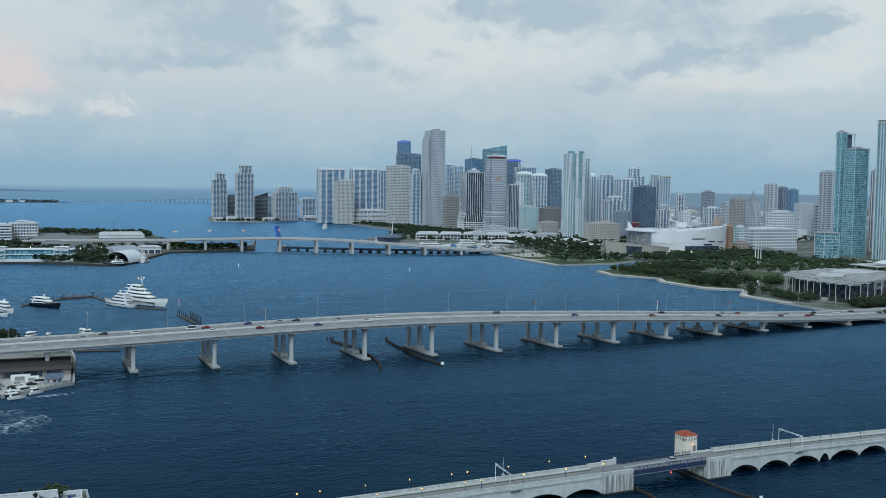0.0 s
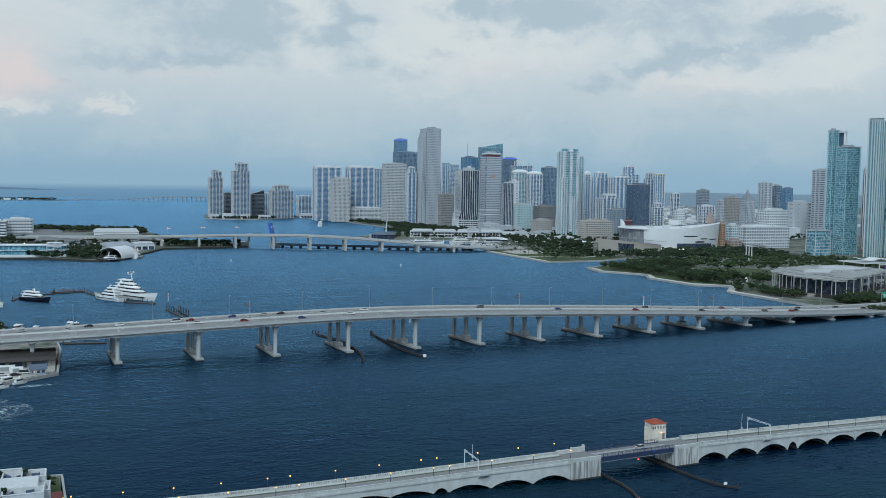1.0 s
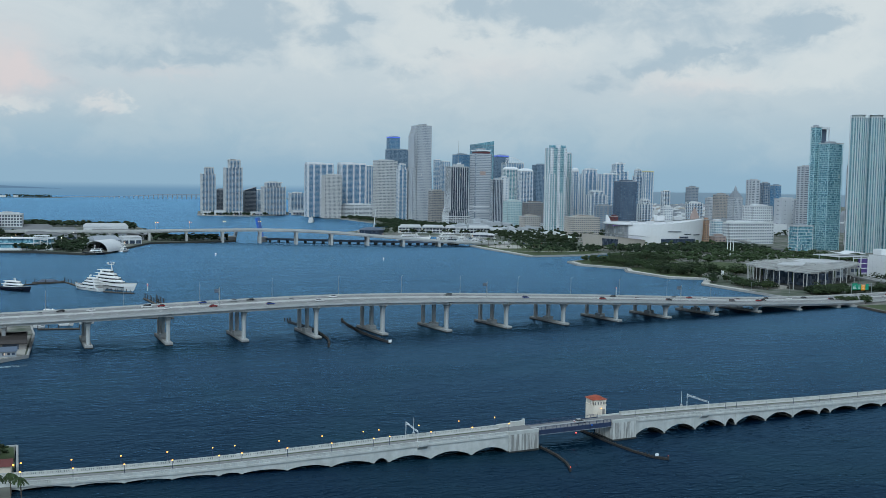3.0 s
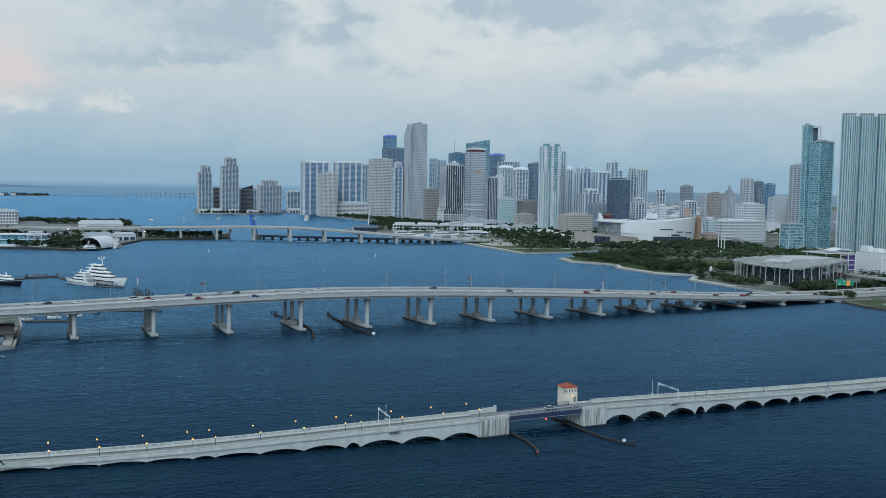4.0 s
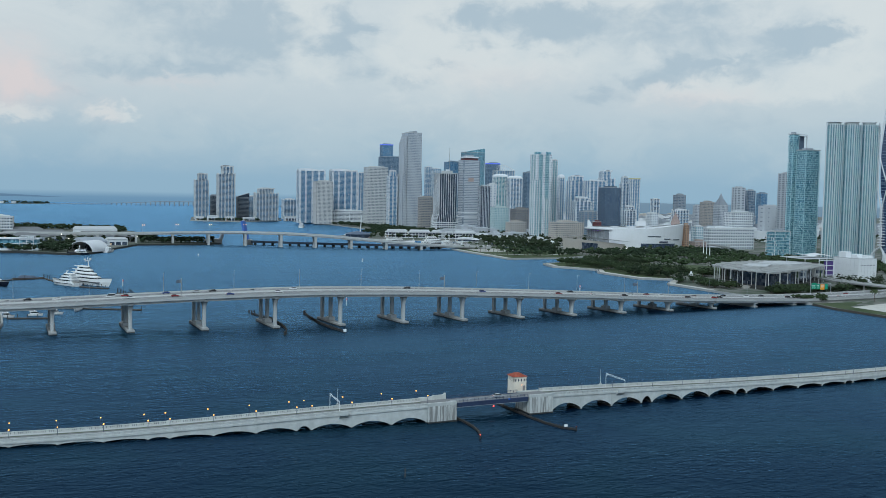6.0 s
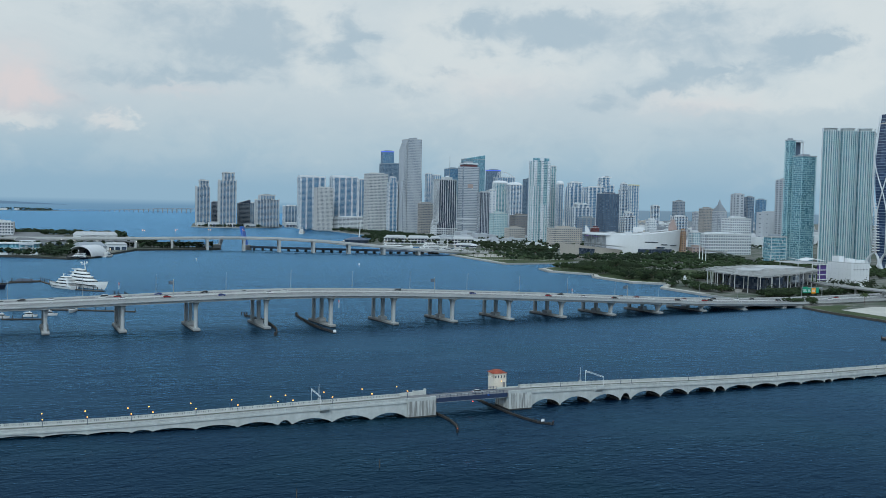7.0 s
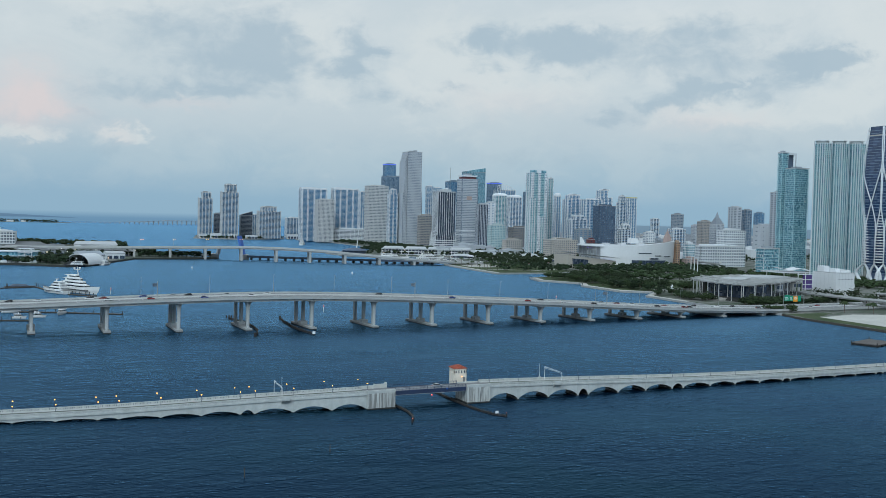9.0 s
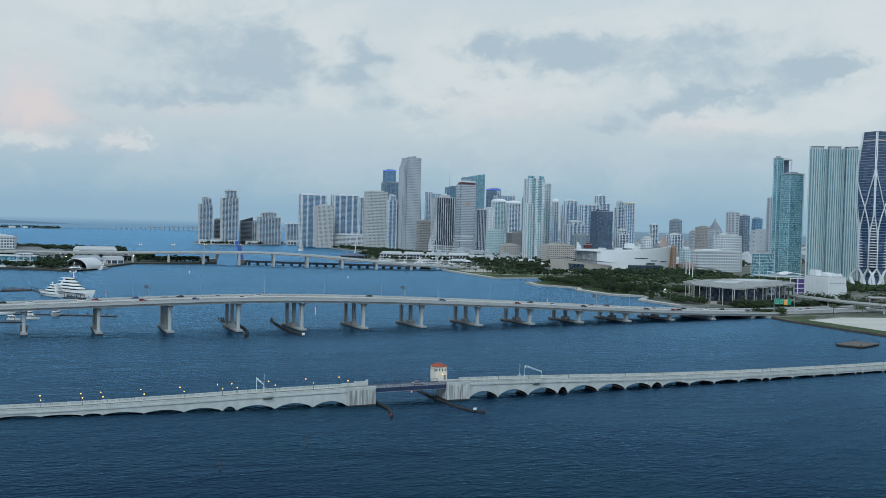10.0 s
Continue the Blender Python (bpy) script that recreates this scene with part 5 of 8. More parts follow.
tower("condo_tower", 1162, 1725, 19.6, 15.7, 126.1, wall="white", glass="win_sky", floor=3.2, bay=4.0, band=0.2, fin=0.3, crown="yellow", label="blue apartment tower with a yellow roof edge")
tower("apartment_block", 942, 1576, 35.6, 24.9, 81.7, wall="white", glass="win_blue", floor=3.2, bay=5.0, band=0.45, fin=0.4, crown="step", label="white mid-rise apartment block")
tower("office_block", 925, 1512, 28.2, 19.7, 56.2, wall="grey", glass="win_sky", floor=3.6, bay=9.0, band=0.6, fin=0.4, crown="flat", label="plain grey office block with blank sides")
tower("office_tower", 949, 1478, 34.4, 24.1, 103.2, wall="slate", glass="win_blue", floor=3.7, bay=3.5, band=0.35, fin=0.25, crown="flat", label="dark slate office tower")
tower("waterfront_hotel", 817, 1414, 53.4, 32.1, 38.0, wall="sand", glass="win_grey", floor=3.5, bay=4.0, band=0.5, fin=0.35, crown="step", label="low sand coloured building with rows of windows")
tower("hall_block", 878, 1389, 13.7, 6.9, 40.5, wall="red", glass="win_dark", floor=6.0, bay=14.0, band=0.8, fin=0.7, crown="flat", label="low dark red hall behind the arena")
tower("apartment_block", 1039, 1546, 21.8, 17.5, 66.4, wall="white", glass="win_dark", floor=3.3, bay=4.0, band=0.5, fin=0.4, crown="step", label="white apartment block behind the arena")
tower("office_block", 1157, 1642, 19.6, 15.7, 51.6, wall="white", glass="win_blue", floor=3.5, bay=5.0, band=0.6, fin=0.4, crown="flat", label="small white office block")
tower("apartment_block", 1509, 2171, 20.0, 16.0, 82.4, wall="white", glass="win_dark", floor=3.5, bay=5.0, band=0.5, fin=0.3, crown="flat", label="distant white apartment block")
tower("office_block", 1365, 1849, 23.2, 18.5, 93.7, wall="grey", glass="win_blue", floor=3.6, bay=4.0, band=0.5, fin=0.3, crown="step", label="grey office tower with dark glazed side")
tower("apartment_block", 1247, 1677, 30.8, 21.5, 59.1, wall="white", glass="win_dark", floor=3.4, bay=4.0, band=0.55, fin=0.4, crown="step", label="white apartment block in the city")
tower("office_block", 1383, 1766, 28.4, 19.9, 77.9, wall="tan", glass="win_grey", floor=3.6, bay=4.0, band=0.55, fin=0.4, crown="step", label="tan brick office block")
tower("office_block", 1440, 1878, 18.4, 14.7, 68.1, wall="stone", glass="win_grey", floor=3.6, bay=4.0, band=0.5, fin=0.4, crown="flat", label="beige office block far in the city")
tower("court_tower", 1321, 1630, 23.1, 20.8, 72.7, wall="stone", glass="win_grey", floor=3.6, bay=3.2, band=0.35, fin=0.5, crown="pyramid", label="stone court tower with a stepped pyramid roof")
tower("office_tower", 1370, 1635, 22.5, 18.0, 111.8, wall="stone", glass="win_grey", floor=3.6, bay=10.0, band=0.5, fin=0.5, crown="flat", label="beige office tower with a blank flank")
tower("office_tower", 1416, 1652, 17.3, 13.8, 106.1, wall="grey", glass="win_blue", floor=3.6, bay=5.0, band=0.2, fin=0.2, crown="flat", label="grey glass office tower")
tower("office_tower", 1506, 1724, 19.0, 15.2, 101.4, wall="steel", glass="win_sky", floor=3.6, bay=4.0, band=0.15, fin=0.12, crown="flat", label="blue glass office tower")
tower("blank_block", 1312, 1470, 36.5, 21.9, 73.7, wall="stone", glass="win_grey", floor=9.0, bay=18.0, band=0.85, fin=0.85, crown="flat", label="windowless beige office slab")
tower("blank_block", 1320, 1431, 23.1, 13.9, 72.5, wall="grey", glass="win_dark", floor=6.0, bay=12.0, band=0.7, fin=0.6, crown="flat", label="plain grey office slab")
tower("office_tower", 1184, 1266, 26.2, 18.3, 133.1, wall="stone", glass="win_grey", floor=3.8, bay=12.0, band=0.5, fin=0.3, crown="flat", label="beige banded office tower behind the teal tower")
tower("college_block", 999, 1225, 90.3, 45.1, 35.9, wall="white", glass="win_grey", floor=4.6, bay=4.8, band=0.42, fin=0.34, crown="flat", label="long white college building with deep square windows")
tower("college_block", 1072, 1259, 42.1, 25.2, 63.0, wall="white", glass="win_grey", floor=4.2, bay=4.2, band=0.45, fin=0.4, crown="step", label="white stepped upper college block")
tower("civic_block", 983, 1240, 15.7, 12.6, 38.9, wall="white", glass="win_teal", floor=4.0, bay=4.0, band=0.35, fin=0.3, crown="flat", label="white and teal glazed college wing")
tower("civic_block", 933, 1199, 8.6, 6.8, 42.9, wall="orange", glass="win_dark", floor=3.6, bay=3.6, band=0.5, fin=0.5, crown="flat", label="orange brick block beside the old tower")
tower("historic_tower", 943, 1250, 17.0, 15.0, 38.0, wall="pink", glass="win_grey", floor=4.0, bay=4.0, band=0.45, fin=0.45, crown="spire", label="pinkish tan historic tower with ornate spire")
tower("civic_block", 970, 1222, 22.4, 13.4, 14.5, wall="pink", glass="win_dark", floor=5.0, bay=7.0, band=0.6, fin=0.6, crown="step", label="low pinkish brick hall")
tower("office_tower", 1203, 1181, 10.0, 8.0, 134.3, wall="white", glass="win_dark", floor=3.5, bay=5.0, band=0.1, fin=0.35, crown="flat", label="dark tower with white vertical strips")


# stepped stone tower, the tallest of the skyline
def stepped_tower(x, y, w, d, h):
    t = thing("stepped_tower", "tallest grey stone tower with a serrated stepped edge", "office tower", (x, y, 1.5))
    glaz, bands, piers, roofs = Shape(), Shape(), Shape(), Shape()
    n = 5
    steps = [(0.0, 0.56 * h), (0.07, 0.9 * h), (0.12, 0.93 * h), (0.17, 0.96 * h), (0.21, h)]
    prev = None
    for k, (u, top) in enumerate(steps):
        nxt = steps[k + 1][0] if k + 1 < n else 1.0
        x0, x1 = u * w, nxt * w
        y0 = max(0, (3 - k)) * 1.6
        glaz.box(x0 + 0.4, x1 + 0.4, y0 + 0.4, d - 0.4, 0, top - 0.5)
        m = round(top / 3.9)
        for i in range(m + 1):
            z = i * top / m
            bands.box(x0, x1, y0, d, max(0, z - 0.8), min(top, z + 0.8))
        q = max(1, round((x1 - x0) / 2.8))
        for i in range(q + 1):
            px = x0 + (x1 - x0) * i / q
            piers.box(px - 0.6, px + 0.6, y0 - 0.1, y0 + 0.5, 0, top)
        for i in range(round(d / 2.8) + 1):
            py = y0 + (d - y0) * i / round(d / 2.8)
            piers.box(x0 - 0.1, x0 + 0.5, py - 0.6, py + 0.6, 0, top)
        roofs.box(x0, x1, y0, d, top, top + 0.9)
    # serrated right-hand edge of the lower storeys
    for k in range(4):
        glaz.box(w, w + 2.0 * (k + 1), 4 + 4 * k, d - 2, 0, h * (0.62 - 0.05 * k))
        for i in range(round(h * (0.62 - 0.05 * k) / 3.9)):
            bands.box(w, w + 2.0 * (k + 1) + 0.2, 3.8 + 4 * k, d - 2, i * 3.9 - 0.8, i * 3.9 + 0.8)
    part("glazing", glaz, "win_stone", t)
    stuff_part("cladding", bands.add(piers.v, piers.f), "stone", t)
    part("roof", roofs, "roof_grey", t)
    part("plant_room", Shape().box(w * 0.45, w * 0.6, d * 0.3, d * 0.6, h + 0.9, h + 4).box(w * 0.68, w * 0.82, d * 0.3, d * 0.6, h + 0.9, h + 5.5), "grey", t)


stepped_tower(757.6, 2103, 46, 45, 228)


# dark slab with white columns that splay out at the base
def column_tower(x, y, w, d, h, base=26):
    t = thing("column_tower", "dark office tower striped by white columns splaying at the base", "office tower", (x, y, 1.5))
    part("glazing", Shape().box(0.8, w - 0.8, 0.8, d - 0.8, 0, h - 2), "win_dark", t)
    s = Shape()
    for L, axis in ((w, 0), (d, 1)):
        m = round(L / 5.6)
        for i in range(m + 1):
            u = L * i / m
            for side in (0, 1):
                for zz0, zz1, o0, o1 in ((0, base, 5.0, 4.5), (base, base + 14, 4.5, 0.0), (base + 14, h, 0.0, 0.0)):
                    def ring(z, o):
                        v = -o if side == 0 else ((d if axis == 0 else w) + o)
                        q = [(u - 0.36, v - 0.4, z), (u + 0.36, v - 0.4, z), (u + 0.36, v + 0.7, z), (u - 0.36, v + 0.7, z)]
                        return q if axis == 0 else [(b, a, c) for a, b, c in q][::-1]
                    s.rings([ring(zz0, o0), ring(zz1, o1)])
    stuff_part("column", s, "white", t)
    s = Shape()
    for i in range(5):
        s.box(-4, w + 4, -4, d + 4, i * 4.6, i * 4.6 + 1.9)
    stuff_part("podium_band", s, "white", t)
    part("podium_glazing", Shape().box(-3.2, w + 3.2, -3.2, d + 3.2, 0, 4 * 4.6), "win_dark", t)
    part("roof", Shape().box(-0.6, w + 0.6, -0.6, d + 0.6, h - 2, h).box(w * 0.35, w * 0.8, d * 0.2, d * 0.8, h, h + 5), "roof_pale", t)
    part("plant_room", Shape().box(w * 0.5, w * 0.62, d * 0.3, d * 0.5, h + 5, h + 8).tube((w * .7, d * .5, h + 5), (w * .7, d * .5, h + 11), .8, .4), "white", t)


column_tower(767, 1876, 42, 36, 128.5)


# banded tower with a red crown
def banded_tower(x, y, w, d, h):
    t = thing("banded_tower", "grey banded office tower with a red lit crown", "office tower", (x, y, 1.5))
    part("glazing", Shape().box(0.4, w - 0.4, 0.4, d - 0.4, 0, h - 10), "win_stone", t)
    s = Shape()
    n = round((h - 12) / 3.7)
    for i in range(n + 1):
        z = i * (h - 12) / n
        c = 3.0
        s.prism([(c, 0), (w - c, 0), (w, c), (w, d - c), (w - c, d), (c, d), (0, d - c), (0, c)], max(0, z - 1.2), z + 1.1)
    stuff_part("cladding", s, "stone", t)
    part("belt", Shape().box(-0.3, w + 0.3, -0.3, d + 0.3, 0.19 * h, 0.205 * h).box(-0.3, w + 0.3, -0.3, d + 0.3, 0.25 * h, 0.262 * h), "white", t)
    part("crown_band", Shape().box(4, w - 4, 4, d - 4, h - 10, h - 6), "red", t, "red band below the crown")
    part("crown", Shape().slab(2.5, w - 2.5, 2.5, d - 2.5, h - 5, h - 2.2, 0.3), "white", t)
    part("plant_room", Shape().box(10, w - 12, 10, d - 10, h - 2.2, h + 2), "grey", t)
    part("sign_panel", Shape().box(w * 0.3, w * 0.62, -0.35, -0.02, h * 0.66, h * 0.71), "pink", t, "faded sign panel on the facade")


banded_tower(811, 1846, 39.5, 32, 167)

# mast behind the striped tower
mast = thing("radio_mast", "thin red and white radio mast on a roof", "mast", (947, 2286, 0))
part("pole", Shape().tube((0, 0, 100), (0, 0, 205), 1.0, 0.35, 6), "galvanised", mast)
part("base", Shape().slab(-9, 9, -9, 9, 1.5, 100.2, 0.5), "grey", mast)


# teal tower of two slabs
def balcony_tower(name, x, y, w, d, h, wall, glass, floor, pitch, rail, label="", base=1.5, frame_w=0.0):
    """A residential tower with projecting balcony slabs and glass rails floor by floor."""
    t = thing(name, label, "building", (x, y, base))
    h -= base
    part("glazing", Shape().box(1.2, w - 1.2, 1.2, d - 1.2, 0, h - 1), glass, t)
    n = round(h / floor)
    slabs, rails, walls = Shape(), Shape(), Shape()
    for i in range(1, n + 1):
        z = i * h / n
        slabs.box(0, w, 0, d, z - 0.34, z)
        if i < n:
            for L, axis in ((w, 0), (d, 1)):
                m = max(1, round(L / pitch))
                for k in range(m):
                    a, b = L * k / m + 0.1, L * (k + 1) / m - 0.1
                    if random.random() < 0.62:
                        if axis == 0:
                            rails.box(a, b, 0.02, 0.1, z, z + 1.15)
                        else:
                            rails.box(0.02, 0.1, a, b, z, z + 1.15)
                    if random.random() < 0.20:
                        # a party wall one storey high
                        if axis == 0:
                            walls.box(a, a + 0.3, 0.3, 1.4, z - h / n, z)
                        else:
                            walls.box(0.3, 1.4, a, a + 0.3, z - h / n, z)
    for u, v in ((0, 0), (w - 0.9, 0), (0, d - 0.9)):
        walls.box(u + 0.12, u + 0.8, v + 0.12, v + 0.8, 0, h)
    stuff_part("balcony", slabs, wall, t)
    stuff_part("balcony_rail", rails, rail, t)
    stuff_part("party_wall", walls, wall, t)
    part("roof", Shape().box(-0.2, w + 0.2, -0.2, d + 0.2, h, h + 1.2), "roof_pale", t)
    part("plant_room", Shape().slab(w * 0.25, w * 0.7, d * 0.3, d * 0.8, h + 1.2, h + 3.6, 0.2), "grey", t)
    if frame_w:
        e = w + frame_w
        s = Shape().box(w, e, 0, d, h - 2.4, h + 0.6)
        for v in (0, d - 1.6):
            s.box(e - 1.6, e, v, v + 1.6, h - 27, h - 2.4)
        part("roof_frame", s, "white", t, "open white roof frame")
        part("frame_back", Shape().box(w, e - 1.6, d * 0.55, d * 0.6, h - 26, h - 2.4), "slate", t)
    return t


def cross_tower(name, x, y, w, d, h):
    """The dark tower wrapped in a white curving exoskeleton."""
    t = thing(name, "dark glass tower wrapped in a white curving exoskeleton", "building", (x, y, 1.5))

    def inset(z):
        return along([0, 0.12 * h, 0.38 * h, 0.52 * h, 0.73 * h, h], [0.17, 0.13, 0.09, 0.02, 0.0, 0.11], z)

    def ring(z, grow=0.0):
        k = inset(z)
        x0, x1, y0, y1 = w * k - grow, w * (1 - k) + grow, d * k - grow, d * (1 - k) + grow
        c = w * 0.06
        return [(x0 + c, y0, z), (x1 - c, y0, z), (x1, y0 + c, z), (x1, y1 - c, z), (x1 - c, y1, z), (x0 + c, y1, z), (x0, y1 - c, z), (x0, y0 + c, z)]

    part("glazing", Shape().rings([ring(h * i / 24) for i in range(25)]), "win_exo", t)
    s = Shape()
    for i in range(1, int(h / 3.5)):
        z = i * 3.5
        s.rings([ring(z, 0.30), ring(z + 0.55, 0.30)])
    stuff_part("floor_slab", s, "steel", t)
    # rounded white balconies on the lower corners
    bal = Shape()
    for i in range(int(0.14 * h / 3.5), int(0.47 * h / 3.5)):
        z = i * 3.5
        q = (z / h - 0.14) / 0.33
        r = 5.4 * (1 - q) ** 0.5 + 0.6
        k = inset(z)
        for cx, cy in ((w * k + 1.2, d * k + 1.2), (w * k + 1.2, d * (1 - k) - 1.2), (w * (1 - k) - 1.2, d * k + 1.2)):
            pts = [(cx + r * math.cos(2 * math.pi * j / 12), cy + r * math.sin(2 * math.pi * j / 12)) for j in range(12)]
            bal.prism(pts, z, z + 1.1)
    stuff_part("balcony", bal, "white", t)

    # u runs along a face from its far edge (0) to the corner that both faces share (1)
    ribs = [([1.0, 0.86, 0.73, 0.62, 0.52, 0.45, 0.38, 0.25, 0.13], [0.15, 0.06, 0.01, 0.22, 0.49, 0.62, 0.70, 0.69, 0.68]),
            ([1.0, 0.86, 0.755, 0.62, 0.52, 0.45, 0.38, 0.25, 0.13], [0.90, 0.95, 0.99, 0.72, 0.49, 0.32, 0.18, 0.13, 0.15]),
            ([0.73, 0.62, 0.52, 0.45, 0.38, 0.25, 0.13], [0.0, -0.03, -0.02, 0.02, 0.10, 0.12, 0.15]),
            ([0.755, 0.62, 0.49, 0.43, 0.38, 0.25, 0.13], [1.0, 1.01, 0.98, 0.88, 0.78, 0.70, 0.68]),
            ([0.13, 0.11, 0.075, 0.035, 0.0], [0.15, -0.08, -0.30, -0.20, 0.10]),
            ([0.13, 0.10, 0.07, 0.035, 0.0], [0.15, 0.30, 0.36, 0.30, 0.18]),
            ([0.13, 0.09, 0.06, 0.03, 0.0], [0.68, 0.50, 0.44, 0.50, 0.60]),
            ([0.13, 0.10, 0.07, 0.035, 0.0], [0.68, 0.86, 0.98, 1.0, 1.0])]
    for face in (0, 1):
        L = w if face == 0 else d
        for zs, us in ribs:
            zs, us = list(reversed(zs)), list(reversed(us))
            q = Shape()
            m = 26
            last = None
            for i in range(m + 1):
                v = zs[0] + (zs[-1] - zs[0]) * i / m
                u = along(zs, us, v)
                z = v * h
                off = inset(z) * L * 0.9 - 1.1
                c = L * (1 - u)
                r = 0.75 + 1.7 * max(0.0, 1 - v / 0.14) ** 0.7
                p = (c, off, z) if face == 0 else (off, c, z)
                if last:
                    q.tube(last[0], p, last[1], r, 8)
                last = (p, r)
            part("rib", q, "white", t, "smooth white structural rib")
    part("roof", Shape().prism([(px, py) for px, py, pz in ring(h)], h, h + 1.0), "slate", t)
    part("top_band", Shape().rings([ring(h * 0.945, 0.36), ring(h * 0.952, 0.36)]), "sand", t, "pale gold band below the roof")


def curved_tower():
    """Pale green residential tower whose bays bulge towards the water."""
    t = thing("bayed_tower", "pale green glass residential tower with bulging balcony bays", "building", (1061, 1036, 1.5))
    a, b = Vector((0, 0)), Vector((68, -32))
    ax = (b - a).normalized()
    nv = Vector((ax.y, -ax.x))

    def outline(k, depth):
        pts = []
        for i in range(37):
            u = i / 36
            bulge = 7.5 * abs(math.sin(3 * math.pi * u)) ** 0.48
            p = a.lerp(b, u) + nv * (bulge * k - depth)
            pts.append((p.x, p.y))
        back = Vector((0.74, 0.67)) * 26
        q, r = b + back, a + back
        return pts + [(q.x, q.y), (r.x, r.y)]

    h, n = 195.0, 60
    part("glazing", Shape().prism(outline(1.0, 1.6), 0, h), "win_mint", t)
    slabs, rails, fins = Shape(), Shape(), Shape()
    for i in range(1, n + 1):
        z = i * h / n
        slabs.prism(outline(1.0, 0), z - 0.26, z)
        if i < n:
            pts = outline(1.0, 0.0)
            for k in range(36):
                if random.random() < (0.94, 0.55, 0.06, 0.80, 0.12, 0.90)[(k * 5 + k // 12) % 6]:
                    (x0, y0), (x1, y1) = pts[k], pts[k + 1]
                    rails.add([(x0, y0, z), (x1, y1, z), (x1, y1, z + 1.1), (x0, y0, z + 1.1)], [(0, 1, 2, 3)])
    stuff_part("balcony", slabs, "pale_glass", t)
    stuff_part("balcony_rail", rails, "rail_mint", t)
    for i in range(25):
        u = i / 24
        p = a.lerp(b, u) + nv * (7.5 * abs(math.sin(3 * math.pi * u)) ** 0.48 - 0.5)
        e = 0.55 if i % 4 == 0 else 0.26
        fins.box(p.x - e, p.x + e, p.y - 0.35, p.y + 1.5, 0, 196 if i % 8 else 199)
    stuff_part("party_wall", fins, "white", t)
    for u in (0.17, 0.5, 0.83):
        p = a.lerp(b, u) - nv * 8
        part("roof_drum", Shape().tube((p.x, p.y, h), (p.x, p.y, h + 4.5), 9, 9, 16), "roof_pale", t)
        part("roof_ring", Shape().tube((p.x, p.y, h + 4.5), (p.x, p.y, h + 5.3), 10.5, 10.5, 16), "white", t)


curved_tower()


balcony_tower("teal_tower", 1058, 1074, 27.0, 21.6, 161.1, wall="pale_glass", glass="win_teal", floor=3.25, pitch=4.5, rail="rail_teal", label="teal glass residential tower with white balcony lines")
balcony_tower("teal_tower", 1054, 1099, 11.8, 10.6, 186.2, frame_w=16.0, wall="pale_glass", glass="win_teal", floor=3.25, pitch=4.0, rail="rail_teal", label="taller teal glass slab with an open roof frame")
balcony_tower("teal_podium", 1001, 1068, 28.8, 20.2, 38.0, wall="white", glass="win_teal", floor=4.5, pitch=4.0, rail="rail_teal", label="teal glass podium under the tower")
cross_tower("exoskeleton_tower", 986, 829, 30.5, 30.5, 200.6)
balcony_tower("glass_wing", 1128, 1019, 12.3, 9.9, 198.1, wall="slate", glass="win_blue", floor=3.2, pitch=3.6, rail="rail_teal", label="darker glass wing behind the bayed tower")

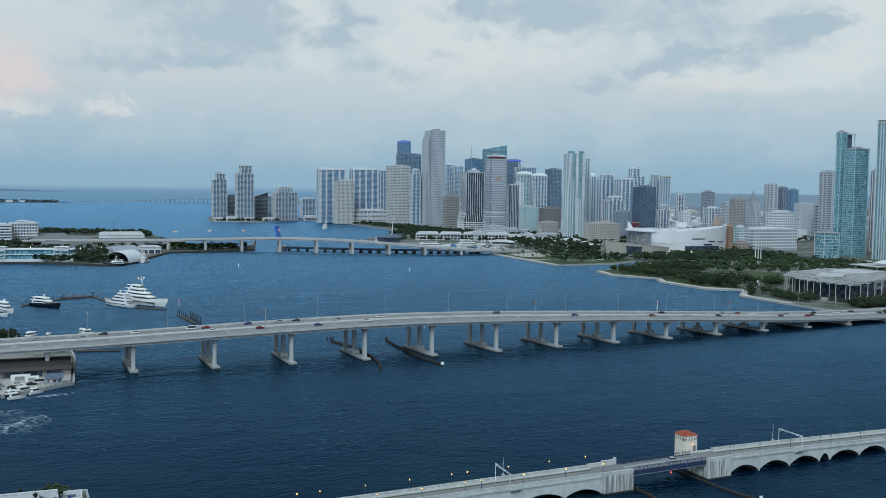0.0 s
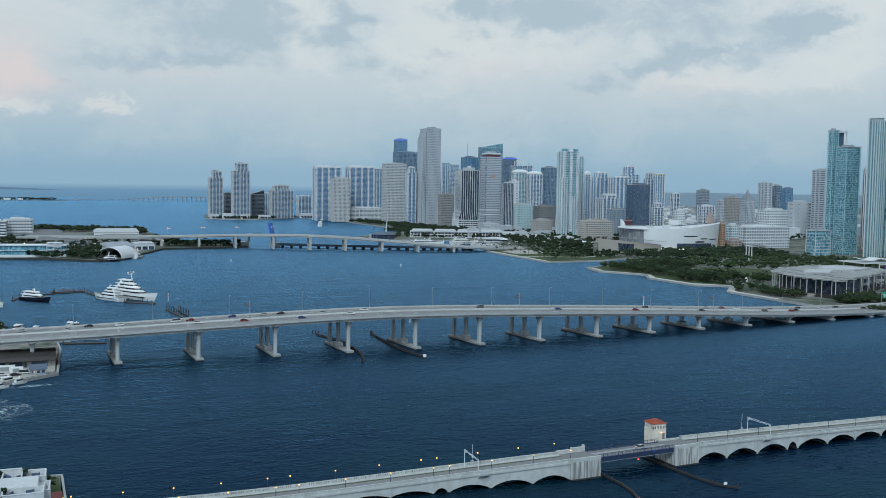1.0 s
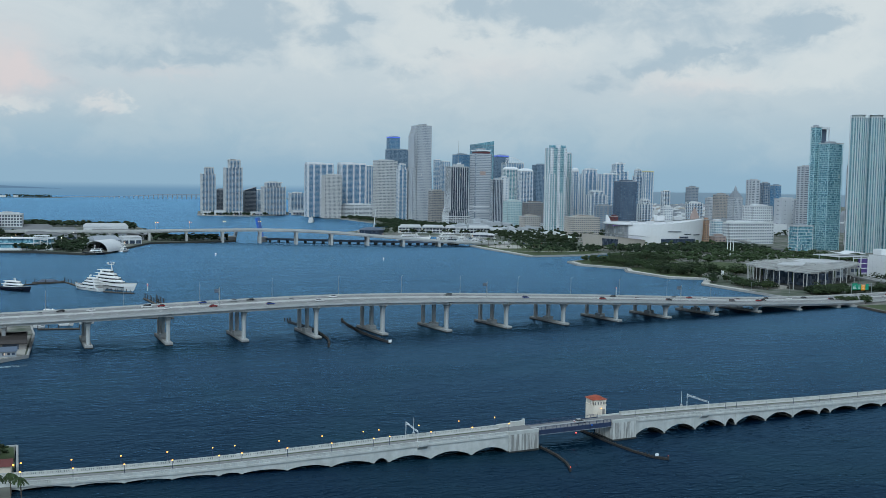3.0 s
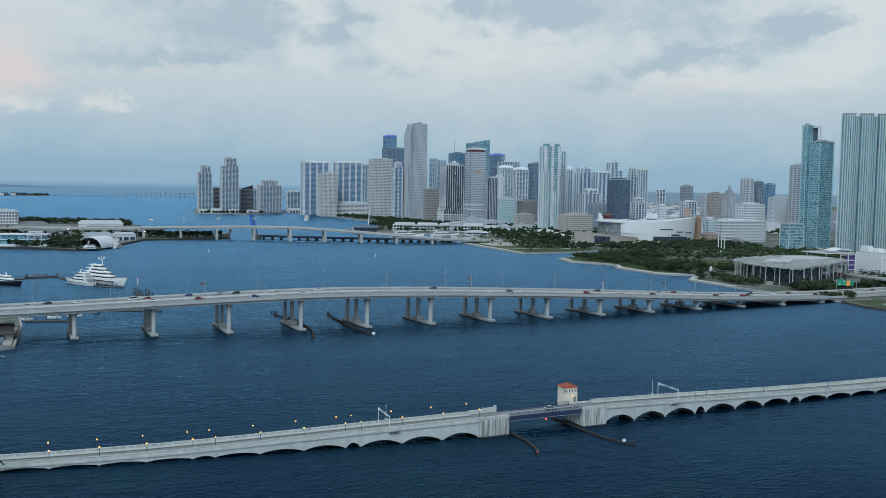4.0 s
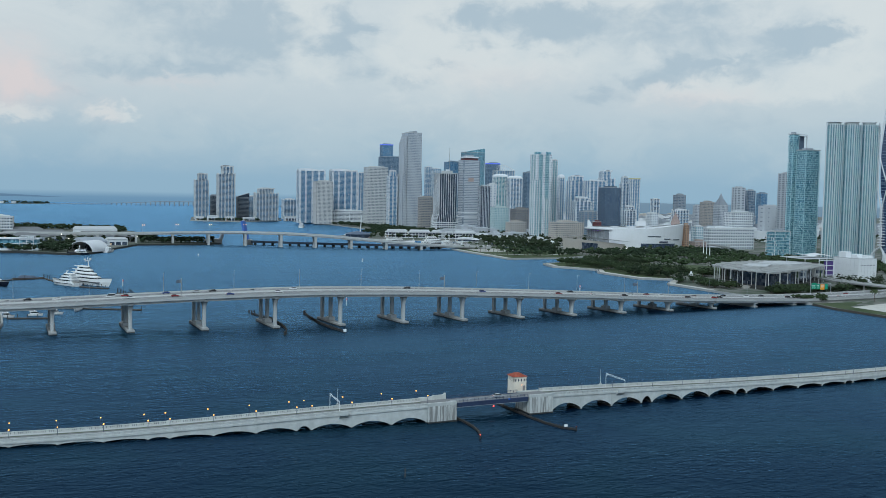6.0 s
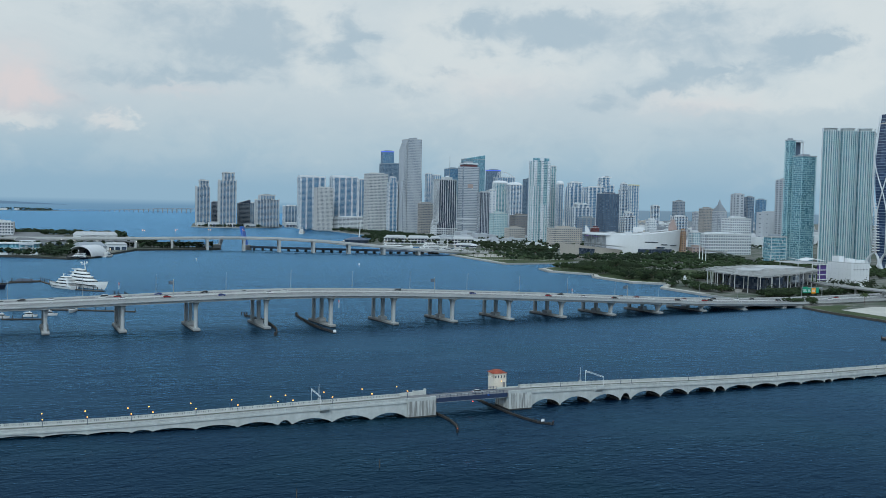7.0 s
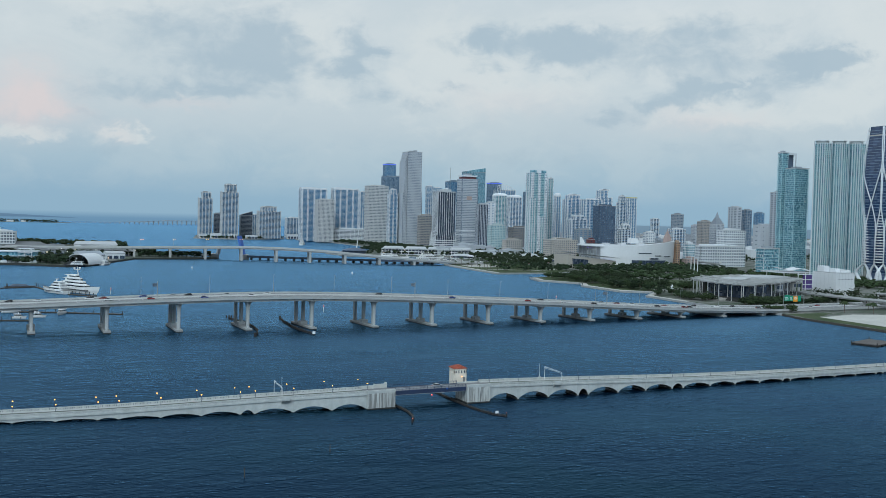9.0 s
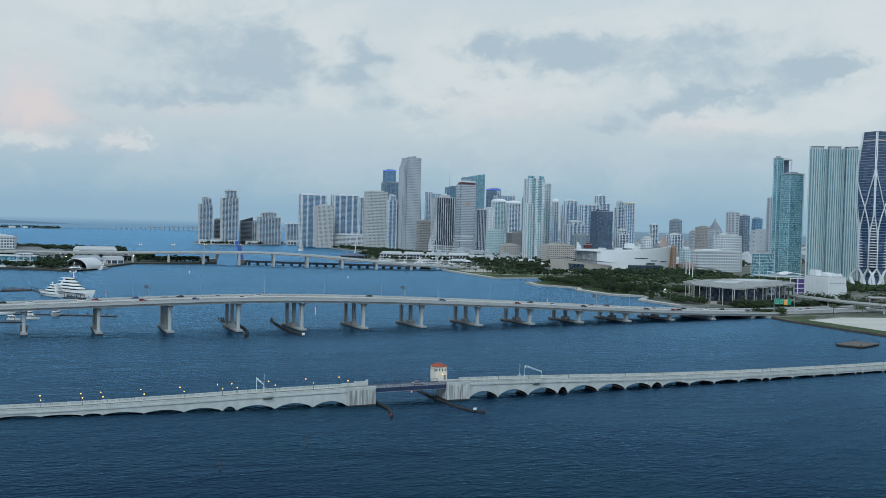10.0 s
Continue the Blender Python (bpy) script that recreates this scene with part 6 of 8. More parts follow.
# ---------------------------------------------------------------- arena
def arena(cx, cy, rx, ry):
    t = thing("arena", "white curved waterfront arena with a sweeping saddle roof", "arena", (cx, cy, 1.6))
    N = 72

    def rim(a):
        # the wall's top: low to the bay, sweeping up at both flanks
        return 33 + 9 * max(0, math.cos(a + radians(36))) ** 1.4 + 1.5 * max(0, math.cos(a - radians(170)))

    ang = [2 * math.pi * i / N for i in range(N)]
    ring = lambda k, zf: [(rx * k * math.cos(a), ry * k * math.sin(a), zf(a)) for a in ang]
    part("wall", Shape().rings([ring(1.0, lambda a: 2.8), ring(1.02, lambda a: 16), ring(1.035, rim), ring(0.985, rim)], caps=False), "arena_white", t, "smooth white curved wall", smooth=False)
    part("plinth", Shape().rings([ring(0.96, lambda a: 0), ring(0.96, lambda a: 4.6)]), "win_dark", t, "dark glazed ground floor")
    part("roof", Shape().rings([ring(0.985, lambda a: rim(a) - 1.0), ring(0.7, lambda a: 0.6 * rim(a) + 12.0), ring(0.4, lambda a: 0.35 * rim(a) + 20.5), ring(0.02, lambda a: 33.5)], caps=False), "arena_roof", t, "pale curved roof skin")

    def slot(a0, a1, z0, z1, name="slot", mat="win_dark"):
        n = max(2, int((a1 - a0) / 2))
        aa = [radians(a0 + (a1 - a0) * i / n) for i in range(n + 1)]
        rings = []
        for a in aa:
            rings.append([(rx * k * math.cos(a), ry * k * math.sin(a), z) for k, z in ((1.0, z0), (1.031, z0), (1.038, z1), (1.0, z1))])
        part(name, Shape().rings(rings), mat, t)

    slot(-115, -69, 5.5, 12.0, "opening")
    slot(-107, -91, 22.3, 23.6)
    slot(-86, -77, 18.6, 19.8)
    slot(-93, -81, 13.6, 15.6)
    slot(-71, -58, 17.4, 18.6)
    slot(-216, -154, 5.0, 31.0, "curtain_wall", "win_haze")
    s = Shape()
    for i in range(14):
        a = radians(-214 + 60 * i / 13)
        s.tube((rx * 1.045 * math.cos(a), ry * 1.045 * math.sin(a), 5), (rx * 1.05 * math.cos(a), ry * 1.05 * math.sin(a), 31), 0.28, 0.28, 5)
    part("mullion", s, "grey", t)
    slot(-204, -166, 27.6, 29.4, "lit_fascia", "lamp_violet")
    brim = []
    for i in range(17):
        a = radians(-222 + 74 * i / 16)
        out = 1.05 + 0.075 * math.sin(math.pi * (i + 0.5) / 17)
        brim.append([(rx * k * math.cos(a), ry * k * math.sin(a), z) for k, z in ((0.98, 32.2), (out, 31.6), (out, 33.2), (0.98, 34.4))])
    part("roof_brim", Shape().rings(brim), "arena_roof", t, "white roof brim over the glazed front")
    fin_at = (rx * 1.02 * math.cos(radians(-207)), ry * 1.02 * math.sin(radians(-207)))
    part("fin", Shape().rings([[(fin_at[0] - 1.2, fin_at[1] - 1.0, z), (fin_at[0] + w_, fin_at[1] - 1.0, z), (fin_at[0] + w_, fin_at[1] + 1.0, z), (fin_at[0] - 1.2, fin_at[1] + 1.0, z)]
                               for z, w_ in ((30, 9), (38, 6), (45, 0.6))]), "arena_white", t, "white upright fin at the roof's end")
    for q, (da, rr) in enumerate(((-150, 0.93), (-132, 0.55), (-95, 0.62))):
        part("roof_plant", Shape().slab(rx * rr * math.cos(radians(da)) - 5, rx * rr * math.cos(radians(da)) + 5, ry * rr * math.sin(radians(da)) - 4, ry * rr * math.sin(radians(da)) + 4, 33, 37.5, 0.3), "arena_roof", t)
    part("canopy", Shape().box(-81, -57, -52, -34, 9, 10.2), "mural", t, "violet entrance canopy")
    lights = Shape()
    for i in range(34):
        a = radians(-168 + 4.0 * i)
        lights.ball((rx * 1.04 * math.cos(a), ry * 1.04 * math.sin(a), 3.2), 0.55, 6)
    part("lamp", lights, "lamp_white", t, "row of white lights at the foot of the wall")
    part("vent_box", Shape().slab(20, 34, 22, 32, 36, 44, 0.4), "arena_white", t)
    return t


surface("arena_roof", (0.60, 0.61, 0.63), rough=0.5, grain=0.3, stain=0.03, vary=0.1)
surface("arena_white", (0.66, 0.67, 0.68), rough=0.5, grain=0.4, stain=0.03, vary=0.08)
arena(875, 1252, 74, 74)
pav = thing("arena_pavilion", "low beige pavilion with slanted glass front beside the arena", "pavilion", (722, 1160, 1.6), 6)
part("wall", Shape().rings([[(0, 0, 0), (86, 6, 0), (86, 40, 0), (0, 40, 0)], [(-3, -2, 20), (88, 4, 11), (88, 40, 11), (-3, 40, 20)]]), "sand", pav)
part("glazing", Shape().rings([[(6, -0.6, 3), (34, 1.4, 3), (34, 2, 3), (6, 1, 3)], [(4, -2.2, 15), (34, 0.4, 13), (34, 1, 13), (4, 0, 15)]]), "win_dark", pav)
part("roof", Shape().box(-4, 89, -3, 41, 19.8, 20.2, pose(0, 0, 4.3, 0, 5.6, 0)), "roof_pale", pav)

# ---------------------------------------------------------------- museum by the bridge
mus = thing("museum", "museum under a wide pale slatted canopy on thin columns", "museum", (0, 0, 0.0))
MC = [(612, 664), (625, 714), (660, 742), (712, 762), (744, 753), (772, 726), (750, 690), (684, 648), (622, 617)]
ctr = (688, 695)


def shrink(poly, k):
    return [(ctr[0] + (x - ctr[0]) * k, ctr[1] + (y - ctr[1]) * k) for x, y in poly]


# terrace coloured near black to hold the canopy's shade
part("platform", Shape().prism(shrink(MC, 0.95), 0, 3.4), "damp_concrete", mus, "raised concrete terrace")
part("terrace", Shape().prism(shrink(MC, 0.93), 3.4, 3.9), "damp_concrete", mus)
s = Shape()
for k in range(7):
    s.box(612 - k * 1.3, 622 - k * 1.3, 646 + k, 690 + k, 0, 3.9 - 0.55 * k)
stuff_part("step", s, "paving", mus)
# ground floor set back, canopy shade coloured in; pale gallery boxes hung above it
part("core", Shape().prism(shrink(MC, 0.74), 3.9, 16.2), "win_dark", mus, "dark core behind the columns standing in for canopy shade")
# most boxes take dark materials in place of shade under the canopy
for x0, x1, y0, y1, z0, z1, mtl in ((640, 662, 640, 660, 9.0, 15.0, "win_dark"), (684, 700, 662, 680, 8.6, 15.4, "grey"), (724, 748, 690, 708, 8.0, 15.2, "concrete"),
                                    (640, 668, 686, 716, 3.9, 15.0, "damp_concrete"), (676, 730, 690, 735, 3.9, 16.0, "damp_concrete"), (648, 690, 668, 690, 3.9, 16.0, "win_dark")):
    part("gallery_box", Shape().slab(x0, x1, y0, y1, z0, z1, 0.15), mtl, mus)
    part("gallery_window", Shape().box(x0 + (x1 - x0) * 0.55, x0 + (x1 - x0) * 0.9, y0 - 0.06, y0 - 0.01, z1 - 4.6, z1 - 1.4), "win_dark", mus)
# ceiling darkened by colour, as shaded from above
part("ceiling_slab", Shape().prism(shrink(MC, 0.86), 16.2, 17.0), "damp_concrete", mus)


def span_at(x):
    """Where a line across the canopy enters and leaves it."""
    ys = []
    for (x0, y0), (x1, y1) in zip(MC, MC[1:] + MC[:1]):
        if (x0 - x) * (x1 - x) < 0:
            ys.append(y0 + (y1 - y0) * (x - x0) / (x1 - x0))
    return (min(ys), max(ys)) if len(ys) > 1 else (0, 0)


s = Shape()
rng_c = random.Random(12)
for i in range(44):
    x = 612.6 + i * 3.62
    lo, hi = span_at(x)
    y = lo + rng_c.uniform(0, 4)
    while y < hi - 3:
        e = min(hi - rng_c.uniform(0, 3), y + rng_c.uniform(14, 40))
        z = 17.9 + rng_c.choice((0, 0.35, 0.9))
        s.box(x - 0.5, x + 0.5, y, e, z, z + 0.7)
        y = e + rng_c.uniform(1.0, 5.0)
stuff_part("canopy_slat", s, "pale_concrete", mus)
s = Shape()
for i in range(13):
    y = 624 + i * 10.6
    xs = [612.6 + k for k in range(160) if span_at(612.6 + k)[0] < y < span_at(612.6 + k)[1]]
    if xs:
        s.box(xs[0], xs[-1], y - 0.6, y + 0.6, 17.0, 17.9)
stuff_part("canopy_beam", s, "concrete", mus)
rng_m = random.Random(8)
for k, count in ((0.97, 30), (0.84, 22), (0.66, 12)):
    ring = shrink(MC, k)
    total = len(ring)
    for i in range(count):
        u = i / count * total
        a, b = ring[int(u)], ring[(int(u) + 1) % total]
        q = u - int(u)
        x, y = a[0] + (b[0] - a[0]) * q + rng_m.uniform(-1, 1), a[1] + (b[1] - a[1]) * q + rng_m.uniform(-1, 1)
        part("column", Shape().tube((x, y, 0), (x, y, 17.4), 0.40, 0.36, 7), "pale_concrete", mus)
for i in range(26):
    x, y = 630 + (i * 37 % 100), 650 + (i * 53 % 76)
    part("hanging_garden", Shape().tube((x, y, 7 + i % 5), (x, y, 17.0), 0.7, 0.5, 6), "leaf_mid", mus, "column of hanging plants")
part("skylight_roof", Shape().prism([(682, 712), (716, 738), (748, 730), (744, 704), (706, 690)], 18.75, 20.4), "roof_pale", mus)
part("skylight_roof", Shape().prism([(645, 690), (672, 712), (690, 700), (662, 674)], 18.75, 19.9), "roof_pale", mus)

# science centre: white cube with a sphere beside it
sc = thing("science_centre", "white science centre block with a round planetarium", "museum", (0, 0, 1.6))
part("block", Shape().slab(778, 802, 675, 709, 0, 24.4, 0.3), "arena_white", sc)
for x0, x1, y0, y1, z in ((779, 786, 694, 704, 31), (788, 795, 688, 697, 28.5), (796, 801, 680, 692, 27.5), (781, 784, 679, 683, 26.2)):
    part("roof_box", Shape().slab(x0, x1, y0, y1, 24.4, z, 0.25), "arena_white", sc)
part("parapet", Shape().box(777.9, 802.1, 674.9, 675.3, 24.4, 25.2).box(777.9, 778.3, 675.3, 709, 24.4, 25.2), "roof_pale", sc)
part("low_wing", Shape().slab(742, 778, 722, 756, 0, 13, 0.4), "arena_white", sc)
part("planetarium", Shape().ball((824, 716, 8), 13, 20, 1.0), "arena_white", sc, "white planetarium sphere", smooth=True)
# violet lighting of this glass is put into its base colour, nothing glows
part("lit_glazing", Shape().box(766, 777.8, 709.4, 711, 4, 21), "mural", sc, "violet lit glass wall")
for z in (5, 10, 15, 20.6):
    part("floor_beam", Shape().box(758, 778, 708.2, 709.3, z, z + 0.8), "arena_white", sc)
for x, y in ((744, 714), (758, 708.8), (768, 708.8), (777.4, 708.8), (744, 742)):
    part("terrace_column", Shape().tube((x, y, 0), (x, y, 22.2), 0.5), "arena_white", sc)
part("terrace_roof", Shape().slab(738, 780, 708, 745, 22.2, 23.0, 0.2), "roof_pale", sc)
sail = []
for i in range(9):
    u = i / 8
    z = 23.6 + 2.6 * abs(math.cos(math.pi * 1.6 * u))
    sail.append([(742 + 40 * u, 716, z), (742 + 40 * u, 728, z + 1.2), (742 + 40 * u, 728, z + 1.5), (742 + 40 * u, 716, z + 0.3)])
part("sail_roof", Shape().rings(sail), "tent_white", sc, "white curved sail roof on the terrace")

# egg-like white sculpture, three masts in the park
egg = thing("park_sculpture", "white upright egg-shaped park sculpture", "sculpture", (640, 766, 1.6))
part("body", Shape().rings([[(r * math.cos(2 * math.pi * i / 12), r * math.sin(2 * math.pi * i / 12), z) for i in range(12)] for r, z in ((1.1, 0), (1.6, 1.3), (1.75, 2.6), (1.5, 4.2), (1.0, 5.4), (0.3, 6.0))]), "arena_white", egg, smooth=True)
for i in range(3):
    ms = thing("park_mast", "tall white mast beside the park lawn", "mast", (828 + i * 11, 1004 + i * 8, 1.6), group="park masts")
    part("pole", Shape().tube((0, 0, 0), (0, 0, 27), 0.8, 0.4), "arena_white", ms)
    part("base", Shape().slab(-1.2, 1.2, -1.2, 1.2, 0, 0.8, 0.1), "pale_concrete", ms)

# lawns, paths and lots
joints = Shape()
for i in range(1, 6):
    joints.box(777.9, 777.99, 675 + i * 5.6, 675.08 + i * 5.6, 1, 24)
    joints.box(778 + i * 4, 778.08 + i * 4, 674.9, 674.99, 1, 24)
for z in (6, 12, 18):
    joints.box(777.9, 777.99, 676, 708, z, z + 0.08)
    joints.box(779, 801, 674.9, 674.99, z, z + 0.08)
part("panel_joint", joints, "roof_pale", sc)
for i in range(5):
    part("window", Shape().box(781 + i * 4, 783.4 + i * 4, 674.85, 674.98, 17.5, 18.6), "win_haze", sc)


def ground_patch(name, poly, z, mat, label, cat="ground"):
    return solo(name, Shape().prism(poly, 1.0, z), mat, label, cat, "structure")


ground_patch("lawn_park", [(632, 880), (640, 800), (690, 785), (770, 845), (760, 905), (700, 925)], 1.72, "grass", "mown park lawn", "lawn")
ground_patch("lawn_shore", [(566, 925), (575, 962), (640, 1000), (690, 1030), (740, 1010), (700, 930), (620, 900), (592, 872)], 1.66, "grass", "shoreline park grass", "lawn")
ground_patch("lawn_point", [(575, 770), (572, 838), (590, 868), (640, 880), (632, 800), (612, 750)], 1.68, "grass", "grass along the park path", "lawn")
ground_patch("lawn_strip", [(560, 1055), (559, 1240), (640, 1270), (690, 1180), (690, 1090), (640, 1060)], 1.70, "grass", "bayfront park grass", "lawn")
ground_patch("walk_lawn", [(563, 1130), (640, 1100), (690, 1130), (690, 1136), (640, 1106), (563, 1137)], 1.75, "sand_lot", "pale path across the bayfront lawn", "path")
ground_patch("walk_terrace", [(572, 1180), (574, 1236), (628, 1258), (640, 1200), (600, 1176)], 1.73, "paving", "paved bayfront terrace", "pavement")
ground_patch("walk_bay", [(555.5, 1046), (554.5, 1250), (561, 1250), (562, 1052)], 1.74, "sand_lot", "pale bayside promenade", "pavement")
ground_patch("walk_park", [(567, 702), (603, 742), (574, 762), (569, 834), (586, 866), (556, 915), (565, 958), (570, 956), (561, 918), (591, 867), (575, 833), (579, 772), (610, 742), (575, 700), (576, 640), (571, 640)], 1.76, "sand_lot", "pale stone baywalk", "pavement")
ground_patch("lot_sand", [(606, 392), (603, 500), (650, 515), (900, 470), (900, 380)], 1.75, "sand_lot", "pale empty gravel lot", "lot")
ground_patch("verge_lot", [(590, 384), (587, 500), (592, 528), (640, 528), (602, 502), (605, 384)], 1.70, "grass", "grass verge by the water", "lawn")
ground_patch("road_bayfront", [(640, 560), (1200, 600), (1200, 625), (640, 585)], 1.72, "asphalt", "dark asphalt frontage road", "road")
ground_patch("road_boulevard", [(960, 620), (1000, 620), (1010, 1250), (960, 1500), (800, 2000), (770, 2000), (930, 1480), (965, 1240)], 1.73, "asphalt", "wide asphalt boulevard", "road")
ground_patch("yard_boat", [(-10.5, 476), (-10.5, 540), (-90, 540), (-90, 452), (-42, 454), (-28, 462)], 1.46, "paving", "worn concrete boatyard apron", "yard")


def elevated_road(name, line, wide, z0, z1, label):
    t = thing(name, label, "ramp")
    n = len(line)
    deck, par = Shape(), Shape()
    L, R = offset_line(line, wide / 2), offset_line(line, -wide / 2)
    hs = [z0 + (z1 - z0) * i / (n - 1) for i in range(n)]
    deck.rings([[(*L[i], hs[i] - 1.2), (*R[i], hs[i] - 1.2), (*R[i], hs[i]), (*L[i], hs[i])] for i in range(n)])
    for E in (L, R):
        par.rings([[(E[i][0], E[i][1] - 0.2, hs[i]), (E[i][0], E[i][1] + 0.2, hs[i]), (E[i][0], E[i][1] + 0.2, hs[i] + 1.0), (E[i][0], E[i][1] - 0.2, hs[i] + 1.0)] for i in range(n)])
    part("deck", deck, "deck_road", t)
    part("parapet", par, "pale_concrete", t)
    for i in range(0, n, 1):
        if hs[i] > 4.5:
            part("column", Shape().tube((*line[i], 1.5), (*line[i], hs[i] - 1.2), 0.9, 0.9, 8), "pale_concrete", t)
    return t


elevated_road("ramp", [(720, 662), (709, 630), (709, 597), (711, 566), (718, 538), (734, 512), (765, 490)], 9, 9.0, 9.6, "curved concrete ramp on round columns")
elevated_road("ramp", [(800, 640), (850, 615), (910, 600), (980, 592)], 8, 7.5, 9.0, "short concrete flyover ramp")
elevated_road("transit_guideway", [(1180, 1400), (1100, 1330), (1040, 1290), (1000, 1240), (980, 1150)], 6, 10, 10, "raised concrete transit guideway")
rs = thing("direction_sign", "green and orange overhead direction sign panels", "road sign", (648, 588, 3.5))
for px in (-8.5, 14):
    part("post", Shape().tube((px, 0, -2), (px, 0, 8.2), 0.3), "galvanised", rs)
part("beam", Shape().tube((-8.5, 0, 7.4), (14, 0, 7.4), 0.28).tube((-8.5, 0, 6.2), (14, 0, 6.2), 0.28), "galvanised", rs)
part("panel", Shape().slab(-8, -2.6, -0.5, -0.3, 3.0, 8.4, 0.03), "sign_green", rs, "green sign panel")
part("panel", Shape().slab(-2.3, 1.6, -0.5, -0.3, 2.9, 7.4, 0.03), "sign_green", rs, "green sign panel")
part("panel", Shape().slab(6.7, 10.0, -0.5, -0.3, 2.5, 7.6, 0.03), "sign_green", rs, "green sign panel")
part("panel", Shape().slab(1.9, 6.4, -0.5, -0.3, 2.2, 7.0, 0.03), "sign_orange", rs, "orange sign panel")
bars = Shape()
for x0, x1 in ((-7.4, -3.2), (-1.8, 1.2), (2.4, 6.0)):
    for z in (3.8, 4.8, 5.9):
        bars.box(x0, x1 - random.uniform(0, 1.5), -0.53, -0.505, z, z + 0.32)
part("lettering_bar", bars, "sign_white", rs)

# floating platform off the lot
raft = thing("work_float", "moored brown-grey timber work float", "float", (525.5, 366, 0))
raft.matrix_world = pose(525.5, 366, 0, 0, 0, 24)
part("deck", Shape().slab(-13.5, 13.5, -8.5, 8.5, 0.9, 1.5, 0.1), "timber_float", raft)
for i in range(4):
    part("pontoon", Shape().slab(-13 + i * 7, -8.2 + i * 7, -8.2, 8.2, -0.6, 0.9, 0.1), "timber_dark", raft)
for x, y in ((-13.9, -8), (13.9, -8), (13.9, 8), (-13.9, 8)):
    part("pile", Shape().tube((x, y, -2), (x, y, 2.6), 0.35), "timber_dark", raft)


# ---------------------------------------------------------------- trees
def blob(shape, c, r, rng, flat=0.75, n=6):
    """A rough faceted leaf clump."""
    rings = []
    for k in range(1, 4):
        a = math.pi * k / 4
        rings.append([(c[0] + r * math.sin(a) * math.cos(2 * math.pi * i / n + k) * rng.uniform(0.7, 1.25), c[1] + r * math.sin(a) * math.sin(2 * math.pi * i / n + k) * rng.uniform(0.7, 1.25),
                       c[2] - r * flat * math.cos(a) * rng.uniform(0.7, 1.2)) for i in range(n)])
    shape.rings(rings)


def crown_shape(rng, w, h, count, leaf):
    s = Shape()
    lobes = [(rng.uniform(-0.5, 0.5) * w, rng.uniform(-0.5, 0.5) * w, h * rng.uniform(0.45, 0.8), w * rng.uniform(0.28, 0.5)) for _ in range(7)]
    for _ in range(count):
        x, y, z, r = rng.choice(lobes)
        d = Vector((rng.gauss(0, 1), rng.gauss(0, 1), rng.gauss(0, 0.7))).normalized() * r * rng.uniform(0.55, 1.08)
        blob(s, (x + d.x, y + d.y, z + d.z * 0.8), leaf * rng.uniform(0.6, 1.3), rng, 0.6, 5)
    return s


def make_tree(seed, w, h, mat, label, name="broadleaf_tree"):
    rng = random.Random(seed)
    t = thing(name, label, "tree", (0, 0, -60), group="park trees")
    tr = Shape()
    tr.tube((0, 0, -0.3), (0.1, 0.1, h * 0.42), 0.32, 0.2, 7)
    for i in range(5):
        a = i * 1.256 + rng.uniform(0, 0.5)
        tr.tube((0.1, 0.1, h * (0.3 + 0.03 * i)), (math.cos(a) * w * 0.4, math.sin(a) * w * 0.4, h * 0.62), 0.14, 0.05, 5)
    part("trunk", tr, "bark", t)
    part("crown", crown_shape(rng, w, h, 95, 0.95), mat, t)
    return t


def make_palm(seed, h, label):
    rng = random.Random(seed)
    t = thing("palm_tree", label, "tree", (0, 0, -60), group="palms")
    tr = Shape()
    pts = [(0.5 * math.sin(k / 5 * 1.2), 0.2 * k / 5, h * k / 5) for k in range(6)]
    for a, b in zip(pts, pts[1:]):
        tr.tube(a, b, 0.24, 0.2, 7)
    part("trunk", tr, "bark", t)
    s = Shape()
    top = Vector(pts[-1])
    for i in range(16):
        a = 2 * math.pi * i / 16 + rng.uniform(-0.15, 0.15)
        L, up = rng.uniform(2.6, 3.5), rng.uniform(-0.1, 0.9)
        d = Vector((math.cos(a), math.sin(a), 0))
        side = Vector((-d.y, d.x, 0))
        spine = [top + d * L * u + Vector((0, 0, up * 1.6 * u * (1.6 - u) - 2.4 * u * u)) for u in (0, 0.3, 0.6, 0.85, 1.0)]
        for k in range(4):
            wd = (0.30, 0.55, 0.5, 0.3)[k]
            p, q = spine[k], spine[k + 1]
            drop = Vector((0, 0, -0.35))
            for sg in (-1, 1):
                s.add([p, q, q + side * sg * wd + drop, p + side * sg * wd + drop], [(0, 1, 2, 3)])
    part("frond_crown", s, "palm_leaf", t)
    return t


TREES = [make_tree(1, 8.5, 8.5, "leaf_dark", "dark green spreading park tree"), make_tree(2, 10.5, 10.0, "leaf_mid", "broad mid-green park tree"),
         make_tree(3, 7.0, 7.5, "leaf_mid", "small rounded green tree"), make_tree(4, 12.0, 11.5, "leaf_dark", "large dark banyan-like tree")]
PALMS = [make_palm(5, 8.0, "slender coconut palm with drooping fronds"), make_palm(6, 11.0, "tall leaning palm with a ragged crown")]
used = set()


def plant(src, x, y, z, k):
    m = pose(x, y, z, 0, 0, random.uniform(0, 360)) @ Matrix.Diagonal((k, k, k * random.uniform(0.85, 1.15), 1))
    if src.name not in used:
        used.add(src.name)
        src.matrix_basis = m
        return src
    ob = copy_thing(src, m)
    ob.matrix_basis = m
    return ob


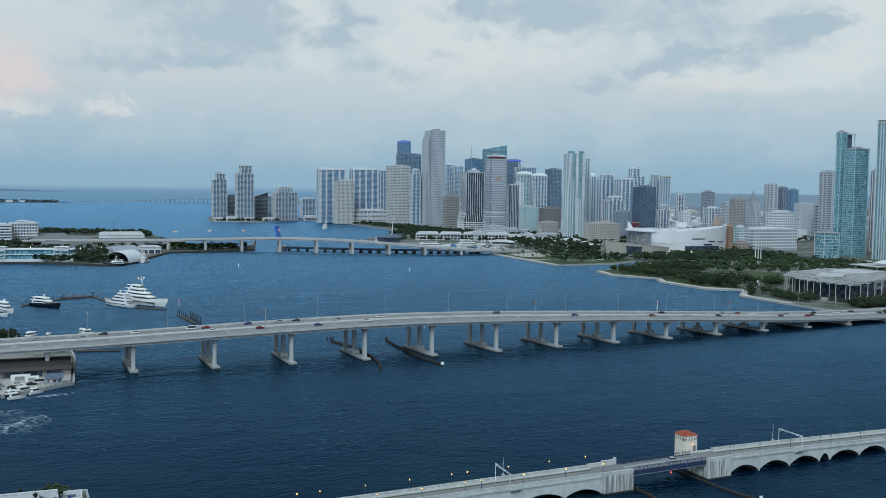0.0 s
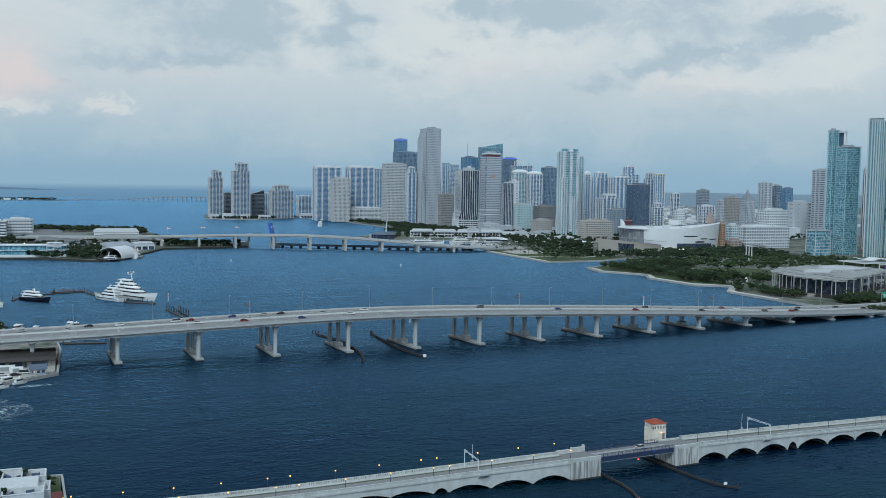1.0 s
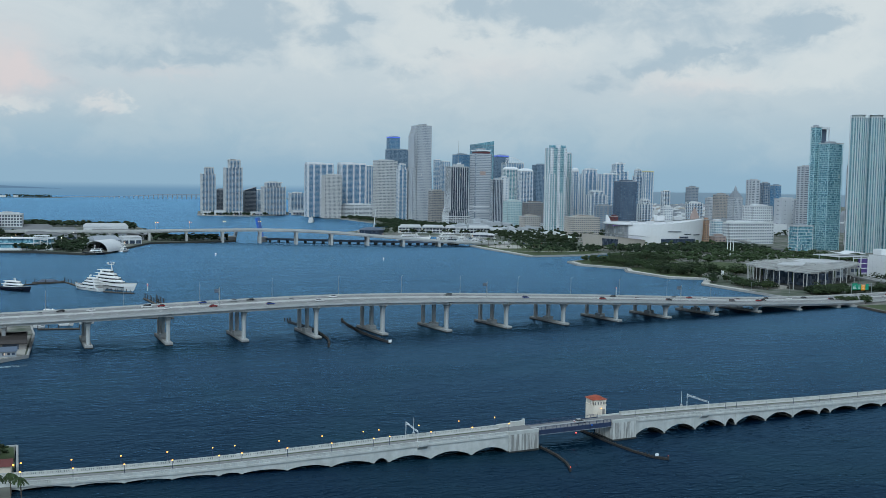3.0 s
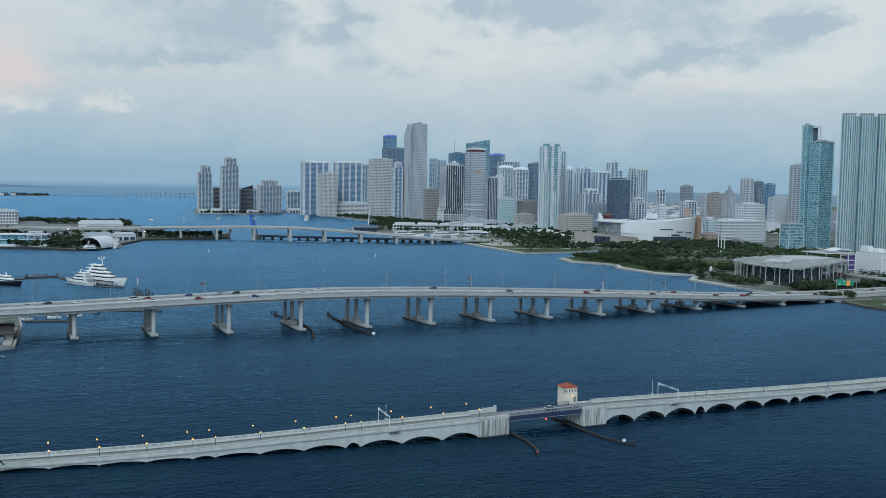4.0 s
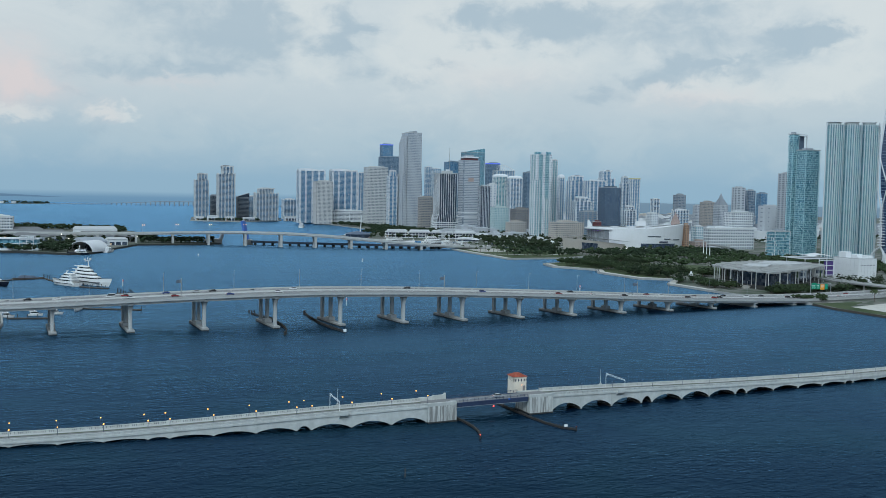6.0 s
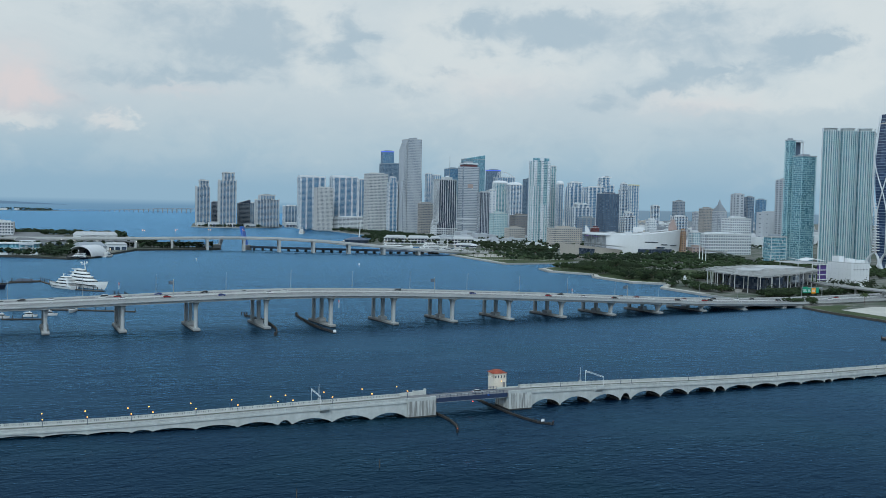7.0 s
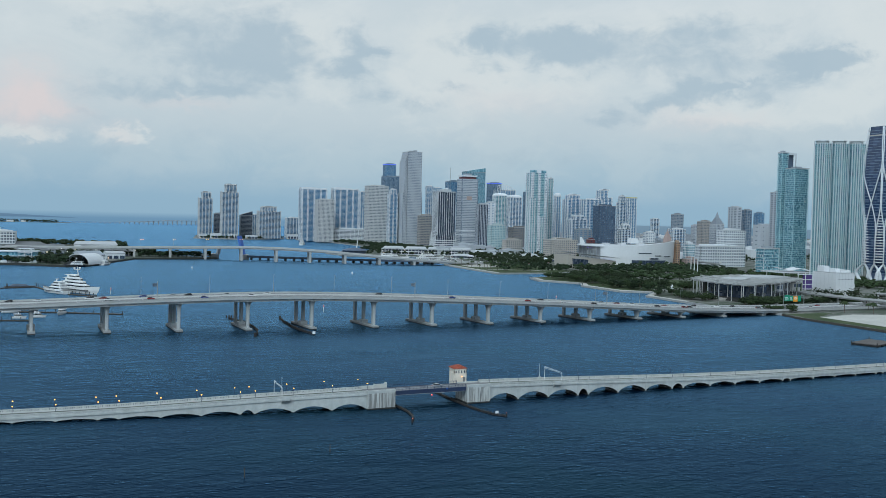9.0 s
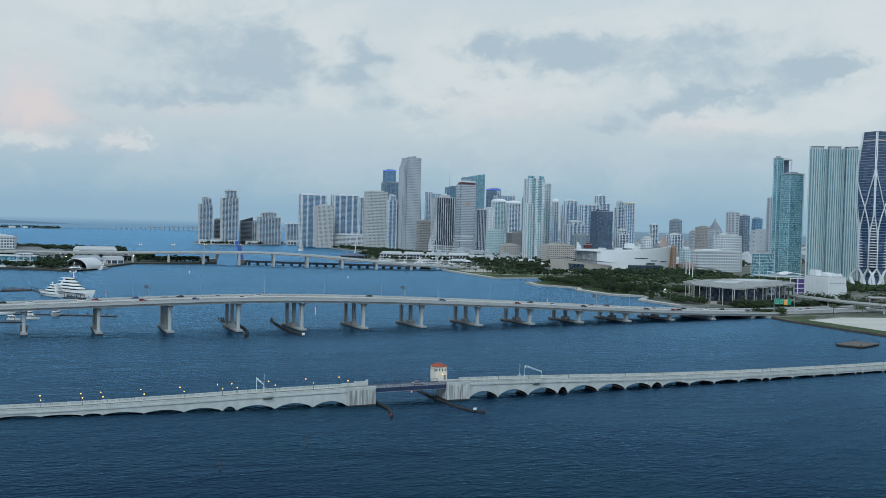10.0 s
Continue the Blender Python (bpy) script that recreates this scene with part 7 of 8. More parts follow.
def inside(p, poly):
    c = False
    for i in range(len(poly)):
        (x0, y0), (x1, y1) = poly[i], poly[i - 1]
        if (y0 > p[1]) != (y1 > p[1]) and p[0] < (x1 - x0) * (p[1] - y0) / (y1 - y0) + x0:
            c = not c
    return c


def scatter(poly, gap, rng, holes=()):
    xs, ys = [p[0] for p in poly], [p[1] for p in poly]
    out, x = [], min(xs)
    while x < max(xs):
        y = min(ys)
        while y < max(ys):
            p = (x + rng.uniform(-0.45, 0.45) * gap, y + rng.uniform(-0.45, 0.45) * gap)
            if inside(p, poly) and not any(inside(p, h) for h in holes):
                out.append(p)
            y += gap
        x += gap
    return out


rng_t, rng_p = random.Random(7), random.Random(19)
LAWN = [(632, 880), (640, 800), (690, 785), (770, 845), (760, 905), (700, 925)]
MUSEUM = [(585, 672), (600, 596), (760, 630), (758, 740), (676, 745)]
ARENA_PLAN = [(700, 1150), (800, 1160), (950, 1180), (960, 1360), (780, 1360), (700, 1220)]
EGG_VIEW = [(596, 704), (626, 704), (656, 772), (640, 790), (618, 780)]
groves = [([(574, 690), (612, 735), (680, 760), (700, 780), (640, 800), (590, 830), (585, 775), (610, 745)], 10.5),       # beside the museum
          ([(582, 870), (590, 835), (632, 800), (632, 885), (700, 930), (640, 960), (575, 930)], 13.0)]
for poly, gap in groves:
    for x, y in scatter(poly, gap, rng_t, (LAWN, MUSEUM, ARENA_PLAN, EGG_VIEW)):
        plant(rng_t.choice(TREES), x, y, 1.6, rng_t.uniform(0.75, 1.15))
for x, y in [(600, 690), (628, 600), (640, 594), (650, 597), (662, 596), (676, 602), (688, 604), (700, 608), (712, 612), (724, 616), (736, 622), (740, 640), (748, 660), (668, 606), (656, 604), (752, 690), (744, 612), (756, 630), (634, 604)]:
    plant(TREES[rng_t.choice((0, 2))], x, y, 1.6, rng_t.uniform(0.6, 0.85))
for i in range(26):
    plant(PALMS[i % 2], 566 + rng_t.uniform(0, 8) + (i % 3) * 22, 1052 + i * 7.6, 1.6, rng_t.uniform(0.8, 1.1))
for i in range(24):
    plant(PALMS[i % 2], 700 + i * 10 + rng_t.uniform(-2, 2), 1090 + i * 3 + rng_t.uniform(-14, 14), 1.6, rng_t.uniform(0.9, 1.2))
for i in range(46):
    plant(TREES[rng_t.choice((0, 0, 2, 1))], 606 + rng_t.uniform(0, 190), 596 + rng_t.uniform(0, 10) + rng_t.choice((0, 0, 8)), 1.6, rng_t.uniform(0.55, 0.95))
for i in range(30):
    u = rng_t.random()
    plant(TREES[rng_t.choice((0, 2, 2))], 617 + 62 * u + rng_t.uniform(-3, 3), 604 + 34 * u + rng_t.uniform(-8, 2), 1.6, rng_t.uniform(0.4, 0.75))
for i in range(26):
    plant(TREES[rng_t.choice((0, 2, 1))], 582 + rng_t.uniform(0, 26), 640 + rng_t.uniform(0, 76), 1.6, rng_t.uniform(0.55, 0.9))
for i in range(14):
    plant(TREES[rng_t.choice((0, 2))], 604 + rng_t.uniform(0, 40), 590 + rng_t.uniform(0, 18), 1.6, rng_t.uniform(0.5, 0.8))
for i in range(16):
    plant(TREES[rng_t.choice((0, 1, 3))], 745 + rng_t.uniform(0, 130), 640 + rng_t.uniform(0, 28), 1.6, rng_t.uniform(0.7, 1.0))
for x, y in [(655, 530), (672, 515), (690, 540), (720, 545), (745, 540), (785, 548), (812, 536)]:
    plant(PALMS[0], x, y, 1.6, rng_t.uniform(0.9, 1.2))
for x, y in [(592, 538), (598, 544), (604, 536), (588, 545), (610, 542)]:
    plant(TREES[2], x, y, 1.6, 0.8)


def far_wood(name, spots, mat, label, z=1.6, low=4.0, high=9.0):
    s = Shape()
    for x, y in spots:
        h, r = rng_t.uniform(low, high), rng_t.uniform(3.0, 5.5)
        s.tube((x, y, z - 0.5), (x, y, z + h * 0.5), 0.3, 0.2, 4)
        for _ in range(7):
            blob(s, (x + rng_t.uniform(-0.7, 0.7) * r, y + rng_t.uniform(-0.7, 0.7) * r, z + h * rng_t.uniform(0.4, 0.95)), r * rng_t.uniform(0.3, 0.6), rng_t, 0.7, 5)
    return solo(name, s, mat, label, "trees", "stuff")


far_wood("bayfront_trees", scatter([(640, 1080), (690, 1095), (700, 1180), (670, 1240), (645, 1180)], 19, rng_t) + scatter([(640, 1275), (700, 1180), (800, 1380), (830, 1500), (720, 1540), (690, 1480), (680, 1400)], 26, rng_t)
         + scatter([(880, 1370), (960, 1180), (980, 1250), (1010, 1380), (960, 1480)], 13, rng_t), "leaf_dark", "dark trees of the bayfront park")
far_wood("downtown_trees", scatter([(560, 1790), (740, 1640), (800, 1700), (760, 1850), (700, 2080), (660, 2080), (640, 1870)], 9, rng_t) + scatter([(640, 2090), (730, 2060), (690, 2260), (600, 2350), (620, 2280)], 13, rng_t), "leaf_dark", "dense dark trees along the downtown front")
far_wood("grove_trees", scatter([(575, 962), (600, 930), (700, 935), (790, 880), (800, 980), (760, 1030), (700, 1030)], 12.5, rng_t, (LAWN,))
         + scatter([(700, 785), (760, 750), (860, 790), (930, 900), (940, 1080), (860, 1140), (800, 1060), (800, 880)], 13, rng_t, (LAWN, MUSEUM, ARENA_PLAN)), "leaf_mid", "dense trees round the park lawn")
far_wood("park_trees", scatter([(780, 760), (900, 780), (960, 880), (960, 1100), (930, 900), (860, 800)], 9, rng_t) + scatter([(870, 760), (1000, 770), (1010, 880), (960, 870)], 10, rng_t), "leaf_mid", "trees behind the park")
far_wood("key_trees", scatter([(302, 2482), (332, 2446), (420, 2416), (545, 2524), (540, 2560), (420, 2480), (330, 2500)], 11, rng_t), "leaf_dark", "gardens on the small island", 2.0, 4, 8)
far_wood("port_trees", scatter([(-60, 1225), (18, 1180), (30, 1215), (10, 1260), (-60, 1262)], 8, rng_t) + scatter([(-100, 1860), (110, 1780), (105, 1840), (-80, 1945)], 14, rng_t) + scatter([(120, 1400), (160, 1392), (225, 1404), (200, 1420), (130, 1440)], 9, rng_t)
         + scatter([(-140, 1500), (-70, 1500), (-70, 1560), (-140, 1560)], 12, rng_t), "leaf_dark", "dark trees on the port island", 2.0, 6, 11)
far_wood("port_yard_trees", scatter([(-160, 1360), (110, 1400), (112, 1440), (-60, 1436), (-160, 1430)], 15, rng_p) + scatter([(-160, 1505), (24, 1505), (24, 1536), (-160, 1536)], 11, rng_p)
         + scatter([(120, 1490), (150, 1500), (146, 1560), (108, 1560)], 10, rng_p) + scatter([(-150, 1850), (100, 1800), (100, 1845), (-90, 1950)], 13, rng_p),
         "leaf_dark", "dark trees between the port sheds", 2.0, 6, 11)
far_wood("boulevard_trees", scatter([(640, 1290), (700, 1190), (800, 1370), (900, 1400), (960, 1480), (900, 1640), (760, 1560), (690, 1500)], 15, rng_t)
         + scatter([(770, 1640), (900, 1660), (900, 1760), (800, 1740)], 12, rng_t), "leaf_dark", "dark street trees along the bayfront boulevard", 1.6, 7, 12)
far_wood("quay_trees", scatter([(-150, 1290), (-60, 1275), (30, 1290), (30, 1330), (-60, 1330), (-150, 1340)], 10, rng_t) + scatter([(110, 1392), (228, 1398), (228, 1416), (150, 1450), (112, 1440)], 12, rng_t)
         + scatter([(-160, 1440), (-70, 1440), (-70, 1470), (-160, 1470)], 10, rng_t) + scatter([(70, 1700), (110, 1720), (112, 1840), (60, 1850)], 11, rng_t),
         "leaf_dark", "dark trees along the port quay", 2.0, 6, 10)
far_wood("arena_trees", scatter([(700, 1035), (800, 1040), (960, 1070), (965, 1170), (880, 1165), (790, 1150), (715, 1135)], 11, rng_t, (LAWN,))
         + scatter([(565, 1110), (600, 1085), (700, 1080), (712, 1160), (660, 1230), (610, 1220), (620, 1150)], 17, rng_t), "leaf_dark", "dark trees at the foot of the arena", 1.6, 6, 10)
far_wood("city_trees", scatter([(1000, 1300), (1500, 1500), (2000, 1700), (2400, 3000), (1500, 3200), (1100, 2400), (940, 1900)], 34, rng_t) + scatter([(1020, 1300), (1400, 1450), (1500, 1700), (1100, 1620)], 22, rng_t), "leaf_dark", "street trees across the low city", 1.6, 6, 12)
far_wood("marina_palms", scatter([(470, 1600), (560, 1560), (720, 1480), (760, 1600), (600, 1720)], 20, rng_t), "leaf_dark", "palms round the marina shops", 1.6, 6, 10)


# low city: rows of small buildings between the towers
def low_city(name, mat, seed, poly, gap, hmin, hmax, label):
    r = random.Random(seed)
    s = Shape()
    for x, y in scatter(poly, gap, r):
        w, d, h = r.uniform(14, 38), r.uniform(14, 34), r.uniform(hmin, hmax)
        s.box(x, x + w, y, y + d, 1.5, h)
        s.box(x - 0.3, x + w + 0.3, y - 0.3, y + d + 0.3, h, h + 0.7)
        for i in range(int(h / 3.6)):
            z = 2.8 + i * 3.6
            for k in range(int(w / 4)):
                s.box(x + 1 + k * 4, x + 3.6 + k * 4, y - 0.25, y - 0.02, z + 1.0, z + 1.4)
            s.box(x - 0.2, x - 0.02, y + 1, y + d - 1, z + 1.0, z + 1.4)
        if r.random() < 0.6:
            s.box(x + w * 0.3, x + w * 0.6, y + d * 0.3, y + d * 0.6, h + 0.7, h + 3.5)
    return solo(name, s, mat, label, "buildings", "stuff")


LOW = [(1010, 1330), (1420, 1480), (2100, 1750), (2600, 3300), (1500, 3300), (1150, 2500), (960, 1900), (930, 1700)]
low_city("low_city_white", "white", 11, LOW, 62, 8, 24, "low white city buildings")
low_city("low_city_sand", "sand", 12, LOW, 95, 8, 22, "low sand coloured city buildings")
low_city("low_city_grey", "grey", 13, LOW, 84, 7, 30, "low grey city buildings")
low_city("low_city_front", "stone", 14, [(650, 1560), (780, 1500), (930, 1640), (900, 1800), (760, 1820)], 44, 8, 17, "low stone buildings along the boulevard")

# ---------------------------------------------------------------- marina shops
shop = thing("market_hall", "long white two-storey waterfront market hall with arcades", "market hall", (560, 1600, 1.6), -20)
for i in range(4):
    part("roof", Shape().rings([[(i * 42, -6, 11), (i * 42 + 40, -6, 11), (i * 42 + 40, 26, 11), (i * 42, 26, 11)], [(i * 42 + 3, 8, 15), (i * 42 + 37, 8, 15), (i * 42 + 37, 12, 15), (i * 42 + 3, 12, 15)]]), "roof_pale", shop, "pale metal hip roof")
part("glazing", Shape().box(1, 165, 0, 22, 0, 10.8), "win_dark", shop)
s = Shape()
for z in (0, 5, 9.6):
    s.box(-2, 168, -5, 24, z, z + 1.1)
for i in range(28):
    s.box(-1.6 + i * 6.2, -0.6 + i * 6.2, -4.8, -3.8, 0, 10)
part("arcade", s, "white", shop, "white arcade with two decks")
for i, (x, y, w, d, h) in enumerate(((470, 1560, 40, 28, 8), (740, 1500, 50, 30, 8), (700, 1560, 60, 30, 9), (640, 1450, 40, 22, 7), (770, 1440, 36, 26, 9))):
    b = thing("market_shed", "low white market shed with hip roof", "market hall", (x, y, 1.6), -20)
    part("wall", Shape().box(0, w, 0, d, 0, h - 2.5), "white", b)
    part("window_band", Shape().box(1, w - 1, -0.2, 0.0, 1.2, 3.6), "win_dark", b)
    part("roof", Shape().rings([[(-2, -2, h - 2.5), (w + 2, -2, h - 2.5), (w + 2, d + 2, h - 2.5), (-2, d + 2, h - 2.5)], [(w * .3, d * .45, h + 1), (w * .7, d * .45, h + 1), (w * .7, d * .55, h + 1), (w * .3, d * .55, h + 1)]]), "roof_pale", b)
tent = thing("restaurant", "round waterfront restaurant with dark roof and white mast", "restaurant", (492, 1548, 1.6))
part("roof", Shape().rings([[(r * math.cos(2 * math.pi * i / 10), r * math.sin(2 * math.pi * i / 10), z) for i in range(10)] for r, z in ((24, 8), (24, 8.6), (10, 12), (1, 13))]), "slate", tent)
part("wall", Shape().rings([[(22 * math.cos(2 * math.pi * i / 10), 22 * math.sin(2 * math.pi * i / 10), z) for i in range(10)] for z in (0, 8)]), "win_dark", tent)
part("mast", Shape().tube((4, 0, 12), (7, 0, 44), 1.0, 0.5), "arena_white", tent)

# ---------------------------------------------------------------- port buildings
def shed(name, x, y, w, d, h, wall, roof, label, turn=0.0, cat="warehouse"):
    t = thing(name, label, cat, (x, y, 2.0), turn)
    part("wall", Shape().box(0, w, 0, d, -0.5, h), wall, t)
    part("roof", Shape().rings([[(-0.8, -0.8, h), (w + 0.8, -0.8, h), (w + 0.8, d + 0.8, h), (-0.8, d + 0.8, h)], [(w * 0.05, d * 0.5, h + d * 0.07 + 0.6), (w * 0.95, d * 0.5, h + d * 0.07 + 0.6), (w * 0.95, d * 0.52, h + d * 0.07 + 0.6), (w * 0.05, d * 0.52, h + d * 0.07 + 0.6)]]), roof, t)
    n = max(2, int(w / 7))
    for i in range(n):
        part("bay_door", Shape().box(w * i / n + 1, w * (i + 1) / n - 1, -0.25, 0.05, 0.4, h * 0.55), "win_dark", t)
    return t


tunnel = thing("event_tent", "big white vaulted tent open at the front", "tent", (14, 1206, 2.0), -32)
arc = [(17.5 * math.cos(math.pi * i / 14), 13.5 * math.sin(math.pi * i / 14)) for i in range(15)]
inner = [(16.7 * math.cos(math.pi * i / 14), 12.7 * math.sin(math.pi * i / 14)) for i in range(14, -1, -1)]
part("vault", Shape().rings([[(22 + a, y, b) for a, b in arc + inner] for y in (0, 12, 24, 38)]), "tent_white", tunnel)
part("back_wall", Shape().rings([[(22 + a, y, max(0.0, b)) for a, b in arc] for y in (36, 36.6)]), "win_dark", tunnel)
shed("harbour_office", 70, 1330, 26, 22, 9, "white", "roof_pale", "white harbour office with flat overhanging roof", 12)
shed("warehouse", 34, 1300, 34, 60, 7, "grey", "grey", "long grey quay warehouse", 10)
shed("warehouse", 30, 1470, 60, 70, 7, "grey", "shed_roof", "long grey port warehouse with a dark roof")
shed("warehouse", -60, 1440, 70, 60, 7, "grey", "shed_roof", "grey parking shed roofs on the port")
shed("warehouse", -80, 1540, 90, 70, 6, "grey", "shed_roof", "low grey flat port shed")
shed("warehouse", 20, 1620, 70, 60, 10, "white", "roof_pale", "white port transit shed")
shed("warehouse", -150, 1650, 120, 60, 7, "grey", "shed_roof", "long grey roofed port shed")
shed("warehouse", 80, 1420, 30, 30, 7, "white", "roof_pale", "small white port building")
tower("office_block", -190, 1640, 78, 40, 29, wall="white", glass="win_dark", floor=4.6, bay=60.0, band=0.5, fin=0.02, crown="flat", label="white office block with dark ribbon windows")
tower("office_block", -118, 1655, 44, 36, 31, wall="white", glass="win_dark", floor=4.6, bay=4.2, band=0.45, fin=0.35, crown="step", label="white office block with square windows")
for x, y, w, d, h, lb in ((312, 2470, 20, 12, 9, "low white villa in the island gardens"), (340, 2450, 26, 14, 12, "low white clubhouse in the island gardens"), (384, 2436, 22, 12, 10, "low white villa by the island seawall"),
                          (430, 2440, 30, 14, 8, "long low island pavilion with a pale roof"), (548, 2480, 34, 16, 12, "white riverside block among trees"), (588, 2440, 40, 18, 18, "white riverside terrace block"),
                          (612, 2320, 44, 20, 16, "pale stepped terrace below the condominium towers")):
    shed("villa", x, y, w, d, h, "white", "roof_pale", lb, 6, "house")
for i, (x, y) in enumerate(((-40, 1300), (-8, 1310), (18, 1322), (52, 1338), (84, 1352), (110, 1372), (-70, 1340), (-100, 1300), (6, 1440), (48, 1452), (-30, 1500), (100, 1460))):
    qp = lamp_post("street_lamp", x, y, 2.0, 10, 1.6, group="lamps on the port quay", label="lit white lamp on the port quay")
    part("lit_head", Shape().ball((0, -1.7, 10.4), 0.5, 8), "lamp_white", qp)
term = thing("cruise_terminal", "low glazed terminal with a white lattice stair tower", "terminal", (-150, 1236, 2.0), -8)
part("glazing", Shape().box(0, 132, 6, 26, 3, 14), "win_teal", term)
part("slab", Shape().box(-1, 134, 4, 28, 0, 3).box(-1, 134, 4, 28, 14, 15.2).box(-1, 134, 4, 28, 8.2, 9), "white", term)
lat = Shape()
for x0 in (40, 112):
    for i in range(5):
        lat.box(x0, x0 + 17, 2, 16, i * 4.4, i * 4.4 + 0.6)
    for dx in (0, 8, 16.4):
        for dy in (2, 15.4):
            lat.box(x0 + dx, x0 + dx + 0.6, dy, dy + 0.6, 0, 18.2)
    for i in range(4):
        lat.tube((x0, 2, i * 4.4), (x0 + 17, 2, i * 4.4 + 4.4), 0.25, 0.25, 5)
stuff_part("lattice", lat, "white", term)
part("tent_roof", Shape().rings([[(-20, -4, 4), (34, -4, 4), (34, 40, 4), (-20, 40, 4)], [(4, 14, 24), (8, 14, 24), (8, 18, 24), (4, 18, 24)]]), "tent_white", term)


# ---------------------------------------------------------------- boats
def hull_rings(L, beam, free, sheer, rake):
    """Stations of a motor yacht's hull from stern to bow, x forward."""
    rings = []
    for k in range(13):
        u = k / 12
        b = beam / 2 * (1 - max(0, (u - 0.45) / 0.55) ** 2.2) * (0.92 + 0.08 * min(1, u * 4))
        z1 = free + sheer * u ** 2
        b = max(b, 0.06)
        xx = -L / 2 + L * u
        low = xx - rake * u ** 3 * 0.9
        rings.append([(low, -b * 0.25, -0.8), (low, b * 0.25, -0.8), (low, b * 0.8, 0.1), (xx - rake * u ** 3 * 0.3, b * 0.97, z1 * 0.55), (xx, b, z1),
                      (xx, -b, z1), (xx - rake * u ** 3 * 0.3, -b * 0.97, z1 * 0.55), (low, -b * 0.8, 0.1)])
    return rings


def deck_house(x0, x1, b, z0, z1, slope):
    """A superstructure tier with raked ends."""
    n = 10
    def ring(z, k):
        f = x1 - slope * k
        a = x0 + slope * 0.4 * k
        out = []
        for i in range(n + 1):
            t = i / n
            out.append((a + (f - a) * t, -b * (1 - max(0, (t - 0.6) / 0.4) ** 2 * 0.75), z))
        return out + [(x, -y, z) for x, y, z in out[::-1]]
    return [ring(z0, 0), ring(z1, 1)]


def yacht(name, label, x, y, turn, L, beam, tiers, hull="hull_white", mast=4.0, group=""):
    t = thing(name, label, "yacht" if L > 15 else "boat", (x, y, 0), turn, group)
    free = L * 0.066 + 0.6
    part("hull", Shape().rings(hull_rings(L, beam, free, L * 0.045, L * 0.10)), hull, t, smooth=False)
    part("deck", Shape().rings([[(p[0], p[1] * 0.9, p[2] + 0.02) for p in (r[5], r[4])] + [(r[4][0], r[4][1] * 0.9, r[4][2] + 0.12), (r[5][0], r[5][1] * 0.9, r[5][2] + 0.12)] for r in hull_rings(L, beam, free, L * 0.045, L * 0.10)]), "timber_grey", t)
    if L > 20:
        part("boot_stripe", Shape().box(-L * 0.42, L * 0.28, -beam * 0.503, beam * 0.503, free * 0.62, free * 0.74), "yacht_glass", t, "dark porthole strip")
    z = free + 0.1
    for i in range(tiers):
        h = 1.5 + L * 0.018
        x0, x1 = L * (-0.40 + 0.04 * i), L * (0.24 - 0.09 * i)
        b = beam * (0.44 - 0.05 * i)
        part("cabin", Shape().rings(deck_house(x0, x1, b, z, z + h, h * 1.1)), "hull_white", t)
        part("window_band", Shape().rings(deck_house(x0 + L * 0.06, x1 - h * 0.25, b + 0.06, z + h * 0.42, z + h * 0.80, h * 0.42)), "yacht_glass", t, "dark tinted window band")
        part("deck_overhang", Shape().rings(deck_house(x0 - L * 0.05, x1 - h * 0.8, b + 0.35, z + h, z + h + 0.22, 0.1)), "hull_white", t)
        z += h + 0.2
    if mast:
        part("mast", Shape().tube((-L * 0.06, 0, z), (-L * 0.09, 0, z + mast), 0.45, 0.2, 6).box(-L * 0.09 - 0.3, -L * 0.09 + 0.3, -mast * 0.35, mast * 0.35, z + mast * 0.6, z + mast * 0.68), "hull_white", t)
        if L > 20:
            for dy in (-0.35, 0.35):
                part("radar_dome", Shape().ball((-L * 0.09, dy * mast, z + mast * 0.68 + mast * 0.13), mast * 0.13, 8), "hull_white", t)
    return t


def heading(a, b):
    return math.degrees(math.atan2(b[1] - a[1], b[0] - a[0]))


yacht("motor_yacht", "very large white motor yacht with four decks and radar mast", 43, 786, heading((22, 815), (58, 762)), 58, 10.5, 4, mast=7.5)
yacht("motor_yacht", "sleek white motor yacht moored stern to the float", 22, 786, heading((33, 768), (8, 806)), 38, 7.8, 3, mast=2.5)
yacht("motor_yacht", "white motor yacht with dark navy hull", -32, 792, heading((-45, 806), (-20, 779)), 33, 7.2, 2, hull="hull_navy", mast=2.5)
yacht("motor_yacht", "white flybridge motor yacht at the marina", -60, 768, heading((-68, 790), (-51, 753)), 32, 7.0, 2, mast=2.2)
yacht("motor_yacht", "white express cruiser with curved flank", -66, 742, heading((-78, 752), (-56, 738)), 24, 6.0, 2, mast=1.8)
for x, y, a, L in ((-47, 628, 80, 13), (-37, 618, 60, 15), (-26, 626, 75, 9), (-6, 640, 70, 10), (0, 622, -170, 13), (16, 612, 80, 10), (33, 606, 75, 14), (8, 583, 170, 9), (-8, 578, 175, 8), (20, 588, 172, 9)):
    yacht("cabin_cruiser", "small white cabin cruiser tied to the dock", x, y, a + 180, L, L * 0.3, 1 + (L > 12), mast=0.9, group="boats at the marina docks")
for x, y, a, L, lb in ((30, 1174, 185, 26, "white harbour tug lying at the quay"), (68, 1216, 60, 22, "white pilot boat at the quay corner")):
    tb = yacht("tug", lb, x, y, a, L, 7.5, 2, hull="hull_navy" if L > 24 else "hull_white", mast=5)
yacht("excursion_boat", "white three-deck excursion boat in the river mouth", 505, 2070, 70, 46, 11, 3, mast=4)
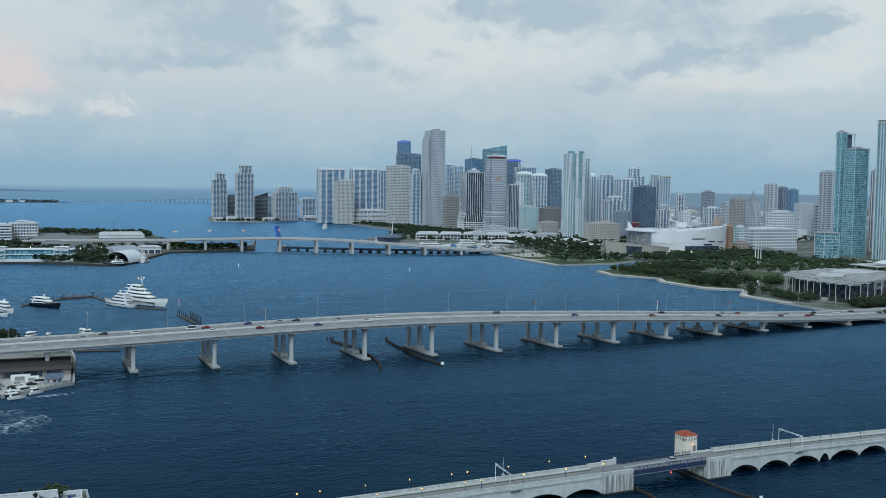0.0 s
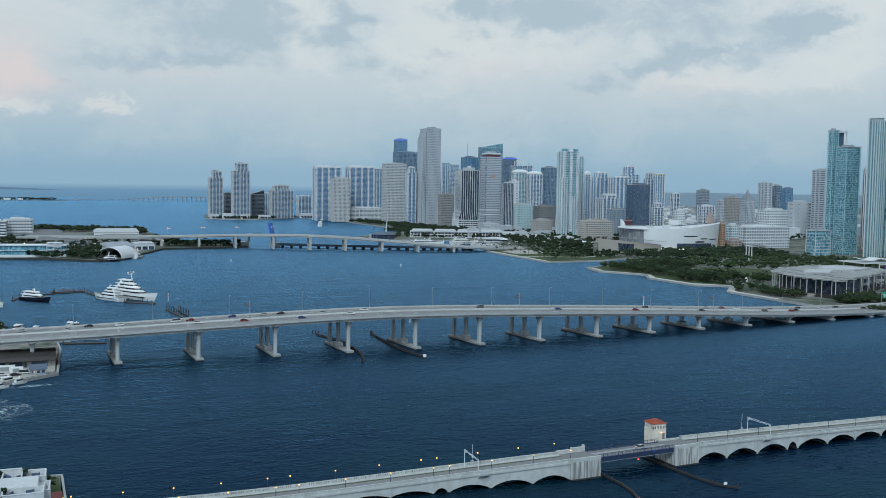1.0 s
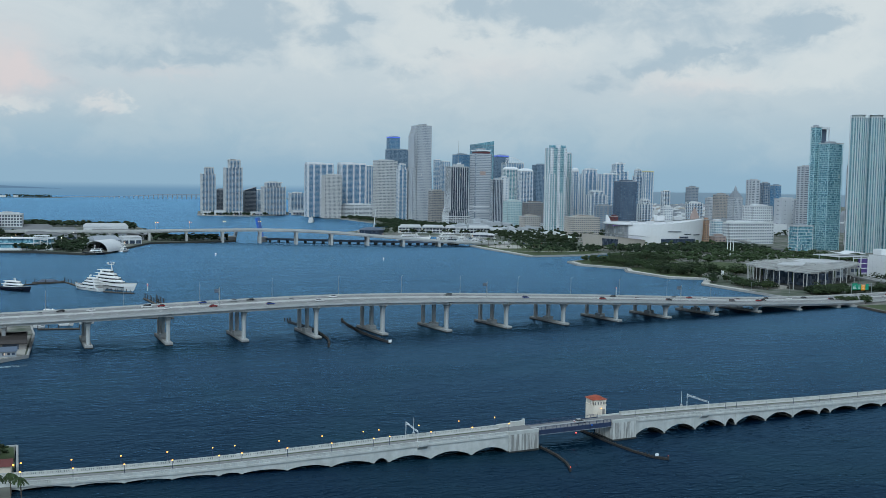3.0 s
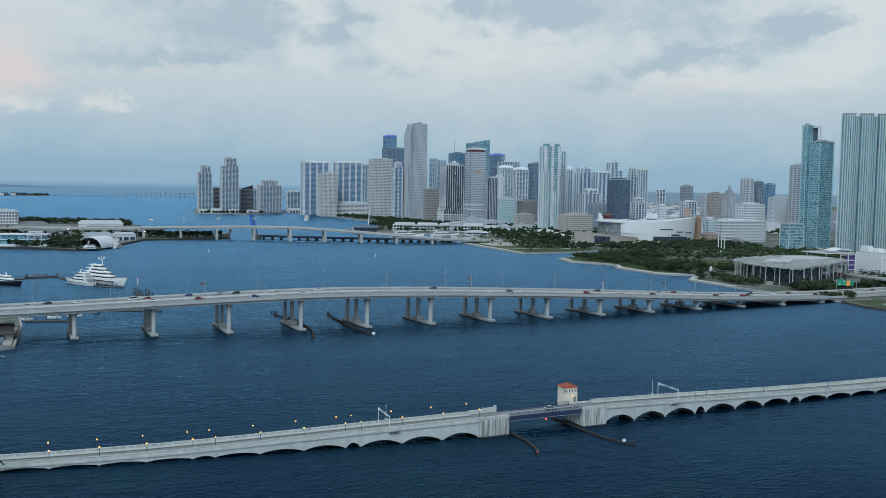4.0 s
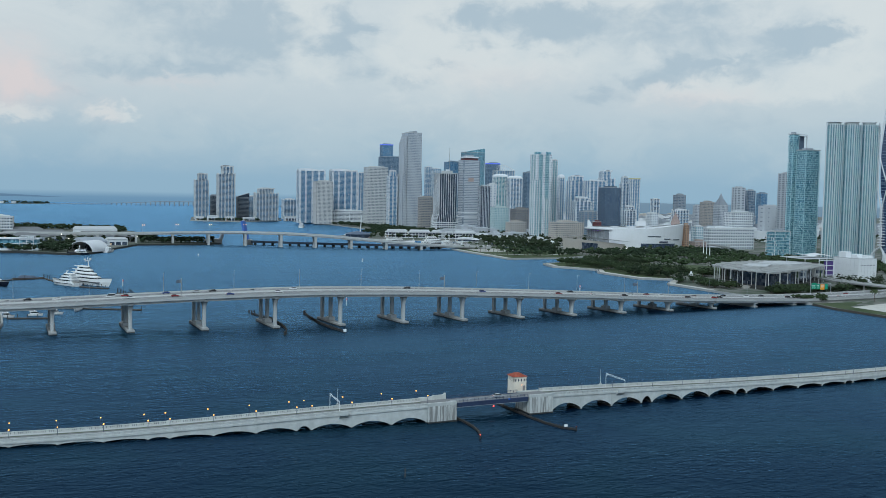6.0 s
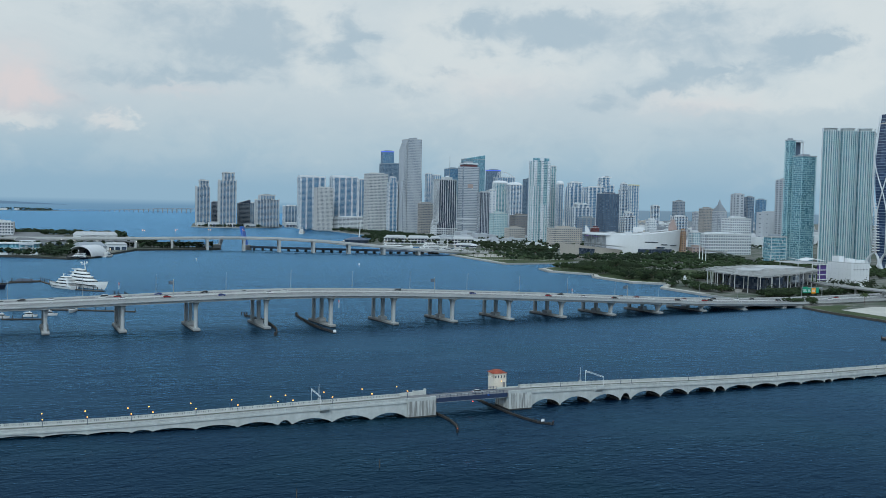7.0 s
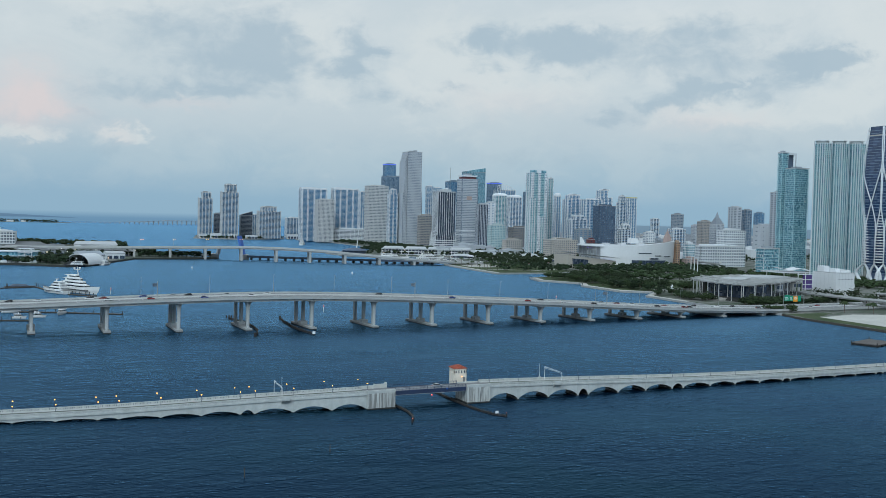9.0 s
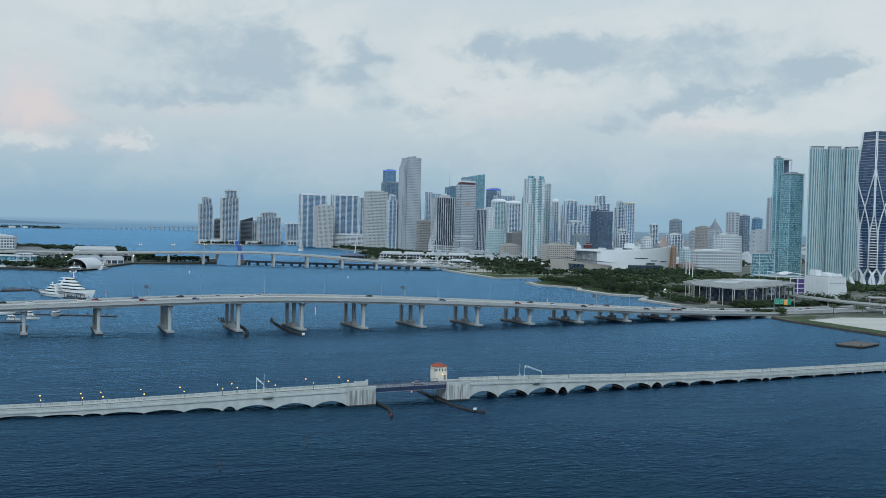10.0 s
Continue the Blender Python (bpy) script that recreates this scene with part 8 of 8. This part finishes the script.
yacht("excursion_boat", "white cruise boat moored at the market quay", 520, 1402, heading((480, 1420), (560, 1385)), 56, 11, 2, mast=2)
yacht("excursion_boat", "white charter yacht along the marina quay", 595, 1430, heading((560, 1440), (640, 1420)), 48, 9, 3, mast=5)
rng_b = random.Random(21)
for i in range(34):
    x, y = 585 + rng_b.uniform(-60, 52), 1290 + i * 4.2 + rng_b.uniform(-3, 3)
    yacht("marina_boat", "white leisure boat in the city marina", x, y, rng_b.choice((15, 195)) + rng_b.uniform(-6, 6), rng_b.uniform(11, 19), 4.4, 1, mast=rng_b.choice((1.0, 1.2, 9.0)), group="boats in the city marina")


# docks with piles
def dock(label, line, wide=2.2, pile_gap=6.0, high=2.6):
    t = thing("dock", label, "dock")
    part("walkway", Shape().strip(line, wide / 2, 0.35, 0.75), "timber_wet", t)
    part("float", Shape().strip(line, wide / 2 - 0.15, -0.4, 0.35), "timber_dark", t)
    for a, b in zip(line, line[1:]):
        d = (Vector(b) - Vector(a)).length
        for i in range(max(1, int(d / pile_gap)) + 1):
            p = Vector(a).lerp(Vector(b), min(1, i * pile_gap / d))
            part("pile", Shape().tube((p.x, p.y + wide / 2 + 0.2, -2), (p.x, p.y + wide / 2 + 0.2, high + rng_b.uniform(-0.3, 0.5)), 0.28, 0.25, 6), "timber_dark", t)
    return t


dock("long grey floating dock with dark piles", [(-40, 636), (-13, 629), (9, 622), (35, 614), (74, 598)], 2.4, 7)
dock("short floating dock for small boats", [(-8, 570), (16, 566)], 2.2, 6)
dock("finger dock with tall dark piles", [(62, 711), (66, 688), (70, 664)], 2.0, 5.2, 4.6)
dock("short row of tall mooring piles", [(74, 668), (70, 700)], 0.5, 5.2, 4.6)
dock("dock beside the largest yacht", [(34, 766), (44, 756), (56, 748)], 3.0, 4.0, 3.0)
dock("outer floating breakwater dock", [(-50, 796), (-42, 826), (-20, 838), (4, 846), (14, 812)], 2.6, 8, 4.2)
heap = thing("dock_barge", "dark covered barge lying at the outer dock", "barge", (-10, 846, 0), 12)
part("hull", Shape().slab(-13, 13, -3, 3, -0.5, 1.3, 0.3), "timber_dark", heap)
part("cover", Shape().rings([[(-9, -2.4, 1.3), (9, -2.4, 1.3), (9, 2.4, 1.3), (-9, 2.4, 1.3)], [(-6, -1, 3.4), (4, -1, 3.0), (4, 1, 3.0), (-6, 1, 3.4)]]), "slate", heap)
for x0 in range(4):
    dock("floating city marina pontoon with piles", [(545 + 6 * x0, 1300 + 34 * x0), (632, 1324 + 34 * x0)], 3, 14, 3.5)


def day_mark(x, y, h, mat, label):
    t = thing("day_mark", label, "channel marker", (x, y, 0))
    part("pile", Shape().tube((0, 0, -2), (0, 0, h), 0.28, 0.25, 8), "sign_white", t)
    part("board", Shape().prism([(-0.6, -0.3), (0.6, -0.3), (0.6, -0.2), (-0.6, -0.2)], h - 1.8, h - 0.4), mat, t)
    part("board_centre", Shape().box(-0.3, 0.3, -0.36, -0.31, h - 1.4, h - 0.8), "sign_white", t)


day_mark(219, 599, 6, "sign_red", "red and white channel day mark on a white pile")
day_mark(68, 768, 6, "sign_red", "red channel day mark on a pile")
day_mark(437, 640, 8, "sign_red", "red and white channel board on a pile")
day_mark(352, 1025, 4, "sign_white", "small white channel mark")
day_mark(170, 1128, 4, "sign_white", "small white channel mark near the port")
for x, y in ((126, 182), (96, 160)):
    pk = thing("marker_pile", "lone grey marker pile standing in the bay", "pile", (x, y, 0))
    part("pile", Shape().tube((0, 0, -2), (0, 0, 2.6), 0.16, 0.14), "timber_wet", pk)
    part("cap", Shape().tube((0, 0, 2.6), (0, 0, 2.8), 0.18, 0.05), "timber_dark", pk)


# ---------------------------------------------------------------- boatyard under the bridge
ys = thing("boat_shed", "long dark-roofed boat storage shed under the bridge", "shed", (-64, 489, 1.4), 2)
arc = [(0, 0), (0, 3.6), (2.0, 5.2), (6, 6.6), (14, 7.4), (22, 6.6), (26, 5.2), (28, 3.6), (28, 0)]
part("roof", Shape().rings([[(x, a, b) for a, b in arc[1:-1] + [(27.6, 3.3), (14, 6.9), (0.4, 3.3)]] for x in (0, 13, 26, 39, 54)]), "roof_dark", ys, "dull dark brown metal roof")
part("wall", Shape().box(0.4, 53.6, 2.5, 26, 0, 3.6), "tan", ys)
for i in range(5):
    part("bay_door", Shape().box(2 + i * 10, 10 + i * 10, 2.2, 2.6, 0.2, 3.2), "win_dark", ys)
part("lit_bay", Shape().box(3, 9, 2.0, 2.3, 0.5, 3.0), "sand", ys, "lit open storage bay")
hut = thing("dock_hut", "small grey hut with a pitched slate roof", "hut", (-21.5, 471, 1.4), 3)
part("wall", Shape().box(0, 7.5, 0, 5, 0, 2.8), "grey", hut)
part("roof", Shape().add([(-0.5, -0.5, 2.8), (8, -0.5, 2.8), (8, 5.5, 2.8), (-0.5, 5.5, 2.8), (-0.5, 2.5, 5.0), (8, 2.5, 5.0)], [(0, 1, 5, 4), (2, 3, 4, 5), (0, 4, 3), (1, 2, 5), (3, 2, 1, 0)]), "slate", hut)
for i in range(3):
    part("window_pane", Shape().box(0.8 + i * 2.3, 2.2 + i * 2.3, -0.06, 0.02, 1.0, 2.2), "win_dark", hut)
for x, y, w, d, h, mtl in ((-38, 484, 9, 3, 2.8, "hull_white"), (-31, 480, 6, 2.6, 2.6, "hull_white"), (-50, 482, 6, 2.5, 2.6, "grey")):
    ct = thing("storage_box", "white storage container on the boatyard apron", "container", (x, y, 1.46))
    part("body", Shape().slab(0, w, 0, d, 0, h, 0.1), mtl, ct)
    part("door", Shape().box(w * 0.2, w * 0.7, -0.06, 0.01, 0.2, h * 0.8), "galvanised", ct)
for x, y, a, L in ((-37, 454, 200, 9), (-33, 449, 20, 8), (-25, 458, 30, 7), (-30, 462, 30, 10)):
    yacht("work_boat", "dark work boat alongside the boatyard", x, y, a, L, L * 0.32, 1, hull="hull_navy" if L > 8 else "hull_white", mast=1.2)
for x, y in ((-62, 600), (-54, 596), (-50, 606), (-66, 590), (-58, 612), (-46, 600), (-70, 604)):
    plant(TREES[0], x, y, 1.4, 1.1)

# boat wakes: thin sheets of broken foam just above the water
def wake(pts, wide, label="pale broken foam of a boat wake"):
    s = Shape()
    n = len(pts)
    rows = []
    for i, (x, y) in enumerate(pts):
        w = wide * math.sin(math.pi * (i + 0.4) / n) ** 0.6
        rows.append([(x, y - w, 0.12), (x, y, 0.14), (x, y + w, 0.12)])
    for a, b in zip(rows, rows[1:]):
        for k in range(2):
            s.add([a[k], b[k], b[k + 1], a[k + 1]], [(0, 1, 2, 3)])
    ob = solo("wake_foam", s, "foam", label, "foam", "stuff")
    ob.visible_shadow = False


wake([(-62, 404), (-52, 408), (-42, 410), (-32, 409), (-23, 404), (-17, 398)], 17)
wake([(-60, 396), (-46, 394), (-34, 392), (-24, 389)], 9)
wake([(-34, 449), (-26, 450), (-16, 452), (-8, 454)], 2.2)

# ---------------------------------------------------------------- island at the arch bridge's end
hs = thing("terrace_house", "white stepped apartment house with furnished roof terraces", "house", (0, 0, 1.6))
part("block", Shape().slab(-60, -4.2, 174, 192, 0, 31.3, 0.1), "house_white", hs)
part("lower_block", Shape().slab(-60, -2.6, 169.5, 188, 0, 24.2, 0.1), "house_white", hs)
part("penthouse", Shape().slab(-60, -5.5, 179, 186, 31.3, 32.7, 0.12), "house_white", hs, "flat white penthouse roof")
part("side_terrace", Shape().slab(-4.2, -3.2, 178, 185, 24.2, 30.4, 0.08), "house_white", hs)
for x0, x1, y0, y1, z, top in ((-60, -4.2, 186, 192, 31.3, 1.1), (-60, -9.2, 190.6, 191.6, 31.3, 1.8), (-60, -4.2, 174, 179, 31.3, 1.2), (-60, -2.6, 169.5, 174, 24.2, 1.2), (-4.3, -3.2, 178, 185, 30.4, 1.3)):
    s = Shape().box(x0, x1, y0, y0 + 0.3, z, z + top).box(x0, x1, y1 - 0.3, y1, z, z + top).box(x1 - 0.3, x1, y0 + 0.3, y1 - 0.3, z, z + top)
    s.box(x0 - 0.1, x1 + 0.1, y0 - 0.1, y0 + 0.4, z + top, z + top + 0.12)
    part("parapet", s, "house_white", hs)
    part("roof_deck", Shape().box(x0 + 0.3, x1 - 0.3, y0 + 0.3, y1 - 0.3, z, z + 0.06), "roof_grey", hs, "grey tiled roof deck")
for x in (-16, -12.2):
    part("partition", Shape().box(x, x + 0.25, 174, 179, 31.3, 32.6).box(x + 3, x + 3.25, 186, 192, 31.3, 32.6), "house_white", hs)
for row in range(7):
    z = 27.6 - row * 3.4
    y = 174 if z > 25 else 169.5
    for k in range(5):
        x = -9.4 - k * 6.2 + (1.2 if y < 172 else 0)
        part("window_pane", Shape().box(x, x + 3.9, y - 0.06, y - 0.01, z, z + 2.6), "win_dark", hs)
        part("window_hood", Shape().slab(x - 0.4, x + 4.3, y - 0.9, y, z + 2.75, z + 2.95, 0.03), "house_white", hs)
    xr = -4.2 if z > 25 else -2.6
    for k in range(3):
        part("window_pane", Shape().box(xr + 0.01, xr + 0.06, y + 1.5 + k * 5, y + 4 + k * 5, z, z + 2.0), "win_dark", hs)
SEATS = ((-7.2, 188.6), (-9.6, 187.6), (-11.6, 189.4), (-14.6, 188.0), (-17.4, 189.2), (-7.4, 176.4), (-10.2, 175.8), (-14.0, 176.6), (-17.6, 176.0), (-20.5, 188.4))
for i, (x, y) in enumerate(SEATS):
    lounge = thing("roof_sofa", "dark blue outdoor sofa on the roof deck", "sofa", (x, y, 32.96), (i * 40) % 90, group="roof deck seating")
    part("seat", Shape().slab(0, 1.7, 0, 0.8, 0, 0.45, 0.08), "slate", lounge)
    part("backrest", Shape().slab(0, 1.7, 0.8, 1.0, 0, 0.9, 0.06), "slate", lounge)
    part("cushion", Shape().slab(0.1, 0.8, 0.1, 0.7, 0.45, 0.6, 0.05), "paint_blue", lounge)
for x, y in ((-8.6, 190.6), (-13.4, 190.4), (-11.8, 177.6)):
    pot = thing("planter", "dark potted shrub on the roof deck", "plant", (x, y, 32.96), group="roof deck plants")
    part("pot", Shape().tube((0, 0, 0), (0, 0, 0.6), 0.32, 0.4, 8), "slate", pot)
    q = Shape()
    for k in range(14):
        blob(q, (rng_t.uniform(-0.5, 0.5), rng_t.uniform(-0.5, 0.5), 0.9 + rng_t.uniform(0, 0.8)), 0.28, rng_t, 0.8, 5)
    part("shrub", q, "leaf_dark", pot)
gh = thing("gate_hut", "small cream hut with a dark red roof", "hut", (-9.5, 261, 1.6))
part("wall", Shape().box(0, 6.2, 0, 5.4, 0, 3.0), "tender_wall", gh)
part("roof", Shape().add([(-0.6, -0.6, 3.0), (6.8, -0.6, 3.0), (6.8, 6.0, 3.0), (-0.6, 6.0, 3.0), (-0.6, 2.7, 4.6), (6.8, 2.7, 4.6)], [(0, 1, 5, 4), (2, 3, 4, 5), (0, 4, 3), (1, 2, 5), (3, 2, 1, 0)]), "roof_red_dark", gh)
part("door", Shape().box(1.0, 2.0, -0.05, 0.02, 0, 2.1), "brown", gh)
ground_patch("lawn_island", [(-4.6, 294), (-2.6, 269), (-8, 269), (-8, 294)], 1.70, "grass", "small walled lawn at the island's tip", "lawn")
part("lit_globe", Shape().ball((7.0, -0.5, 3.4), 0.3), "lamp_warm", gh)
for x, y, k in ((-9.5, 286, 0.42), (-10, 291, 0.5), (-13, 294, 0.5)):
    plant(TREES[1 if k > 0.72 else 2], x, y, 1.6, k)
for x, y in ((-2, 241), (1, 238), (-6, 240)):
    plant(PALMS[0], x, y, 1.2, 0.75)
for x, y in ((-10, 274), (-17, 277), (-24, 276), (-33, 278)):
    plant(TREES[0], x, y, 1.6, 0.9)


# ---------------------------------------------------------------- cars
def make_car(paint, label, L=4.7, W=1.85, H=1.45, van=False):
    t = thing("car", label, "car", (0, 0, -80), group="cars on the highway bridge")
    w = W / 2
    prof = [(-L / 2, 0.35), (L / 2, 0.35), (L / 2, 0.72), (L * 0.26, 0.92), (-L * 0.44, 0.98), (-L / 2, 0.85)]
    part("body", Shape().rings([[(x, y, z) for x, z in prof] for y in (-w, w)]), paint, t)
    cab = [(-L * 0.42, 0.96), (L * 0.24, 0.92), (L * 0.08, H), (-L * 0.30, H)] if not van else [(-L * 0.49, 0.96), (L * 0.34, 0.92), (L * 0.22, H), (-L * 0.47, H)]
    part("window", Shape().rings([[(x, y * (1 if z < 1 else 0.84), z) for x, z in cab] for y in (-w * 0.94, w * 0.94)]), "car_glass", t)
    part("roof", Shape().slab(cab[3][0] + 0.1, cab[2][0] - 0.1, -w * 0.78, w * 0.78, H - 0.04, H + 0.03, 0.02), paint, t)
    for x in (-L * 0.31, L * 0.31):
        for y in (-w + 0.02, w - 0.22):
            part("wheel", Shape().tube((x, y, 0.33), (x, y + 0.2, 0.33), 0.33, 0.33, 10), "tyre", t)
    part("tail_light", Shape().box(-L / 2 - 0.03, -L / 2 + 0.02, -w * 0.9, w * 0.9, 0.7, 0.82), "sign_red", t)
    return t


CARS = [make_car("paint_white", "white saloon car on the road"), make_car("paint_silver", "silver saloon car on the road"), make_car("paint_black", "black saloon car on the road"),
        make_car("paint_red", "red saloon car on the road"), make_car("paint_blue", "dark blue saloon car on the road"), make_car("paint_white", "white van on the road", 5.6, 2.0, 2.1, True),
        make_car("paint_grey", "grey estate car on the road", 4.8, 1.9, 1.6, True)]
placed = set()


def drive(src, m):
    if src.name in placed:
        return copy_thing(src, m)
    placed.add(src.name)
    src.matrix_basis = m
    return src


rng_c = random.Random(5)
LANES = [(5.2, 0), (8.8, 0), (12.4, 0), (15.6, 0), (20.6, 180), (23.8, 180), (27.4, 180), (31.0, 180)]


def car_on(x, lane, src):
    a, turn = LANES[lane]
    y = h_edge(x) + a
    t = math.degrees(math.atan(h_edge(x + 0.5) - h_edge(x - 0.5)))
    g = math.degrees(math.atan(h_top(x + 0.5) - h_top(x - 0.5)))
    m = pose(x, y, h_top(x) - 0.846, 0, 0, t) @ pose(0, 0, 0, 0, -g, 0) @ pose(0, 0, 0, 0, 0, turn)
    return drive(src, m)


for x, lane, k in ((-28, 6, 1), (6, 7, 2), (-5, 5, 1), (22, 6, 0), (52, 6, 5), (60, 6, 3), (63, 3, 0), (84, 7, 4), (102, 7, 1), (112, 7, 2), (88, 2, 3), (120, 1, 4), (135, 5, 1), (162, 6, 0), (150, 2, 0),
                   (292, 3, 4), (352, 2, 3), (370, 6, 2), (384, 3, 0), (410, 2, 2), (425, 6, 1), (440, 6, 3), (452, 5, 0), (470, 2, 6), (482, 4, 3), (497, 2, 3), (505, 3, 2), (518, 6, 2), (540, 5, 0), (560, 6, 2),
                   (580, 3, 6), (600, 5, 2), (622, 6, 1), (640, 2, 0), (660, 5, 3), (240, 6, 6), (-60, 2, 6), (-75, 5, 0)):
    car_on(x, lane, CARS[k])
for x, y, a, k in ((-34, 474, 10, 0), (-28, 472, 5, 2), (-24, 476, 5, 5), (-42, 472, 20, 1), (-44, 480, 80, 3), (-48, 470, 15, 0), (-43, 464, 10, 6), (-36, 466, 8, 2)):
    drive(CARS[k], pose(x, y, 1.46, 0, 0, a))
for i in range(26):
    drive(CARS[rng_c.randrange(7)], pose(700 + rng_c.uniform(0, 240), 572 + rng_c.uniform(-4, 20), 1.74, 0, 0, rng_c.choice((4, 184))))
drive(CARS[1], pose(186, a_near(186) + 4.2, a_top(186) - 1.17, 0, 0, 1))

# market canopies and parked cars on the bayfront
for i in range(22):
    x, y = 660 + rng_c.uniform(0, 130), 1290 + rng_c.uniform(0, 190)
    w, d = rng_c.uniform(8, 22), rng_c.uniform(7, 12)
    cn_ = thing("market_canopy", "white fabric canopy on the bayfront plaza", "canopy", (x, y, 1.6), rng_c.uniform(-30, 10), group="bayfront canopies")
    part("fabric", Shape().rings([[(0, 0, 4), (w, 0, 4), (w, d, 4), (0, d, 4)], [(w * 0.4, d * 0.45, 6.8), (w * 0.6, d * 0.45, 6.8), (w * 0.6, d * 0.55, 6.8), (w * 0.4, d * 0.55, 6.8)]]), rng_c.choice(("tent_white", "tent_white", "roof_pale")), cn_)
    for px_, py_ in ((0.3, 0.3), (w - 0.3, 0.3), (w - 0.3, d - 0.3), (0.3, d - 0.3)):
        part("post", Shape().tube((px_, py_, 0), (px_, py_, 4), 0.12), "galvanised", cn_)
for i in range(60):
    drive(CARS[rng_c.randrange(7)], pose(640 + rng_c.uniform(0, 170), 1290 + rng_c.uniform(-40, 60) + i, 1.64, 0, 0, rng_c.choice((0, 90, 180, 60))))

# ---------------------------------------------------------------- far shore
fb_ = thing("far_bridge", "long low causeway bridge on many piers, far across the bay", "bridge")
xs_f = [-60 + 22 * i for i in range(32)]
fz = lambda x: float(np.interp(x, [-60, 120, 260, 380, 560, 640], [5, 8, 13, 21, 21, 19]))
part("deck", Shape().rings([[(x, 4660, fz(x) - 2), (x, 4674, fz(x) - 2), (x, 4674, fz(x)), (x, 4660, fz(x))] for x in xs_f]), "grey", fb_)
for x in xs_f:
    part("pier", Shape().box(x - 1.8, x + 1.8, 4661, 4673, -2, fz(x) - 2), "grey", fb_)
spots = [(-420 + rng_b.uniform(0, 330), 4640 + rng_b.uniform(0, 40)) for _ in range(150)]
land("ground_far_key", [(-900, 4600), (-70, 4610), (-60, 4690), (-900, 4720)], 1.2, "low wooded shore far across the bay")
far_wood("far_shore_trees", spots, "leaf_dark", "wooded shore far across the bay", 1.0, 5, 14)
tw = thing("shore_house", "small pale buildings on the far wooded shore", "house", (-330, 4640, 1.2))
part("wall", Shape().box(0, 30, 0, 12, 0, 8).box(60, 80, 0, 12, 0, 9), "white", tw)
